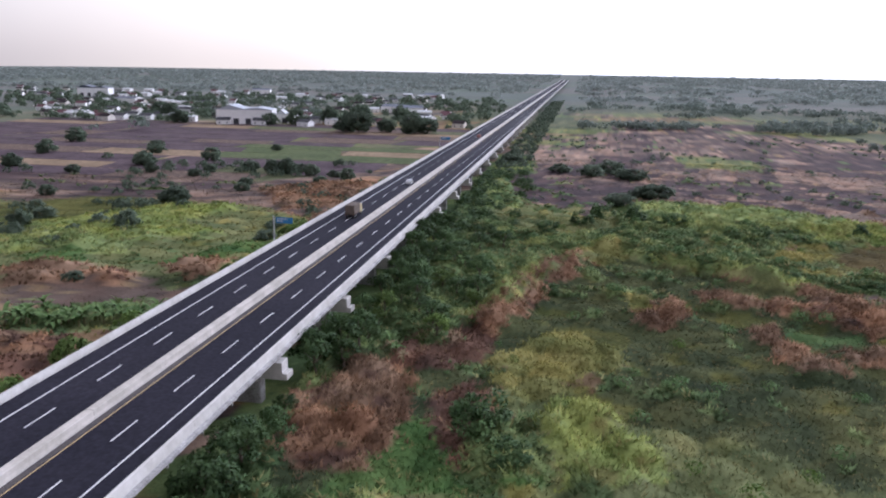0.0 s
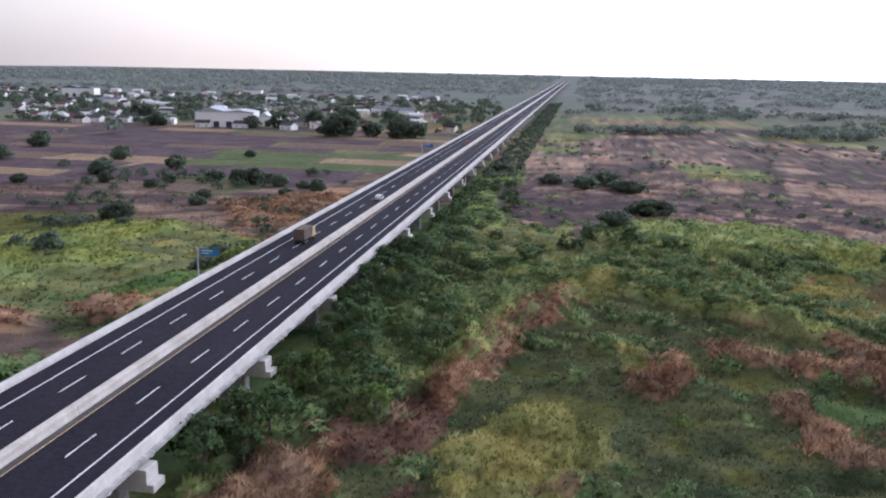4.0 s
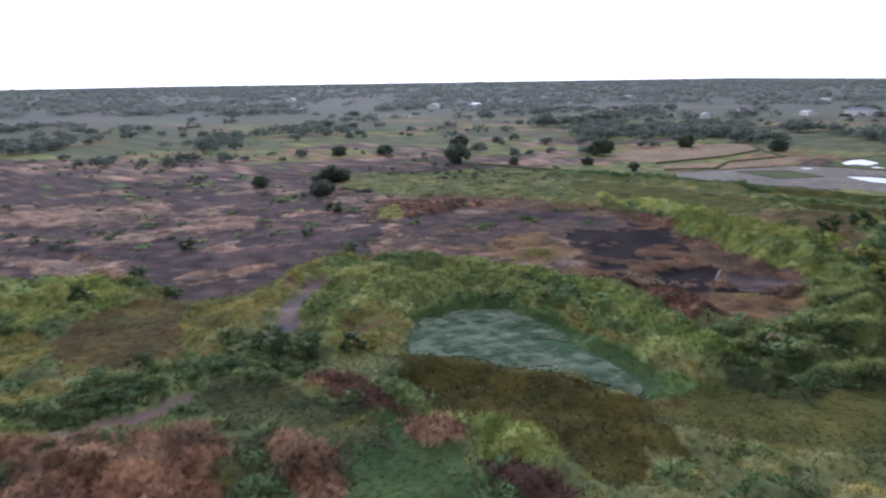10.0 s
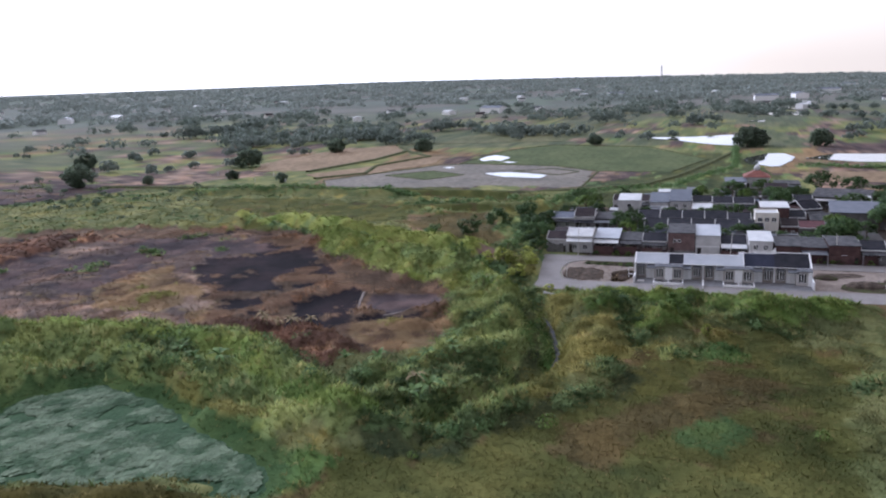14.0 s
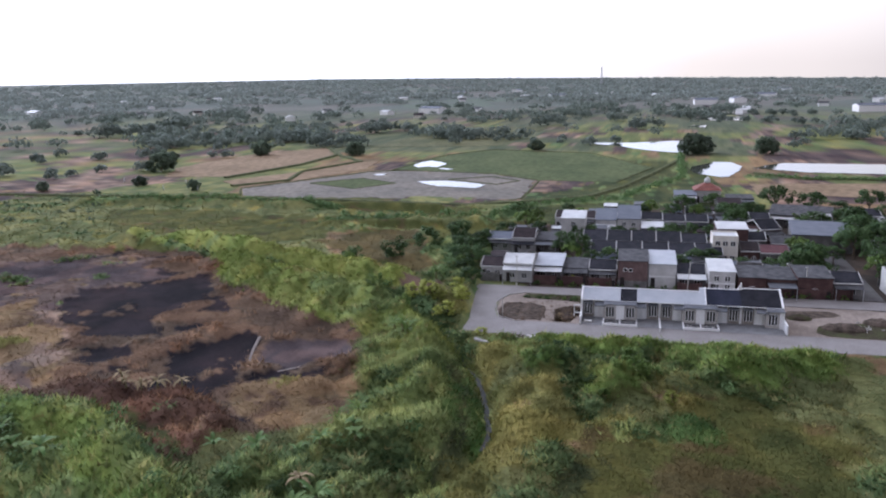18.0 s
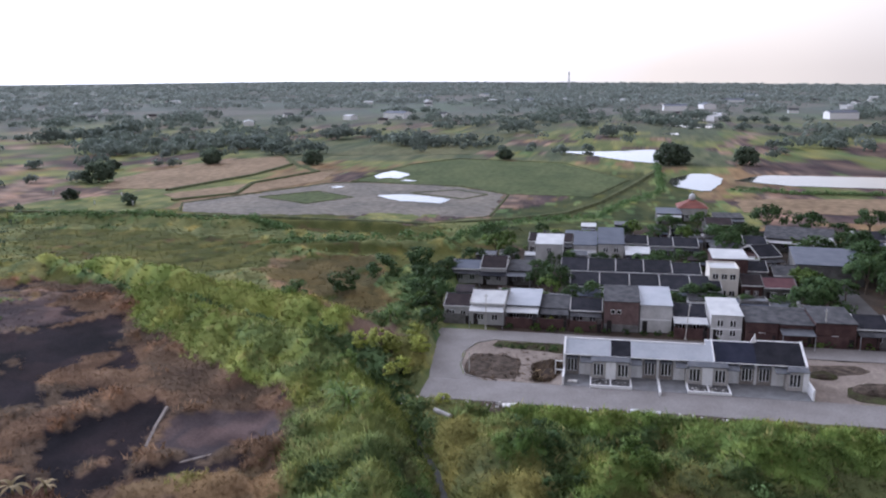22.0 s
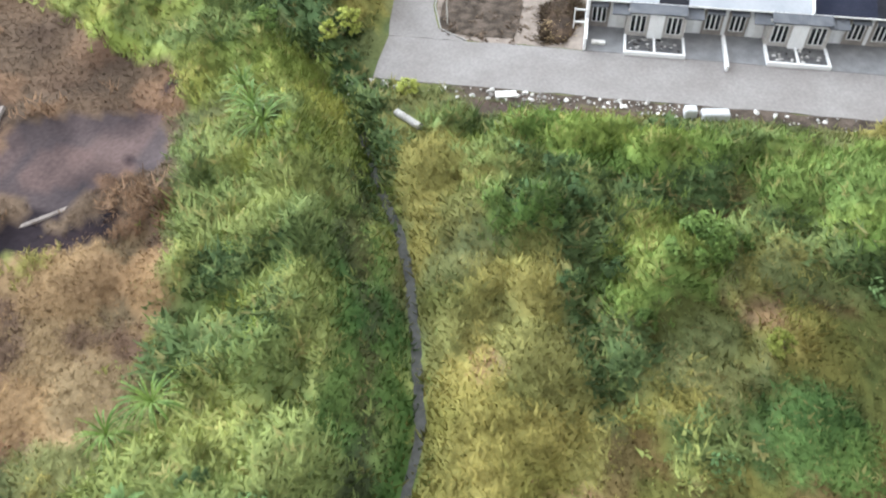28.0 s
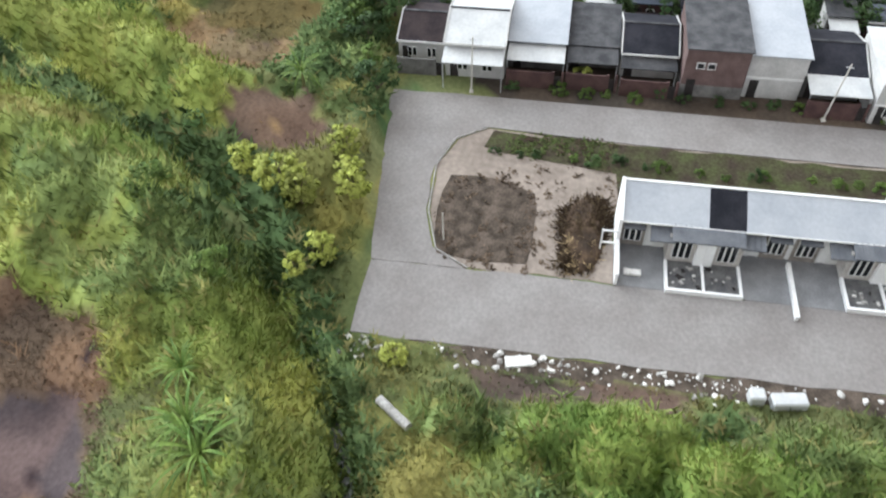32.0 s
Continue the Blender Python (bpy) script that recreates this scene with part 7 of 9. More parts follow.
    if canopy:
        cz, cd, cm = canopy
        part("canopy", prism([(-cd, cz - 0.35), (0.0, cz), (0.0, cz + 0.09), (-cd, cz - 0.26)], 0.0, w), cm, t, "lean-to canopy over the front yard")
        for x in (0.1, w - 0.1):
            part("canopy_post", boxes((x - 0.05, x + 0.05, -cd + 0.05, -cd + 0.15, 0, cz - 0.32)), M_STEEL, t)
    if base:
        part("plinth", boxes((-0.03, w + 0.03, -0.04, d, 0, base)), M_WALL_GREY, t)
    if band:
        part("wall_band", boxes((-0.02, w + 0.02, -0.05, -0.003, h * 0.45, h * 0.5)), M_FRAME, t)
    zs = [0.9] if h < 4.4 else [0.9, h - 2.0]
    for z in zs:
        for k in range(wins):
            window(t, w * (k + 0.7) / (wins + 0.4), 0, z, min(1.1, w / 5), 1.15, 2)
    part("door", boxes((w * 0.08, w * 0.08 + 0.85, -0.05, -0.003, 0.0, 2.05)), M_DARK, t)
    return t


# first row across the back street
house(-3.2, 36.0, 5.0, 7.0, 2.9, "gable", M_ROOF_BROWN, M_WALL, "small white house with a dark brown tiled roof")
house(2.1, 34.2, 6.2, 8.5, 4.2, "gable", M_ROOF_WHITE, M_WALL, "white house with a bright white metal roof", canopy=(3.5, 2.4, M_ROOF_WHITE))
house(8.5, 36.6, 5.9, 8.0, 3.3, "shed", M_ROOF_LIGHT, M_WALL_GREY, "grey house with a pale sheet roof and a white canopy", canopy=(2.9, 2.6, M_ROOF_WHITE), rise=0.8)
house(14.6, 37.6, 5.2, 7.0, 2.7, "shed", M_ROOF_GREY, M_WALL_GREY, "low house with a grey fibre cement lean-to", canopy=(2.6, 2.8, M_ROOF_GREY), rise=0.5)
house(20.1, 36.5, 5.6, 7.0, 2.9, "gable", M_ROOF_DARK, M_WALL, "low white house with a charcoal roof", canopy=(2.5, 1.9, M_ROOF_GREY))
brick_house = house(26.1, 33.8, 6.0, 9.0, 5.6, "shed", M_ROOF_GREY, M_BRICK_PALE, "two-storey house of raw dusty-brown brick with two small windows", rise=0.4, base=1.4, wins=0)
for x in (1.5, 2.55):
    window(brick_house, x, 0, 3.3, 0.8, 0.75, 1)
house(32.3, 34.4, 5.4, 9.5, 5.0, "shed", M_ROOF_LIGHT, M_WALL, "tall pale house with a wide grey metal roof", rise=0.7, wins=0, band=True)
house(37.9, 35.0, 5.7, 7.5, 3.0, "gable", M_ROOF_DARK, M_WALL_GREY, "grey house with a charcoal roof behind a white canopy", canopy=(3.0, 3.2, M_ROOF_WHITE))
house(43.9, 31.6, 5.0, 8.5, 4.6, "shed", M_ROOF_WHITE, M_WALL, "white two-storey house front with a pale roof", rise=0.5, band=True)
house(49.4, 31.0, 5.2, 8.0, 3.8, "shed", M_ROOF_GREY, M_BRICK, "brown brick house with a grey sheet roof", rise=0.4, wins=1)
house(54.8, 31.2, 5.2, 8.0, 3.6, "shed", M_ROOF_GREY, M_BRICK, "brown brick house with a patched grey roof", rise=0.5, wins=1)
house(60.3, 31.0, 6.3, 8.0, 4.2, "shed", M_ROOF_GREY, M_BRICK, "brown brick house with a weathered grey roof", rise=0.4, wins=1)
house(66.9, 32.0, 5.0, 7.5, 3.2, "gable", M_ROOF_DARK, M_WALL_GREY)
house(77.5, 31.5, 6.0, 9.0, 4.4, "flat", M_ROOF_GREY, M_WALL, "white flat-roofed house at the street corner")
house(83.8, 32.0, 6.0, 8.0, 3.2, "gable", M_ROOF_DARK, M_WALL)
house(90.1, 32.2, 6.0, 8.0, 3.2, "gable", M_ROOF_BROWN, M_WALL_GREY)
# brown fences, kept tall and dark to take in the house fronts' shadow
for u, w_, v, m_ in ((8.6, 5.8, 33.2, M_BRICK), (14.6, 5.2, 33.4, M_BRICK), (20.1, 5.7, 33.0, M_BRICK), (37.9, 5.7, 31.8, M_BRICK), (49.4, 5.0, 30.9, M_BRICK), (54.8, 5.2, 30.9, M_BRICK), (60.3, 6.2, 30.8, M_BRICK), (66.9, 3.4, 31.4, M_BRICK), (-3.0, 4.9, 34.0, M_WALL_GREY)):
    f = thing("front_wall", "low brown brick front garden wall", "wall", S @ pose(u, v, 0.02), group="front garden walls")
    part("wall_run", boxes((0.05, w_ * 0.8, -0.08, 0.08, 0, 1.95)), m_, f)
    for x in (0.0, w_ * 0.8, w_ - 0.2):
        part("pier", boxes((x, x + 0.24, -0.13, 0.13, 0, 2.1), bevel=0.02), m_, f)
    part("gate", boxes((w_ * 0.8 + 0.26, w_ - 0.22, -0.03, 0.03, 0.08, 1.6)), M_DARK, f, "dark metal gate")
# second and third rows, back to back
house(-6.6, 62.5, 6.2, 8.0, 3.3, "gable", M_ROOF_BLUE, M_WALL, "house with a pale blue-grey sheet roof", rise=1.0)
house(-0.2, 62.0, 5.5, 8.5, 3.8, "gable", M_ROOF_BROWN, M_WALL, "white house with a steep dark brown roof", rise=1.6)
house(5.5, 62.5, 5.2, 8.0, 3.2, "shed", M_ROOF_GREY, M_WALL_GREY, "half-built grey concrete house", rise=0.4)
house(10.4, 77.6, 6.2, 8.0, 6.0, "shed", M_ROOF_WHITE, M_WALL, "tall white two-storey house with a white roof", rise=0.7, wins=1)
for k in range(4):
    house(16.9 + 5.9 * k, 66.0, 5.7, 10.0, 2.9, "gable", M_ROOF_DARK, M_WALL if k % 2 else M_WALL_GREY, "low terraced house with a charcoal roof and white party walls", rise=1.5)
for k in range(5):
    house(19.4 + 5.9 * k, 53.2, 5.7, 11.0, 2.9, "gable", M_ROOF_DARK, M_WALL_GREY if k % 2 else M_WALL, "low terraced house with a charcoal roof and white party walls", rise=1.4, canopy=(2.4, 1.8, M_ROOF_WHITE) if k in (1, 2) else None)
house(7.4, 93.0, 5.2, 9.0, 3.3, "gable", M_ROOF_BROWN, M_WALL)
house(13.0, 93.0, 5.4, 9.0, 3.3, "gable", M_ROOF_BROWN, M_WALL_GREY)
house(19.0, 86.0, 5.4, 10.0, 4.2, "shed", M_ROOF_BLUE, M_WALL, "house with a large blue-grey sheet roof", rise=1.3, canopy=(3.0, 2.4, M_ROOF_WHITE))
house(24.8, 86.0, 6.0, 11.0, 4.6, "shed", M_ROOF_BLUE, M_WALL, "house with a large blue-grey sheet roof and white ridge", rise=1.8)
house(31.2, 82.0, 5.6, 7.0, 3.0, "shed", M_ROOF_WHITE, M_WALL_GREY, "low house with a white sheet roof", rise=0.4)
house(31.2, 95.0, 5.6, 8.0, 3.0, "gable", M_ROOF_DARK, M_WALL)
house(37.0, 93.0, 5.8, 8.0, 3.0, "gable", M_ROOF_DARK, M_WALL_GREY)
house(43.0, 93.0, 5.8, 8.0, 3.0, "gable", M_ROOF_DARK, M_WALL)
house(40.5, 66.0, 5.8, 9.0, 2.9, "gable", M_ROOF_DARK, M_WALL)
house(46.7, 57.0, 5.6, 6.0, 6.3, "flat", M_ROOF_WHITE, M_WALL_CREAM, "cream two-storey house with three upper windows", wins=3)
house(48.6, 66.5, 7.0, 7.5, 6.4, "shed", M_ROOF_WHITE, M_BRICK, "tall brown brick house with a white roof", rise=0.3, wins=0)
house(53.0, 57.5, 4.0, 7.5, 3.2, "gable", M_ROOF_BROWN, M_BRICK, "brown brick house with a dark roof")
house(57.2, 57.0, 6.0, 7.0, 3.0, "gable", M_ROOF_MAROON, M_WALL_GREY, "house with a maroon metal roof", rise=1.1)
house(60.6, 82.0, 5.5, 8.0, 3.4, "gable", M_ROOF_DARK, M_BRICK, "dark gabled brick house", turn=20, rise=1.8)
house(52.0, 90.0, 7.0, 7.0, 3.2, "hip", M_ROOF_GREY, M_WALL_GREY, "grey hip-roofed house among trees")
house(66.0, 105.0, 16.0, 10.0, 3.4, "shed", M_ROOF_GREY, M_WALL_GREY, "long shed with a grey corrugated roof", rise=1.2, turn=-14)
house(66.5, 73.0, 13.5, 13.0, 4.2, "shed", M_ROOF_BLUE, M_WALL_GREY, "hall with a wide blue-grey sheet roof", rise=1.0, turn=-6, wins=0)
house(83.0, 62.0, 6.5, 9.0, 3.2, "gable", M_ROOF_BROWN, M_WALL)
house(84.0, 80.0, 6.5, 9.0, 3.2, "gable", M_ROOF_DARK, M_WALL_GREY)
house(92.0, 60.0, 6.5, 9.0, 3.2, "gable", M_ROOF_DARK, M_WALL)
house(93.0, 92.0, 7.0, 9.0, 3.4, "gable", M_ROOF_GREY, M_WALL)
house(88.0, 105.0, 7.0, 9.0, 3.4, "gable", M_ROOF_DARK, M_WALL_GREY)
house(54.0, 122.0, 7.0, 8.0, 3.2, "gable", M_ROOF_BROWN, M_WALL_GREY)
house(42.0, 138.0, 7.0, 8.0, 3.2, "shed", M_ROOF_BLUE, M_WALL_GREY, "small outbuilding with a blue-grey roof", rise=0.4)
house(58.0, 134.0, 8.0, 7.0, 3.0, "shed", M_ROOF_GREY, M_WALL_GREY, "low grey shed behind the village", rise=0.3)
fill = random.Random(71)
for v0, v1, u0, u1 in ((45.4, 46.6, -3, 66), (79.6, 81.0, -4, 60), (102.5, 106.0, 4, 62), (112.0, 120.0, 20, 80)):
    u = u0
    while u < u1:
        w = fill.uniform(2.6, 5.4)
        if fill.random() < 0.72 and not (69 < u + w and u < 78):
            house(u, fill.uniform(v0, v1), w, fill.uniform(2.6, 3.8), fill.uniform(2.2, 3.0), fill.choice(("shed", "shed", "flat", "gable")), fill.choice((M_ROOF_DARK, M_ROOF_GREY, M_ROOF_BROWN, M_ROOF_WHITE, M_ROOF_BLUE, M_CANOPY)), fill.choice((M_WALL_GREY, M_BRICK, M_WALL)), "small outbuilding crowded between the village houses", rise=0.35, wins=1)
        u += w + fill.uniform(0.2, 2.2)
for u, v, rm, wm in ((83.5, 45.0, M_ROOF_DARK, M_BRICK), (90.0, 45.5, M_ROOF_GREY, M_WALL_GREY), (96.5, 33.0, M_ROOF_DARK, M_WALL), (97.0, 46.0, M_ROOF_BROWN, M_BRICK), (99.0, 61.0, M_ROOF_DARK, M_WALL_GREY), (91.0, 77.0, M_ROOF_GREY, M_WALL), (98.0, 78.0, M_ROOF_DARK, M_BRICK), (54.5, 68.0, M_ROOF_DARK, M_WALL_GREY), (61.0, 67.5, M_ROOF_GREY, M_BRICK), (76.0, 98.0, M_ROOF_WHITE, M_WALL_GREY), (60.0, 96.5, M_ROOF_DARK, M_WALL)):
    house(u, v, fill.uniform(5.2, 6.2), fill.uniform(7, 8.5), fill.uniform(2.9, 3.6), "gable", rm, wm, "village house with a weathered roof on a crowded lot", rise=1.2)
mos = house(48.8, 144.0, 8.2, 8.2, 4.0, "hip", M_ROOF_RED, M_WALL, "small prayer hall with a red hip roof and white dome", rise=2.4)
bm = bmesh.new()
bmesh.ops.create_uvsphere(bm, u_segments=16, v_segments=10, radius=1.0)
bmesh.ops.scale(bm, verts=bm.verts[:], vec=(1, 1, 1.15))
bmesh.ops.translate(bm, verts=bm.verts[:], vec=(4.1, 4.1, 6.8))
part("dome", bm, M_ROOF_WHITE, mos, "white onion dome")
part("finial", tube([(4.1, 4.1, 7.8), (4.1, 4.1, 8.9)], [0.09, 0.03], 6), M_STEEL, mos)
local_sheet("village_street", [(70.5, 31), (76.0, 31), (77.5, 86), (73.5, 86)], 0.08, M_STREET, "grey paved village street", "road")
local_sheet("village_lane", [(-6, 47.6), (70.4, 47.6), (70.4, 51.2), (-6, 51.2)], 0.07, M_STREET, "narrow grey paved village lane", "road")
local_sheet("village_lane_far", [(-6, 77.2), (9, 77.2), (9, 80), (70.4, 80.4), (70.4, 77.2), (70.4, 76.9), (-6, 74.2)], 0.07, M_STREET, "narrow grey paved village lane", "road")

for u, v, ru, rv, hh, m_, lab in ((64.5, 12.5, 3.6, 2.2, 0.9, M_SOIL_DUG, "dark heap of dug earth and weeds beside the row"), (58.2, 17.5, 2.2, 1.6, 0.6, M_SOIL_GRASS, "low weedy earth heap behind the row end"), (71.0, 16.5, 2.6, 2.0, 0.8, M_SOIL_DUG, "dark heap of dug earth by the back street")):
    g = thing("earth_heap", lab, "heap", S @ pose(u, v, 0.04), group="earth heaps")
    bm = bmesh.new()
    bmesh.ops.create_icosphere(bm, subdivisions=3, radius=1.0)
    for w_ in bm.verts:
        w_.co = Vector((w_.co.x * ru, w_.co.y * rv, max(w_.co.z, -0.05) * hh * (1 + 0.5 * noise.noise(w_.co * 2.5 + Vector((u, v, 0))))))
    part("mound", bm, m_, g)
# slim poles along the back street
for u, v, lean in ((5.2, 31.6, 1.0), (39.8, 31.4, 4.0), (62.0, 31.2, -2.0)):
    lp = thing("utility_pole", "slim pale concrete utility pole beside the back street", "pole", S @ pose(u, v, 0, 0, lean, 0), group="utility poles")
    part("pole", tube([(0, 0, -0.3), (0, 0, 3), (0, 0, 6.6)], [0.1, 0.085, 0.065], 8), M_CONC, lp)
    part("cross_bar", boxes((-0.35, 0.35, -0.04, 0.04, 6.2, 6.28)), M_STEEL, lp)
    part("foot", boxes((-0.2, 0.2, -0.2, 0.2, 0, 0.25), bevel=0.03), M_CONC, lp)
post = thing("marker_post", "bare white post on the empty plot", "post", S @ pose(5.7, 10.6, 0.05))
part("post", tube([(0, 0, 0), (0, 0, 3.2)], [0.07, 0.06], 8), M_CONC, post)

# ---- tufts of grass and reeds ----
def tufts(name, x, y, z, tall, wide, colour, blades, seed, lean=0.55, lie=None):
    """Fans of bent blades: each a kite of two triangles with a narrow root."""
    q = np.random.default_rng(seed)
    n = len(x)
    h = tall[:, None] * q.uniform(0.55, 1.15, (n, blades))
    a = q.uniform(0, 2 * math.pi, (n, blades))
    out = h * q.uniform(0.35, lean * 2.4, (n, blades))
    w = wide[:, None] * q.uniform(0.6, 1.3, (n, blades)) * 0.5
    ca, sa = np.cos(a), np.sin(a)
    jx, jy = q.uniform(-0.35, 0.35, (n, blades)), q.uniform(-0.35, 0.35, (n, blades))
    bx_, by_ = x[:, None] + jx, y[:, None] + jy
    zb = z[:, None] + np.zeros_like(h)
    r1 = np.stack([bx_ - sa * w + ca * out * 0.1, by_ + ca * w + sa * out * 0.1, zb + h * 0.12], -1)
    r2 = np.stack([bx_ + sa * w + ca * out * 0.1, by_ - ca * w + sa * out * 0.1, zb + h * 0.12], -1)
    tip = np.stack([bx_ + ca * out, by_ + sa * out, zb + h * q.uniform(0.7, 1.0, (n, blades))], -1)
    verts = np.stack([r1, r2, tip], 2).reshape(-1, 3)
    c = colour[:, None, :] * q.uniform(0.86, 1.16, (n, blades, 1))
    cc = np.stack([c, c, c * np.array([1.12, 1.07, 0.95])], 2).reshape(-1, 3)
    base_n = np.array([[0, 0, 1.0]]) if lie is None else lie
    up = np.stack([ca * 0.3, sa * 0.3, np.zeros_like(ca)], -1) + base_n[:, None, :] + q.normal(size=(n, blades, 3)) * 0.15
    up /= np.linalg.norm(up, axis=-1)[..., None]
    return bulk(name, verts, np.arange(len(verts)).reshape(-1, 3), cc, np.repeat(up.reshape(-1, 3), 3, 0))


GROWTH = {
    "reed_bed": (("reeds", "bright", "lush", "tallgrass"), "tall bright green reeds and grass in dense stands", "reeds"),
    "marsh_grass": (("grass", "marsh", "olive", "moss", "sedge", "herb"), "low green and olive marsh grass", "grass"),
    "dry_reeds": (("brown", "rust"), "tall dry reddish-brown reeds", "reeds"),
    "dry_grass": (("yellow", "dry", "scrub", "heath", "tan", "soil", "char", "burnt"), "yellow and straw-coloured dry grass", "grass"),
    "broad_weeds": (("weeds",), "dark green broad-leaved weeds", "weeds"),
}
heights = np.array([COVER[k][2] for k in KINDS])
dens = np.array([COVER[k][3] for k in KINDS])


def scatter(x0, x1, y0, y1, spacing, factor, grow, seed):
    q = np.random.default_rng(seed)
    xs, ys = np.meshgrid(np.arange(x0, x1, spacing), np.arange(y0, y1, spacing))
    x = xs.ravel() + q.uniform(-0.5, 0.5, xs.size) * spacing
    y = ys.ravel() + q.uniform(-0.5, 0.5, xs.size) * spacing
    k, c = cover_at(x + q.normal(size=len(x)) * 0.7, y + q.normal(size=len(x)) * 0.7)
    bare, _ = cover_at(x, y)
    keep = (q.random(len(x)) < dens[k] * spacing ** 2 * factor) & (bare != KINDS.index("mud")) & (bare != KINDS.index("ash"))
    keep &= ~settled(x, y) & ~in_pond(x, y, 0.3) & (seg_distance(x, y, CREEK[3:8]) > 0.42) & (np.hypot(x - 198.7, y - 108.2) > 1.2)
    keep &= ~((x < -37.5) & (x > -62))
    x, y, k, c = x[keep], y[keep], k[keep], c[keep]
    return x, y, height_at(x, y, k), k, c, np.full(len(x), grow)


zones = [scatter(-37, 246, 54, 236, 0.55, 1.75, 0.8, 1), scatter(138, 212, 45, 132, 0.30, 7.5, 0.36, 6), scatter(-210, -62, 70, 290, 1.1, 0.5, 1.35, 2), scatter(-37, 330, 236, 400, 1.3, 0.34, 1.35, 3), scatter(246, 330, 120, 236, 1.0, 0.5, 1.1, 4)]
pool = [np.concatenate([z_[i] for z_ in zones]) for i in range(6)]
for j, (name, (kinds, label, cat)) in enumerate(GROWTH.items()):
    sel = np.isin(pool[3], [KINDS.index(k) for k in kinds])
    x, y, z, k, c, g = [a[sel] for a in pool]
    tall = heights[k] * (0.42 + 0.6 * field(x, y, 4, 131)) * np.sqrt(g) * np.where(g < 0.5, 0.40, np.where(g < 1, 0.72, 0.55)) + 0.12
    wide = (0.15 + 0.07 * heights[k]) * np.where(g < 0.5, 0.46, g) * (2.0 if name == "broad_weeds" else 1.0)
    lean = 0.75 if name == "broad_weeds" else 0.5
    if name in ("reed_bed", "marsh_grass", "broad_weeds"):
        seedy = (np.random.default_rng(40 + j).random(len(x)) < 0.07 + 0.55 * np.clip(field(x, y, 2.4, 141) - 0.5, 0, 0.5))[:, None]
        c = np.where(seedy, c * 0.5 + np.array([0.15, 0.125, 0.055]) * heights[k][:, None] ** 0.3, c)
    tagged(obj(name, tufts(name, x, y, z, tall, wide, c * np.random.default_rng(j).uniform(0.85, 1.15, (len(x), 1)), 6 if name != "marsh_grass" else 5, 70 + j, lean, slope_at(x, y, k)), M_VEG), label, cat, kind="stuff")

# ---- trees ----
def leaf_cloud(clumps, leaves, size, seed, flat=0.5):
    q = np.random.default_rng(seed)
    c = np.repeat(np.array([k[:3] for k in clumps]), leaves, 0)
    rad = np.repeat(np.array([k[3] for k in clumps]), leaves)
    d = q.normal(size=(len(c), 3))
    d /= np.linalg.norm(d, axis=1)[:, None]
    p = c + d * (rad * q.uniform(0.45, 1.05, len(c)))[:, None] * [1, 1, 0.75]
    nrm = d * 0.8 + q.normal(size=(len(c), 3)) * 0.5 + [0, 0, flat]
    nrm /= np.linalg.norm(nrm, axis=1)[:, None]
    side = np.cross(nrm, q.normal(size=(len(c), 3)))
    side /= np.linalg.norm(side, axis=1)[:, None]
    other = np.cross(nrm, side)
    s = size * q.uniform(0.6, 1.4, len(c))[:, None]
    v = np.stack([p - side * s, p + other * s * 0.55 + nrm * s * 0.12, p + side * s, p - other * s * 0.55 - nrm * s * 0.1], 1)
    mid_ = c.mean(0) - [0, 0, 1.0]
    up = p - mid_
    up = up / np.linalg.norm(up, axis=1)[:, None] + [0, 0, 0.35] + q.normal(size=(len(c), 3)) * 0.3
    up /= np.linalg.norm(up, axis=1)[:, None]
    flip = (np.cross(v[:, 1] - v[:, 0], v[:, 2] - v[:, 0]) * up).sum(1) < 0
    v[flip] = v[flip][:, ::-1]
    return bulk("crown", v.reshape(-1, 3), np.arange(len(c) * 4).reshape(-1, 4), None, np.repeat(up, 4, 0))


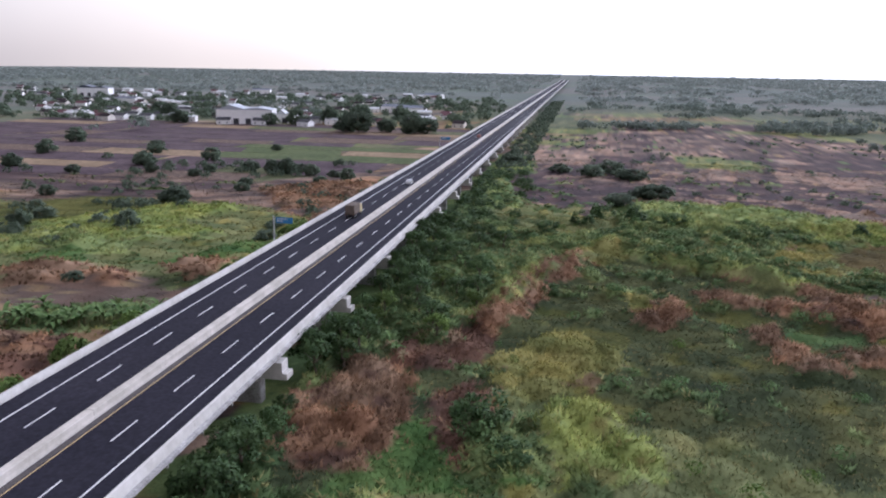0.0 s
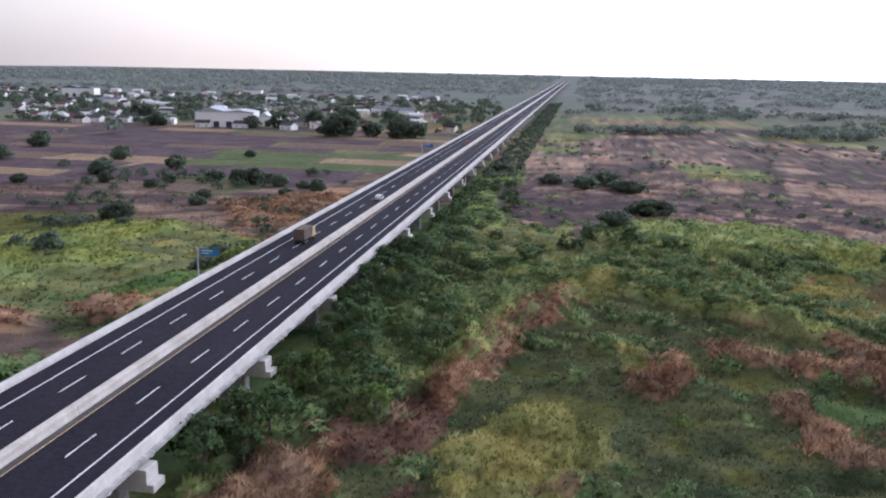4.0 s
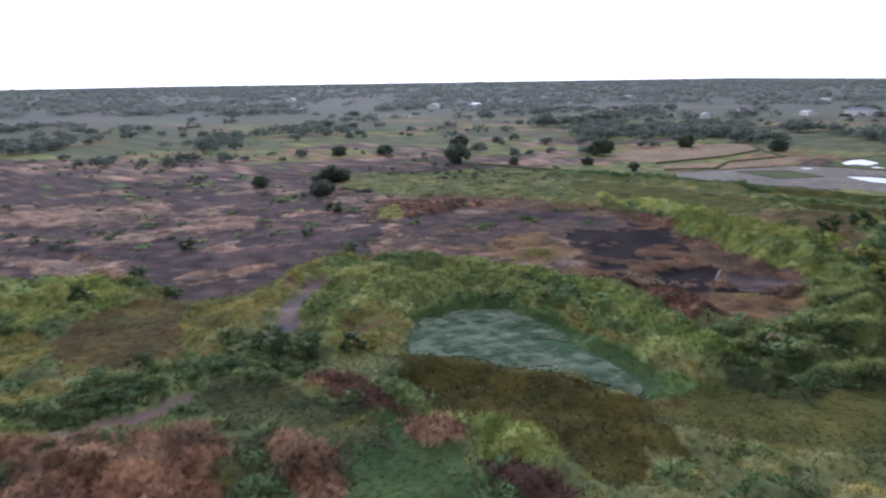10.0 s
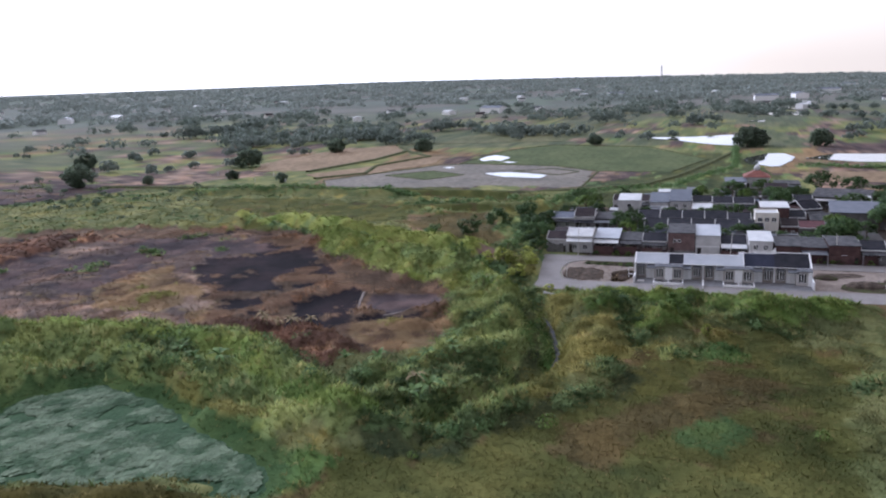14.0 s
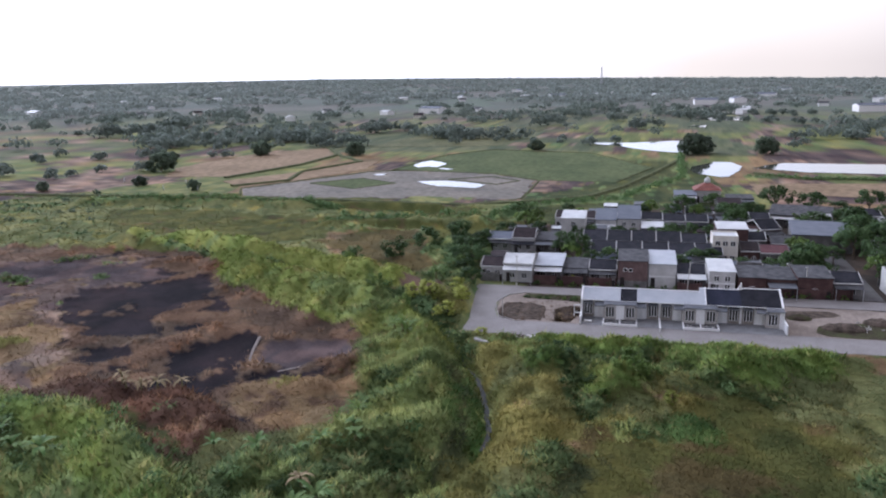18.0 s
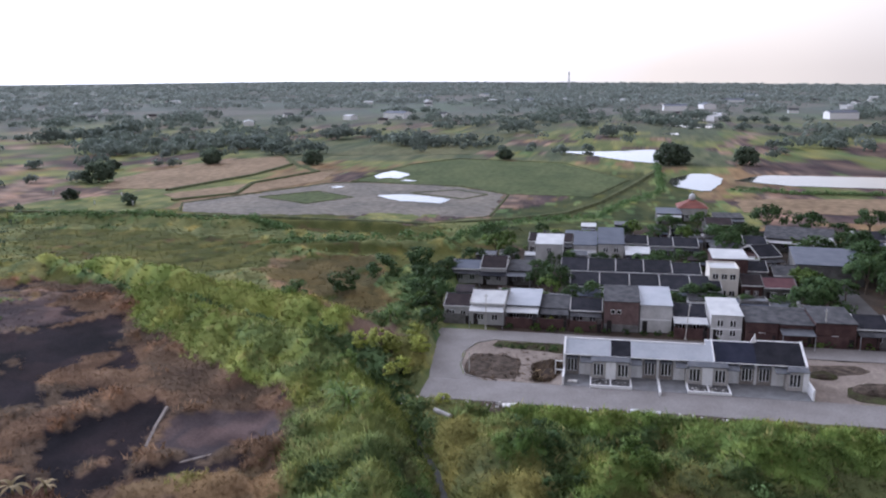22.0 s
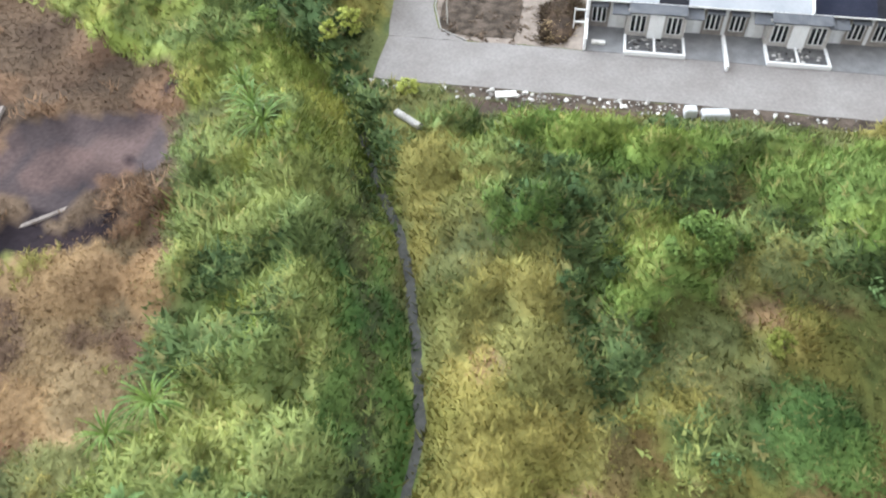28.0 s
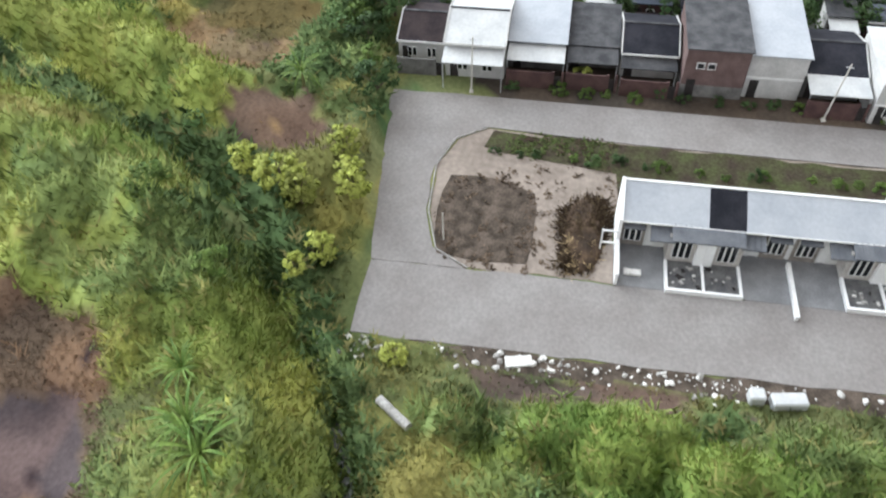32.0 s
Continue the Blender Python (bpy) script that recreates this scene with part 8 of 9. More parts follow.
def make_tree(seed, spread_, top, clumps_n, leaves, size, trunk_h, material, name, label, cat, limbs=5):
    q = random.Random(seed)
    t = thing(name, label, cat, pose(0, 0, -500))
    bend = (q.uniform(-0.3, 0.3), q.uniform(-0.3, 0.3))
    if trunk_h > 0.4:
        bm = tube([(0, 0, -0.4), (bend[0] * 0.5, bend[1] * 0.5, trunk_h * 0.6), (bend[0], bend[1], trunk_h), (bend[0] * 1.4, bend[1] * 1.4, top * 0.8)], [0.05 * spread_ + 0.08, 0.045 * spread_ + 0.05, 0.035 * spread_ + 0.03, 0.03], 7)
        for k in range(limbs):
            a = k * 2 * math.pi / limbs + q.uniform(-0.4, 0.4)
            e = (bend[0] + math.cos(a) * spread_ * 0.7, bend[1] + math.sin(a) * spread_ * 0.7, top * q.uniform(0.6, 0.85))
            limb = tube([(bend[0], bend[1], trunk_h * 0.85), tuple((e[i] + (bend[0], bend[1], trunk_h * 1.2)[i]) / 2 for i in range(3)), e], [0.025 * spread_ + 0.02, 0.015 * spread_ + 0.02, 0.015], 5)
            tmp = bpy.data.meshes.new("limb")
            limb.to_mesh(tmp)
            limb.free()
            bm.from_mesh(tmp)
            bpy.data.meshes.remove(tmp)
        part("trunk", bm, M_BARK, t)
    clumps = []
    for k in range(clumps_n):
        a, e = q.uniform(0, 6.283), q.uniform(-0.35 if trunk_h > 1 else -0.8, 1.0)
        rr = spread_ * math.sqrt(max(0.05, 1 - e * e)) * q.uniform(0.55, 1.05)
        zc = trunk_h + (top - trunk_h) * (0.42 + 0.5 * e) + q.uniform(-0.3, 0.3)
        clumps.append((bend[0] + rr * math.cos(a), bend[1] + rr * math.sin(a), max(zc, 0.4), spread_ * q.uniform(0.2, 0.36)))
    obj("crown", leaf_cloud(clumps, leaves, size, seed), material, t)
    return t


BROAD = [make_tree(100 + k, 3.6, 6.2, 26, 42, 0.27, 2.2, M_LEAF, "tree", "dense dark green broadleaf tree with a spreading crown", "tree") for k in range(4)]
LIGHT = [make_tree(120 + k, 2.8, 5.2, 20, 42, 0.27, 1.6, M_LEAF_LIGHT, "tree", "light green young tree with a loose crown", "tree") for k in range(3)]
BUSH = [make_tree(140 + k, 1.7, 2.0, 20, 60, 0.13, 0.0, M_LEAF, "bush", "low rounded dark green bush", "bush") for k in range(3)]
BUSH_L = [make_tree(150 + k, 1.6, 1.9, 20, 60, 0.13, 0.0, M_LEAF_LIGHT, "bush", "low light green bush", "bush") for k in range(3)]
BUSH_Y = [make_tree(160 + k, 1.05, 2.1, 26, 44, 0.13, 0.45, M_LEAF_YELLOW, "bush", "yellow-green rounded shrub in rough grass", "bush", 3) for k in range(2)]
MIDTREE = [make_tree(170 + k, 5.0, 7.6, 60, 26, 0.6, 0.7, M_LEAF_MID, "tree", "large dark tree standing in the fields", "tree") for k in range(4)]


def plant(kind, x, y, s=1.0, seed=0, sz=None, z=None, group=""):
    q = random.Random(seed * 7919 + int(x * 13) + int(y * 31))
    src = kind[q.randrange(len(kind))]
    if z is None:
        kk, _ = cover_at(np.array([x]), np.array([y]))
        z = float(height_at(np.array([x]), np.array([y]), kk)[0]) - 0.05
    m = pose(x, y, z, 0, 0, q.uniform(0, 360)) @ Matrix.Diagonal((s * q.uniform(0.9, 1.1), s * q.uniform(0.9, 1.1), (sz or s) * q.uniform(0.9, 1.1), 1))
    c = copy_thing(src, m)
    if group:
        c["group"] = group
    return c


q = random.Random(5)
far_belt = []
# dark belt along the foot of the viaduct
yy = 60.0
while yy < 335:
    for x in (-35.2, -31.0, -26.5, -22.0, -17.5):
        if x > -28 and (yy < 118 or q.random() < 0.66 + 0.1 * (x > -20)):
            continue
        if x > -33 and yy < 106 and q.random() < 0.8:
            continue
        if 78 < yy < 97 and x < -27:
            continue
        if q.random() < 0.08:
            continue
        s = q.uniform(0.5, 0.9)
        if yy > 200:
            far_belt.append((x + q.uniform(-1.2, 1.2), yy + q.uniform(-2, 2), s * 3.4))
            continue
        plant(BROAD if q.random() < 0.9 else LIGHT, x + q.uniform(-1.2, 1.2), yy + q.uniform(-2, 2), s, 1, s * (1.12 if x < -30 else 0.92), group="trees along the viaduct")
    yy += 5.0
for x, y, s in ((-34.2, 57, 0.85), (-33.6, 63.5, 0.95), (-34.6, 70, 0.9), (-34.6, 76, 0.62), (-33.6, 81, 0.55), (-34.4, 86, 0.42), (-32.2, 78, 0.5), (-35.0, 100, 0.85), (-33.2, 107, 0.9)):
    plant(BROAD, x, y, s, 30, s * 1.1, group="trees along the viaduct")
for yy in range(70, 330, 9):
    plant(BUSH if q.random() < 0.6 else LIGHT, -66 + q.uniform(-5, 1), yy + q.uniform(-4, 4), q.uniform(0.6, 1.2), 3)
# bushes in the first field
for x, y, s in ((-9, 86, 2.0), (-6, 80, 1.6), (-12, 92, 1.5), (-4, 150, 1.2), (9, 207, 1.6), (28, 225, 2.0), (18, 232, 2.2), (2, 224, 2.0), (-6, 205, 1.8), (50, 215, 1.5), (70, 178, 1.4), (88, 170, 1.8), (92, 166, 1.6), (98, 161, 1.3), (14, 257, 3.2), (9, 236, 2.4), (28, 279, 4.2), (24, 282, 3.4), (15.5, 349, 4.2), (23, 330, 3.8), (6.5, 335, 3.4), (-6.8, 348, 3.2), (-31, 380, 3.2), (77, 223, 1.6), (94, 218, 1.3), (20, 336, 3.0), (118, 260, 1.4)):
    plant(BUSH if s < 2.5 else MIDTREE, x, y, s if s < 2.5 else s * 0.28, 4, None if s < 2.5 else s * 0.17)
for x, y, s in ((143.8, 224.3, 1.5), (206, 322, 3.4), (230, 348, 4.2), (222, 345, 3.6), (180, 280, 1.8), (95, 240, 1.3), (150, 250, 1.2), (246, 152, 1.8), (254, 145, 2.0), (262, 140, 2.4), (268, 132, 2.2)):
    plant(BUSH if s < 2.5 else MIDTREE, x, y, s if s < 2.5 else s * 0.28, 5, None if s < 2.5 else s * 0.17)
for x, y, s in ((316, 358, 1.3), (396, 323, 1.3), (471, 313, 1.15), (477, 257, 1.0), (482, 262, 0.7), (505, 80, 1.5), (511, 75, 1.2), (509, 44, 1.1), (517, 164, 0.8), (224, 341, 1.0), (232, 346, 0.8), (200, 314, 0.7), (196, 354, 0.7), (322, 424, 0.9), (352, 300, 0.6), (345, 268, 0.55), (330, 330, 0.5), (440, 350, 0.7), (380, 420, 1.0), (300, 440, 0.9)):
    plant(MIDTREE, x, y, s, 6, group="field trees")
# yellow shrubs beside the turning road and hedge of the back gardens
for x, y, s in ((220.0, 128.4, 1.25), (217.4, 123.6, 1.6), (216.2, 121.4, 1.3), (223.6, 120.0, 1.2), (220.8, 118.6, 1.1), (218.2, 117.4, 1.2), (211.6, 118.2, 1.1), (209.2, 119.4, 0.9), (203.4, 109.6, 0.8)):
    plant(BUSH_Y, x, y, s * 1.15, 7, group="yellow shrubs by the turning road")
near_trees = ((15.2, 53.0, 1.1, LIGHT), (12.6, 58.5, 1.0, BROAD), (38.6, 80.5, 0.9, BROAD), (45.2, 52.5, 1.0, BROAD), (66.5, 67.0, 1.0, LIGHT), (64.5, 52.5, 0.9, BROAD), (67.6, 44.5, 0.7, BROAD), (78.6, 66.0, 1.2, BROAD), (81.5, 58.0, 1.1, BROAD), (80.0, 73.5, 1.0, BROAD), (-8.5, 52.0, 1.0, BROAD), (-9.5, 44.0, 0.9, BROAD), (-7.5, 58.0, 0.9, BROAD), (24.7, 49.6, 0.7, LIGHT), (20.0, 45.8, 0.6, BROAD), (47.5, 108.0, 1.2, LIGHT), (40.0, 110.0, 1.1, BROAD), (56.0, 106.0, 1.3, BROAD), (62.0, 112.0, 1.0, BROAD), (34.0, 118.0, 1.1, LIGHT), (54.0, 137.0, 1.1, LIGHT), (70.0, 124.0, 1.3, BROAD), (80.0, 120.0, 1.2, BROAD))
back_trees = ((90.0, 76.0, 1.2, BROAD), (96.0, 82.0, 1.3, BROAD), (100.0, 60.0, 1.2, BROAD), (86.0, 97.0, 1.2, BROAD), (76.0, 96.0, 1.0, BROAD), (104.0, 96.0, 1.3, BROAD), (102.0, 110.0, 1.3, BROAD), (13.0, 105.5, 1.0, LIGHT), (2.0, 88.0, 1.0, LIGHT), (-4.0, 78.0, 1.0, BROAD), (1.0, 100.0, 1.1, LIGHT), (22.0, 106.0, 1.0, LIGHT), (48.0, 81.5, 0.8, BROAD), (36.5, 45.5, 0.6, BROAD), (69.0, 60.0, 0.8, LIGHT), (-7.0, 38.0, 0.8, BROAD), (-9.0, 41.0, 0.9, LIGHT), (-6.2, 34.0, 0.7, LIGHT), (-10.5, 47.5, 1.05, BROAD), (-12.0, 52.5, 0.9, LIGHT), (-8.0, 63.5, 1.0, BROAD), (-11.5, 57.5, 0.9, BROAD), (-8.5, 70.0, 0.9, LIGHT))
for u, v, s, kind in near_trees + back_trees:
    w = S @ Vector((u, v, 0))
    plant(kind, w.x, w.y, s * (1.0 if u > 60 else 0.82), 8, z=0.0, group="village trees")
for x, y, s, kind in ((261.3, 102.1, 1.01, BROAD), (272.9, 106.8, 0.74, BROAD), (284.7, 83.5, 0.68, BROAD), (258.0, 74.8, 0.81, BROAD), (281.1, 53.4, 0.88, LIGHT), (281.2, 42.0, 0.94, BROAD), (258.5, 52.8, 0.83, BROAD), (256.0, 93.9, 0.74, BROAD), (303.1, 65.2, 1.08, BROAD), (327.3, 79.6, 1.08, BROAD), (337.3, 71.8, 0.81, BROAD), (296.4, 122.0, 1.08, LIGHT), (325.9, 36.9, 0.99, BROAD), (309.4, 35.2, 1.10, BROAD), (319.3, 58.4, 0.81, BROAD), (294.7, 36.7, 1.10, BROAD), (270.8, 45.7, 0.66, BROAD), (291.7, 76.6, 0.68, BROAD), (311.3, 127.5, 0.94, BROAD), (264.2, 88.8, 0.54, BROAD), (339.6, 26.5, 1.21, BROAD), (323.3, 67.9, 0.81, BROAD), (275.8, 100.3, 0.54, LIGHT), (269.2, 53.2, 0.55, BROAD), (248.1, 122.3, 0.9, BROAD), (263.3, 131.1, 0.8, BROAD), (234.0, 120.3, 0.7, BROAD), (281.1, 138.4, 0.7, BROAD), (270.8, 126.7, 0.8, BROAD)):
    plant(kind, x, y, s, 33, z=0.0, group="village trees")
yard = random.Random(61)
spots = [(62, 47, 0.9), (66, 49.5, 1.0), (58, 49, 0.8), (52, 48.5, 0.8), (68, 55, 0.9), (67.5, 64, 0.9), (79, 47, 1.0), (82, 50, 1.1), (88, 48, 1.0), (94, 50, 1.0), (80, 42.5, 0.8)]
for k in range(90):
    u, v = yard.uniform(-6, 105), yard.choice((yard.uniform(44.5, 52.5), yard.uniform(75.5, 81.5), yard.uniform(101, 116), yard.uniform(84, 112)))
    if 69.5 < u < 78 and v < 88:
        continue
    spots.append((u, v, yard.uniform(0.4, 0.95) * (1.2 if u > 76 else 1.0)))
for u, v, s in spots:
    w = S @ Vector((u, v, 0))
    plant(BROAD if yard.random() < 0.75 else LIGHT, w.x, w.y, s * (1.05 if u > 60 else 0.8), 31, z=0.0, group="village trees")
for u in np.arange(9, 70, 2.6):
    w = S @ Vector((u + q.uniform(-0.6, 0.6), 32.6 + q.uniform(-0.3, 0.5) - (1.2 if u > 43 else 0), 0))
    if q.random() < 0.8:
        plant(BUSH if q.random() < 0.6 else BUSH_L, w.x, w.y, q.uniform(0.35, 0.65), 9, z=0.0, group="front garden bushes")
for u in np.arange(9, 56, 1.9):
    w = S @ Vector((u + q.uniform(-0.6, 0.6), 22.6 + q.uniform(-0.5, 0.5) - 0.02 * u, 0))
    if q.random() < 0.75:
        plant(BUSH_L if q.random() < 0.6 else BUSH, w.x, w.y, q.uniform(0.25, 0.5), 10, z=0.05, group="low growth on the island strip")
w = S @ Vector((16.2, 34.6, 0))
plant(BUSH_Y, w.x, w.y, 0.9, 11, z=0.0)
for x, y, s, kind in ((184, 88, 0.7, BUSH), (182, 91, 0.6, BUSH), (180, 86, 0.6, BUSH_L), (179.5, 77.5, 0.9, BUSH_Y), (188, 81, 1.2, BUSH_L), (185, 83, 1.3, BUSH_L), (188.5, 92, 0.8, BUSH), (192, 94, 0.7, BUSH), (206, 125, 1.0, BUSH_L), (212, 133, 1.2, BUSH_L), (150, 112, 0.6, BUSH), (155, 108, 0.55, BUSH), (146, 116, 0.6, BUSH), (161, 110, 0.5, BUSH)):
    plant(kind, x, y, s, 12)

# ---- rough shrubs among the growth, too many to count ----
def grove(name, label, x, y, rad, lv, material, seed, z=None, cat="woods", leaf=1.0, squat=0.9):
    """Many rough crowns of leaf clumps, standing on the ground, as one stand."""
    g = np.random.default_rng(seed)
    n = len(x)
    d = g.normal(size=(n, lv, 3))
    d[..., 2] = np.abs(d[..., 2]) * 0.9 - 0.25
    d /= np.linalg.norm(d, axis=2)[..., None]
    ctr = np.stack([x, y, rad * 0.6 * squat + (0 if z is None else z)], -1)[:, None, :]
    p = ctr + d * (rad[:, None] * g.uniform(0.55, 1.05, (n, lv)))[..., None] * [2.1 - squat, 2.1 - squat, squat]
    side = np.cross(d, g.normal(size=(n, lv, 3)))
    side /= np.linalg.norm(side, axis=2)[..., None]
    other = np.cross(d, side)
    s = (rad[:, None] * g.uniform(0.2, 0.42, (n, lv)))[..., None] * leaf
    v = np.stack([p - side * s, p + other * s * 0.7, p + side * s, p - other * s * 0.7], 2)
    v[..., 2] = np.maximum(v[..., 2], (ctr[..., 2] - rad[:, None] * 0.55 - 0.4)[..., None])
    up = d + [0, 0, 0.4] + g.normal(size=(n, lv, 3)) * 0.25
    up /= np.linalg.norm(up, axis=2)[..., None]
    me = bulk(name, v.reshape(-1, 3), np.arange(n * lv * 4).reshape(-1, 4), None, np.repeat(up.reshape(-1, 3), 4, 0))
    return tagged(obj(name, me, material), label, cat, kind="stuff")


q3 = np.random.default_rng(55)
n = 5200
sx_, sy_ = q3.uniform(-36, 246, n), q3.uniform(58, 235, n)
sk_, _ = cover_at(sx_, sy_)
chance = np.array([{"weeds": 0.32, "reeds": 0.05, "grass": 0.06, "bright": 0.04, "marsh": 0.08, "yellow": 0.03, "olive": 0.01}.get(k, 0.0) for k in KINDS])[sk_]
chance = np.where((sx_ > 172) & (sy_ < 112), chance * 0.4, np.where((sx_ > 194) & (sy_ < 126), 0, chance))
ok = (q3.random(n) < chance * (0.3 + 1.4 * field(sx_, sy_, 14, 19))) & ~settled(sx_, sy_) & ~in_pond(sx_, sy_, 2.0) & (seg_distance(sx_, sy_, CREEK) > 1.8) & (np.hypot(sx_ - 198.7, sy_ - 108.2) > 2.8)
sx_, sy_, sk_ = sx_[ok], sy_[ok], sk_[ok]
sz_ = height_at(sx_, sy_, sk_)
pale_ = np.isin(sk_, [KINDS.index(k) for k in ("grass", "bright", "yellow", "olive")])
for sel, nm, m_, lab in ((pale_, "light_shrubs", M_LEAF_LIGHT, "rough light green shrubs scattered in the grass"), (~pale_, "dark_shrubs", M_SHRUB, "rough dark green shrubs scattered in the reeds")):
    grove(nm, lab, sx_[sel], sy_[sel], q3.uniform(0.5, 1.5, sel.sum()), 84, m_, 56, sz_[sel], "shrubs", 0.5)

# ---- banana plants and spiky rosettes ----
def blade_leaf(length, width, droop, folds, seed):
    """One long arching leaf, folded along its rib, with a notched edge."""
    q_ = random.Random(seed)
    bm = bmesh.new()
    rows = []
    n = 7
    for i in range(n + 1):
        f = i / n
        w = width * math.sin(math.pi * min(1, f * 0.93 + 0.07)) ** 0.7 * (1 + (q_.uniform(-0.25, 0.1) if folds else 0))
        if i == n:
            w = 0.01
        x = length * (f - 0.12 * droop * f * f)
        z = length * (0.75 * f - droop * f * f)
        rows.append([bm.verts.new((x, -w / 2, z + 0.1 * w)), bm.verts.new((x, 0, z)), bm.verts.new((x, w / 2, z + 0.1 * w))])
    for a, b in zip(rows, rows[1:]):
        bm.faces.new([a[0], b[0], b[1], a[1]])
        bm.faces.new([a[1], b[1], b[2], a[2]])
    return bm


def rosette(seed, name, label, cat, stem_h, count, length, width, droop, mats, folds):
    q_ = random.Random(seed)
    t = thing(name, label, cat, pose(0, 0, -500))
    if stem_h > 0.3:
        part("stem", tube([(0, 0, -0.4), (0.05, 0, stem_h * 0.5), (0.08, 0.03, stem_h)], [0.17, 0.14, 0.09], 8), M_STEM, t)
    shared = []
    for k in range(3):
        o = part("leaf", blade_leaf(length, width, droop * (0.8 + 0.2 * k), folds, seed + k), mats, t)
        shared.append(o)
    for k in range(count):
        o = shared[k] if k < 3 else obj("leaf", shared[k % 3].data, None, t)
        o.matrix_basis = pose(0.05, 0, stem_h, 0, q_.uniform(-35, 12), k * 360 / count * 2.4 + q_.uniform(-15, 15)) @ Matrix.Diagonal((*(q_.uniform(0.75, 1.1),) * 3, 1))
    return t


BANANA = [rosette(300 + k, "banana_plant", "banana plant with broad arching green leaves", "banana plant", 1.25, 9, 2.3, 0.66, 0.75, M_BANANA, True) for k in range(3)]
M_DRY_LEAF = mat("withered_leaf", (0.2, 0.165, 0.09), (0.33, 0.26, 0.15), scale=0.8, rough=0.8, spec=0.1, each=0.22)
WITHERED = [rosette(340 + k, "banana_plant", "withered banana plant with straw-coloured hanging leaves", "banana plant", 1.3, 8, 2.0, 0.5, 0.95, M_DRY_LEAF, True) for k in range(2)]
SPIKY = [rosette(320 + k, "screw_pine", "spiky rosette plant with long narrow green leaves", "screw pine", 1.2, 34, 2.7, 0.13, 0.8, M_SPIKY, False) for k in range(2)]
for x, y, s in ((152.3, 128.0, 0.9), (152.3, 122.3, 1.0), (155.6, 115.8, 0.8), (157.0, 112.0, 0.75), (154.4, 118.0, 0.75), (158.9, 113.0, 0.6), (142.8, 144.3, 1.0), (147.7, 155.5, 0.9), (142.6, 112.5, 1.1), (143.3, 110.1, 1.1), (145.0, 151.0, 0.9), (-29.5, 148.3, 1.1), (-27.7, 172.2, 1.0), (-28.7, 159.2, 1.1), (-26, 153, 1.0), (-24, 165, 1.0), (-22, 178, 1.0), (-28, 116, 0.9), (-26, 112, 0.8), (40, 196, 0.8), (52, 183, 0.8), (60, 176, 0.8)):
    plant(BANANA, x, y, s, 13, group="banana plants")
for x, y, s in ((166.4, 153.1, 1.0), (166.2, 149.6, 0.9), (166.5, 147.1, 1.1), (167.4, 143.6, 1.0), (165.2, 151.4, 0.9), (-27.2, 113.5, 0.9), (-24.0, 108.0, 0.8), (146.5, 113.4, 1.0)):
    plant(WITHERED, x, y, s, 19, group="withered banana plants")
qq = random.Random(8)
for k in range(60):
    plant(BANANA, -98 + k * 0.53 + qq.uniform(-1, 1), 106 + k * 0.33 + qq.uniform(-3.5, 3.5), qq.uniform(0.9, 1.35), 14, group="banana row beyond the viaduct")
for x, y, s in ((197.5, 123.1, 1.0), (191.2, 118.4, 1.35), (192.8, 119.8, 1.25), (166.0, 115.5, 1.0), (163.5, 117.5, 0.9), (232.8, 127.6, 1.3)):
    plant(SPIKY, x, y, s, 15, group="spiky plants")
for src in BROAD + LIGHT + BUSH + BUSH_L + BUSH_Y + BANANA + WITHERED + SPIKY:
    for o in [*src.children_recursive, src]:
        bpy.data.objects.remove(o)

# ---- rubble and boxes along the front street ----
q = random.Random(21)
stone = []
for k in range(3):
    bm = bmesh.new()
    bmesh.ops.create_icosphere(bm, subdivisions=1, radius=0.16)
    for v in bm.verts:
        v.co *= q.uniform(0.65, 1.3)
    me = bpy.data.meshes.new("rubble_stone")
    bm.to_mesh(me)
    bm.free()
    me.materials.append((M_RUBBLE, M_CONC_OLD, M_RUBBLE)[k])
    stone.append(me)
spoil = thing("rubble", "loose pale rubble on the empty plot", "rubble", S)
for k in range(60):
    o = obj("stone", stone[k % 3], None, spoil)
    s = q.uniform(0.5, 2.0)
    o.matrix_basis = pose(q.gauss(66, 1.6), q.gauss(13.4, 0.9), 0.14, q.uniform(0, 360), 0, q.uniform(0, 360)) @ Matrix.Diagonal((s, s * q.uniform(0.6, 1.2), s * 0.7, 1))
heap = thing("rubble", "scattered pale rubble along the street edge", "rubble", S)
for k in range(290):
    u = q.choice((q.gauss(1.0, 1.5), q.gauss(15, 3.0), q.gauss(27, 3.5), q.uniform(5, 45)))
    o = obj("stone", stone[k % 3], None, heap)
    s = q.choice((q.uniform(0.3, 0.8), q.uniform(0.3, 0.8), q.uniform(0.8, 2.3)))
    o.matrix_basis = pose(u, -0.25 - abs(q.gauss(0.2, 1.0)), 0.1, q.uniform(0, 360), 0, q.uniform(0, 360)) @ Matrix.Diagonal((s, s * q.uniform(0.6, 1.2), s * 0.7, 1))
for u, v, dx, dy, dz in ((30.1, -1.7, 0.55, 0.5, 1.0), (32.3, -1.75, 1.25, 0.55, 0.85)):
    b = thing("foam_block", "white block of packing foam dumped beside the street", "block", S @ pose(u, v, 0.05, 0, 0, q.uniform(-10, 10)), group="dumped white blocks")
    part("block", boxes((-dx, dx, -dy, dy, 0, dz), bevel=0.12), M_ROOF_WHITE, b)
slab = thing("concrete_slab", "broken flat concrete slab at the street edge", "slab", S @ pose(13.2, -0.9, 0.12, 6, 0, 12))
part("slab", boxes((-1.0, 1.0, -0.45, 0.45, 0, 0.15), bevel=0.03), M_RUBBLE, slab)
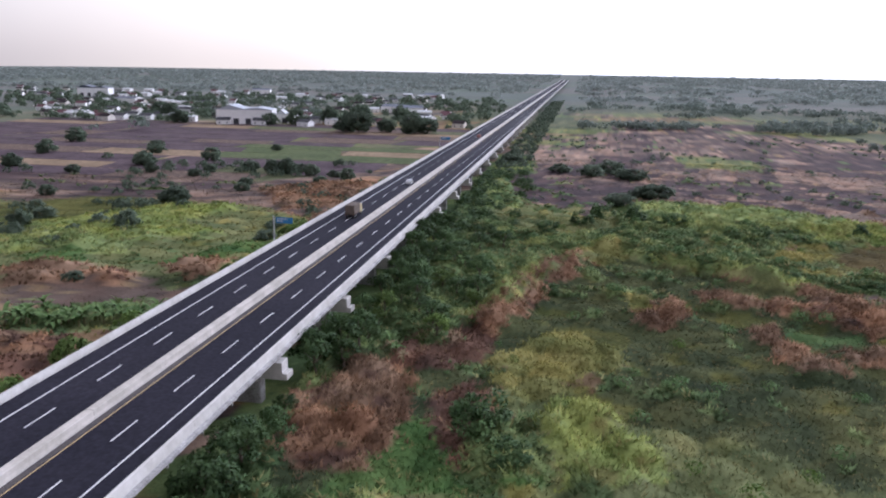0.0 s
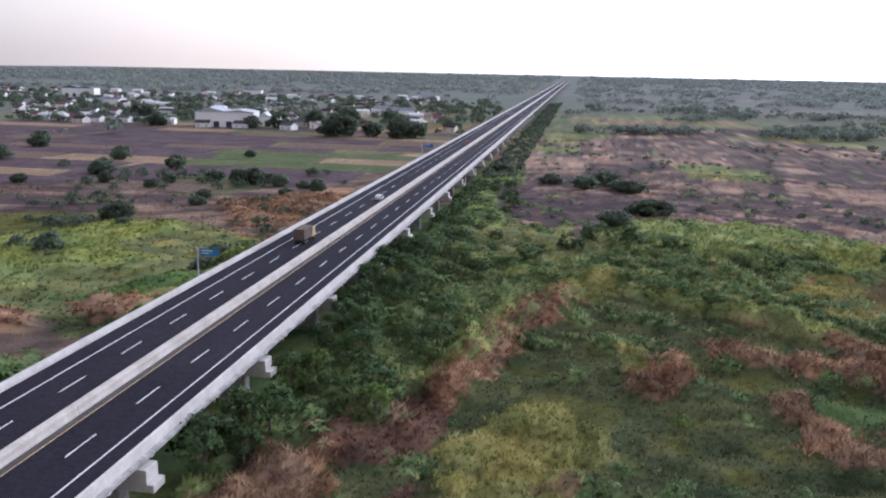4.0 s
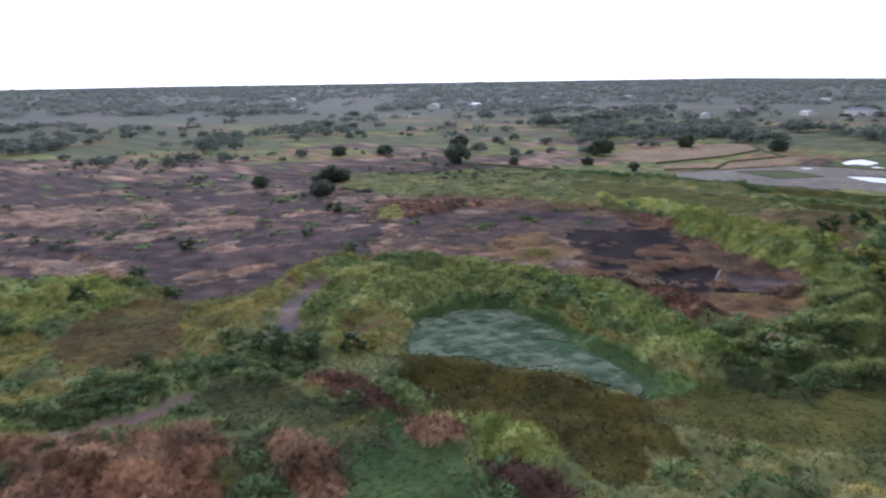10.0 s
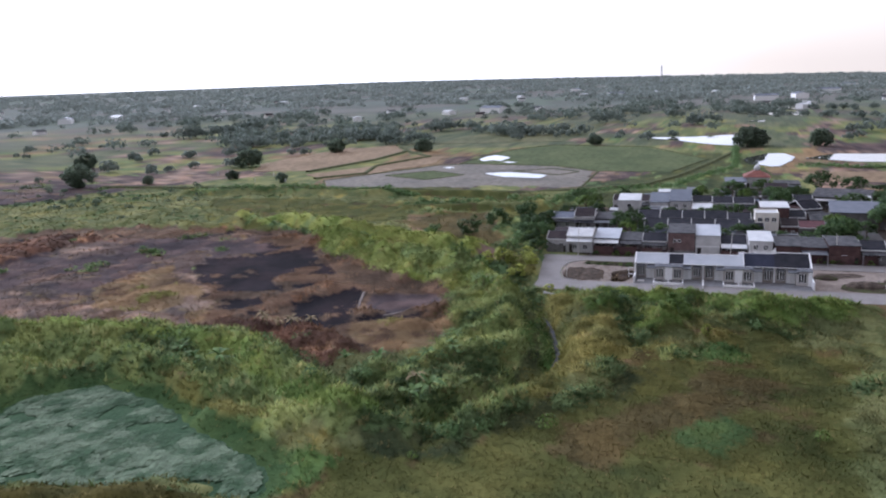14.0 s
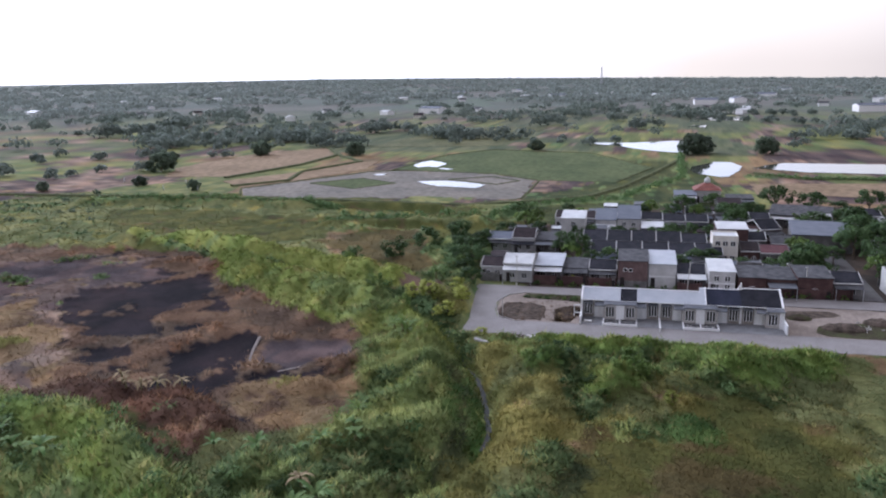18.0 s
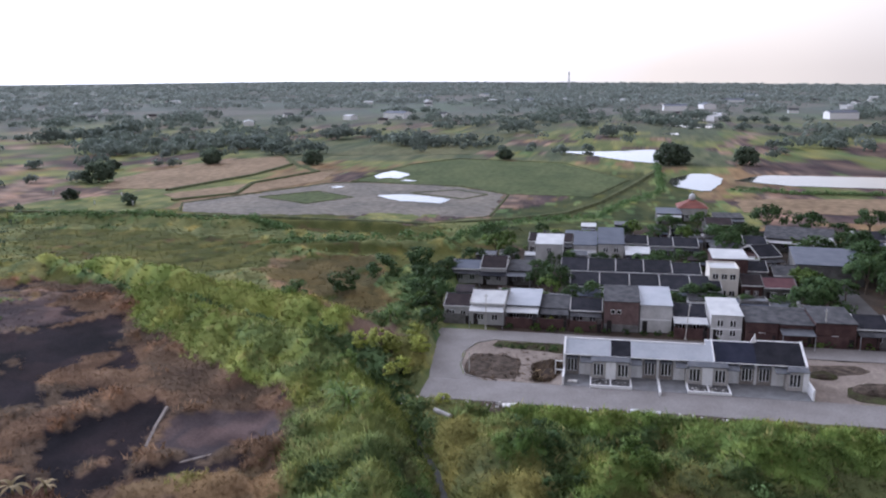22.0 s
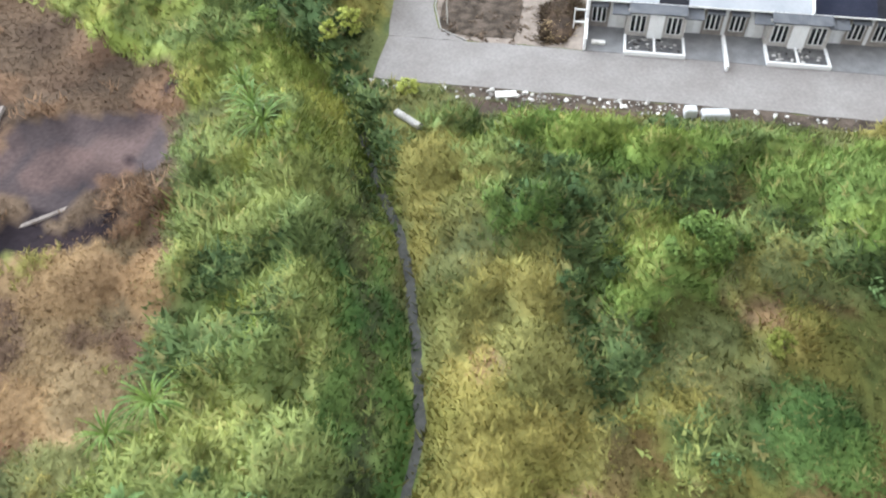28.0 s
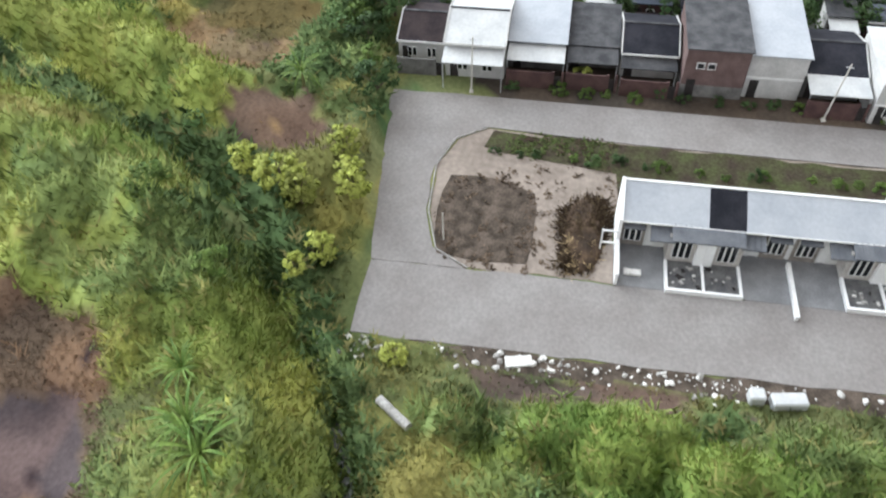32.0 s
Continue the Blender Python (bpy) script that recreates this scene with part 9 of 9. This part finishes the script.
cul = thing("culvert_pipe", "grey concrete culvert pipe lying across the creek bank", "pipe", pose(198.7, 108.2, 1.1, 0, 0, 57))
part("pipe", tube([(-1.6, 0, 0), (1.6, 0, -0.12)], [0.34, 0.34], 14), M_CONC_OLD, cul)
straw = thing("straw_heap", "heap of rotting straw and brown cuttings beside the row end", "heap", S @ pose(17.4, 12.9, 0.06))
q2 = np.random.default_rng(9)
n = 1500
rr, aa = np.sqrt(q2.random(n)), q2.uniform(0, 6.283, n)
sx_, sy_ = rr * np.cos(aa) * (2.2 + 0.5 * np.sin(3 * aa)) + 0.09 * rr * np.sin(aa) * 9, rr * np.sin(aa) * (5.4 + 0.6 * np.cos(2 * aa))
sz_ = 0.7 * (1 - rr ** 2) * (0.6 + 0.4 * field(sx_ + 50, sy_ + 50, 1.2, 3))
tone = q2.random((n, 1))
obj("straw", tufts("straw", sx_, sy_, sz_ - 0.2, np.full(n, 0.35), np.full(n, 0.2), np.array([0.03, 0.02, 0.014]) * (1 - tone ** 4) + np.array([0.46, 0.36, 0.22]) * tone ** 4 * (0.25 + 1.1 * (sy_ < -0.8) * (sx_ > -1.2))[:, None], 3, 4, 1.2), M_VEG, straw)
bm = bmesh.new()
bmesh.ops.create_icosphere(bm, subdivisions=3, radius=1.0)
for v in bm.verts:
    v.co = Vector((v.co.x * 1.8, v.co.y * 4.3, max(v.co.z, -0.1) * 0.55 * (1 + 0.3 * noise.noise(v.co * 3))))
part("mound", bm, M_STRAW, straw)

q2 = np.random.default_rng(19)
n = 2600
pu, pv = q2.uniform(4, 20, n), q2.uniform(8, 25.4, n)
edge = np.abs(np.hypot((pu - 8.8) / 4.2, (pv - 13.8) / 5.2) - 1)
dense_ = np.where(edge < 0.16, 0.16, 0.03) + 0.6 * (pv > 22.6) + 0.1 * (field(pu + 70, pv, 2.2, 401) > 0.6)
keep = (q2.random(n) < dense_) & (np.hypot((pu - 17.4) / 2.5, (pv - 12.9) / 4.6) > 1) & (pu > 4.6 + 0.05 * (pv - 14) ** 2)
pu, pv = pu[keep], pv[keep]
tone = q2.random((len(pu), 1))
green_ = (pv > 21.8)[:, None] * (tone > 0.35)
pc = np.where(green_, np.array([[0.075, 0.10, 0.035]]), np.array([[0.06, 0.045, 0.035]]) * (1 - tone) + np.array([[0.17, 0.13, 0.10]]) * tone)
ob = obj("plot_weeds", tufts("plot_weeds", pu, pv, np.full(len(pu), 0.08), np.full(len(pu), 0.16), np.full(len(pu), 0.3), pc, 5, 20, 1.3), M_VEG)
ob.matrix_basis = S
tagged(ob, "sparse dry weeds and clods on the empty plot", "weeds", kind="stuff")

# cloth on sticks, made up to stand for white dots along the field bank
for x, y in ((354.9, 310.4), (357.1, 306.3), (338.4, 277.8), (356.5, 280.3), (339.1, 262.2)):
    fl = thing("cloth_flag", "white cloth on a stick standing in for a small white dot", "flag", pose(x, y, 0, 0, 0, 20), group="white cloth flags")
    part("stick", tube([(0, 0, -0.3), (0, 0, 2.6)], [0.05, 0.04], 6), M_BARK, fl)
    part("cloth", boxes((-0.45, 0.45, -0.04, 0.04, 1.1, 2.6), bevel=0.03), M_ROOF_WHITE, fl, "white stand-in cloth")

# ---- far country: woods, town, mast ----
def small_house(rm, wm, name, label, w, d, h, rise):
    t = thing(name, label, "house", pose(0, 0, -500), group="distant houses")
    part("wall", boxes((-w / 2, w / 2, -d / 2, d / 2, 0, h)), wm, t)
    part("roof", prism([(-d / 2 - 0.4, h - 0.1), (0, h + rise), (d / 2 + 0.4, h - 0.1), (0, h + rise - 0.25)], -w / 2 - 0.3, w / 2 + 0.3), rm, t)
    part("gable", prism([(-d / 2, h), (d / 2, h), (0, h + rise - 0.3)], -w / 2 + 0.02, w / 2 - 0.02), wm, t)
    for k in (-1, 1):
        wd = part("window", boxes((k * w * 0.28 - 0.6, k * w * 0.28 + 0.6, -d / 2 - 0.06, -d / 2 - 0.003, 0.9, 2.2)), M_FRAME, t)
        part("pane", boxes((k * w * 0.28 - 0.5, k * w * 0.28 + 0.5, -d / 2 - 0.07, -d / 2 - 0.062, 1.0, 2.1)), M_GLASS, wd)
    return t


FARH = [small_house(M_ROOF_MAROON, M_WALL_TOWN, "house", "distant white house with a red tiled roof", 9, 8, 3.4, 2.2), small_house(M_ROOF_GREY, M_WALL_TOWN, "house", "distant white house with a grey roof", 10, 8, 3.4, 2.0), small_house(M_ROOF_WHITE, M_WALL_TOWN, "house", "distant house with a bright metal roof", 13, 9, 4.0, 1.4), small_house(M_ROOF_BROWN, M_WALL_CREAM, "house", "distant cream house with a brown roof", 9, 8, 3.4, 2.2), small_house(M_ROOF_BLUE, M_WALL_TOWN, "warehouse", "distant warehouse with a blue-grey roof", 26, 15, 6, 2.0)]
q = random.Random(33)
for k in range(175):
    y = 560 + 620 * q.random() ** 1.4
    x = -0.82 * y + (y * 0.62) * q.random() + 40
    copy_thing(FARH[q.choice((0, 1, 1, 2, 2, 3, 0, 4) if k % 3 == 0 else (0, 1, 2, 3))], pose(x, y, float(far_z(x, y)) - 0.1, 0, 0, q.uniform(-25, 25)))
for k in range(70):
    a = q.uniform(radians(-72), radians(22))
    d = q.uniform(750, 1700)
    x, y = 90 + d * math.cos(a + radians(40)), 80 + d * math.sin(a + radians(40))
    copy_thing(FARH[q.choice((1, 2, 2, 3, 1, 4))], pose(x, y, float(far_z(x, y)) - 0.1, 0, 0, q.uniform(0, 180)))
for x, y, w_, d_, h_, rm, lab in ((-252, 575, 42, 22, 11, M_ROOF_LIGHT, "large white warehouse with a pale gabled roof"), (-226, 592, 14, 14, 7, M_ROOF_WHITE, "white warehouse annex with a flat pale roof"), (-628, 955, 40, 20, 11, M_ROOF_BLUE, "long hall with a pale blue roof")):
    t = thing("warehouse", lab, "warehouse", pose(x, y, 0, 0, 0, 12))
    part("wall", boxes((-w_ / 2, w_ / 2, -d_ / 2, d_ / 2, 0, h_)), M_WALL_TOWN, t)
    part("roof", prism([(-w_ / 2 - 0.5, h_ - 0.2), (-w_ / 4, h_ + 3.2), (0, h_ + 0.4), (w_ / 4, h_ + 1.6), (w_ / 2 + 0.5, h_ - 0.2)], -d_ / 2 - 0.4, d_ / 2 + 0.4, "y"), rm, t)
    for k in range(3):
        part("roller_door", boxes((-w_ / 2 + 4 + k * 9, -w_ / 2 + 8 + k * 9, -d_ / 2 - 0.08, -d_ / 2 - 0.003, 0, 4.2)), M_ROOF_GREY, t)
for src in FARH:
    for o in [*src.children_recursive, src]:
        bpy.data.objects.remove(o)
for x, y, s in ((-148, 521, 1.9), (-158, 524, 1.5), (-130, 528, 1.2), (-110, 526, 1.9), (-102, 530, 1.4), (-230, 566, 1.2), (-212, 575, 1.4), (-190, 590, 1.6), (-300, 560, 1.3), (-330, 600, 1.6), (-180, 640, 1.7), (-150, 660, 1.5), (-360, 640, 1.5), (-130, 237, 0.75), (-119, 190, 0.75), (-128, 192, 0.6), (-150, 188, 0.6), (-68, 150, 0.55), (-120, 311, 0.8), (-128, 315, 0.7), (-108, 309, 0.6), (-175, 300, 0.6), (-190, 320, 0.8), (-170, 345, 0.8), (-96, 285, 0.5), (-240, 300, 0.8), (-260, 350, 0.9), (-90, 300, 0.6)):
    plant(MIDTREE, x, y, s, 17, z=0.0, group="trees beyond the viaduct")
for x, y, s in ((-128.9, 234.4, 0.85), (-133, 237, 0.6), (-124.4, 166.7, 0.62), (-121, 168, 0.5), (-101.2, 140.6, 0.5), (-114.6, 183.9, 0.55), (-118, 186, 0.42), (-151.7, 201, 0.6), (-77.1, 184.8, 0.62), (-117.6, 262.2, 0.55), (-281, 405, 1.0), (-191, 323, 0.9), (-210, 366, 0.9), (-303.5, 437.8, 0.95), (-80.6, 199.5, 0.6), (-123.0, 276.9, 0.5), (-97.2, 306.1, 0.5), (-122.5, 321.4, 0.7), (-116, 318, 0.6), (-137.7, 316.7, 0.75), (-151.7, 306.9, 0.6), (-201.6, 340.4, 0.7), (-217.2, 379.3, 0.8), (-157.9, 396.8, 0.6), (-152.7, 294.4, 0.6), (-204.7, 290.7, 0.6), (-190, 180, 0.5), (-165, 215, 0.5), (-178, 238, 0.6), (-72, 262, 0.5), (-110, 214, 0.36)):
    plant(MIDTREE, x, y, s, 18, s * 0.75, z=0.0, group="trees beyond the viaduct")
for src in MIDTREE:
    for o in [*src.children_recursive, src]:
        bpy.data.objects.remove(o)

q3 = np.random.default_rng(77)
n = 42000
ang, dist = q3.uniform(radians(-25), radians(140), n), 540 + 3600 * q3.random(n) ** 1.6
fx_, fy_ = 60 + dist * np.cos(ang), 80 + dist * np.sin(ang)
dens_ = 0.6 * field(fx_ + 0.6 * fy_, (fy_ - 0.6 * fx_) * 1.8, 120, 201) + 0.4 * field(ang * 1300, dist * 3.2, 260, 207) + 0.2 * (dist / 3500)
keep = (dens_ > 0.6 - 0.2 * (q3.random(n) < 0.02)) & (np.abs(fx_ - AXIS_X) > 40) & ~((fx_ < -200) & (fx_ > -290) & (fy_ < 640)) & ~((fx_ < -70) & (fy_ < 1200) & (q3.random(n) < 0.9))
keep &= q3.random(n) < 0.6
fx_, fy_, dist = fx_[keep], fy_[keep], dist[keep]
rad_ = q3.uniform(3.0, 7.4, len(fx_)) * (1 + dist / 7000)
near_ = (dist < 1000) & (q3.random(len(dist)) < 0.62)
# the farther stand gets the paler leaves, painting haze into the woods
grove("woods", "haze-paled green groves at the far edge of the fields", fx_[near_], fy_[near_], rad_[near_] * 0.85, 40, M_LEAF_HAZED, 87, far_z(fx_[near_], fy_[near_]), leaf=0.8, squat=0.85)
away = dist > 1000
grove("far_woods", "distant haze-paled groves and tree lines across the plain", fx_[away], fy_[away], rad_[away], 26, M_LEAF_FAR, 78, far_z(fx_[away], fy_[away]), leaf=0.95, squat=0.72)
ft = np.array(((529, 296, 1.3), (537, 292, 1.1), (522, 303, 0.9), (527, 311, 1.2), (565, 352, 1.2), (573, 386, 1.3), (546, 381, 1.0), (582, 372, 1.1), (659, 515, 2.0), (670, 505, 1.6), (582, 503, 1.8), (592, 495, 1.5), (570, 512, 1.4), (684, 120, 1.2), (692, 116, 1.0), (770, 146, 1.5), (716, 195, 1.3), (625, 316, 1.6), (636, 310, 1.4), (648, 302, 1.3), (269, 538, 1.5)))
ft = np.concatenate([ft + q3.normal(size=ft.shape) * [9, 9, 0.2] for _ in range(3)])
grove("field_edge_trees", "haze-paled rounded trees along the far field edges", ft[:, 0], ft[:, 1], np.clip(ft[:, 2], 0.6, 2) * 4.2, 70, M_LEAF_HAZED, 90, leaf=0.75, squat=0.95)
n = 330
ang, dist = q3.uniform(radians(-18), radians(80), n), q3.uniform(380, 820, n)
fx_, fy_ = 90 + dist * np.cos(ang), 80 + dist * np.sin(ang)
keep = (field(fx_, fy_ * 1.5, 90, 211) > 0.5) & ~((fx_ > 320) & (fx_ < 545) & (fy_ > -70) & (fy_ < 305))
grove("field_groves", "scattered dark groves among the fields", fx_[keep], fy_[keep], q3.uniform(1.8, 4.6, keep.sum()), 60, M_LEAF_HAZED, 79)
n = 900
fx_, fy_ = q3.uniform(-20, 330, n), q3.uniform(255, 560, n)
keep = (field(fx_, fy_ * 1.5, 40, 231) > 0.5)
grove("scrub_bushes", "low dull bushes dotted over the dry scrub", fx_[keep], fy_[keep], q3.uniform(0.5, 1.7, keep.sum()), 30, M_LEAF_MID, 84, cat="bushes")
n = 420
fx_, fy_ = q3.uniform(-330, -66, n), q3.uniform(150, 345, n)
keep = (field(fx_, fy_ * 1.7, 34, 221) > 0.53)
grove("field_bushes", "dark bushes and hedges between the marsh and the ploughed plots", fx_[keep], fy_[keep], q3.uniform(1.0, 3.0, keep.sum()), 54, M_LEAF_MID, 83, cat="bushes", leaf=0.8)
n = 640
fy_ = 560 + 520 * q3.random(n)
fx_ = -0.92 * fy_ + fy_ * 0.78 * q3.random(n) + 40
keep = ~((fx_ < -190) & (fx_ > -300) & (fy_ < 620)) & (fx_ < -75)
grove("town_trees", "dull green trees between the houses of the town", fx_[keep], fy_[keep], q3.uniform(2.5, 5.5, keep.sum()), 50, M_LEAF_MID, 80)
hx_, hy_ = [], []
for line in HEDGES:
    for (x0, y0), (x1, y1) in zip(line, line[1:]):
        f_ = np.arange(0, 1, 1.6 / math.hypot(x1 - x0, y1 - y0))
        hx_ += list(x0 + (x1 - x0) * f_)
        hy_ += list(y0 + (y1 - y0) * f_)
hx_, hy_ = np.array(hx_) + q3.normal(size=len(hx_)) * 0.7, np.array(hy_) + q3.normal(size=len(hx_)) * 0.7
hk_, _ = cover_at(hx_, hy_)
grove("hedges", "dark green overgrown hedges along the field banks", hx_, hy_, q3.uniform(0.7, 1.7, len(hx_)), 60, M_SHRUB, 92, height_at(hx_, hy_, hk_), "hedge", 0.6)
fb = np.array(far_belt)
grove("tree_belt", "dense dark green trees at the foot of the viaduct", fb[:, 0], fb[:, 1], fb[:, 2], 260, M_LEAF, 86, cat="trees", leaf=0.42, squat=1.05)
fy_ = np.repeat(np.arange(336, 1100, 6.5), 3)
fx_ = np.tile([-34.0, -29.0, -24.0], len(fy_) // 3) + q3.uniform(-2, 2, len(fy_))
grove("roadside_thicket", "dark thicket at the foot of the viaduct", fx_, fy_ + q3.uniform(-3, 3, len(fy_)), q3.uniform(1.0, 2.3, len(fy_)), 40, M_LEAF_MID, 81)

mast = thing("radio_mast", "thin distant lattice radio mast", "mast", pose(2426, 362, float(far_z(2426, 362))))
for a in range(4):
    c, s = math.cos(a * math.pi / 2 + 0.78), math.sin(a * math.pi / 2 + 0.78)
    part("leg", tube([(4 * c, 4 * s, -1), (1.6 * c, 1.6 * s, 52)], [0.9, 0.6], 5), M_STEEL, mast)
for z in (12, 24, 36, 50):
    wz = 3.0 - 1.7 * z / 52
    part("brace", boxes((-wz, wz, -wz, wz, z - 0.5, z + 0.5)), M_STEEL, mast)
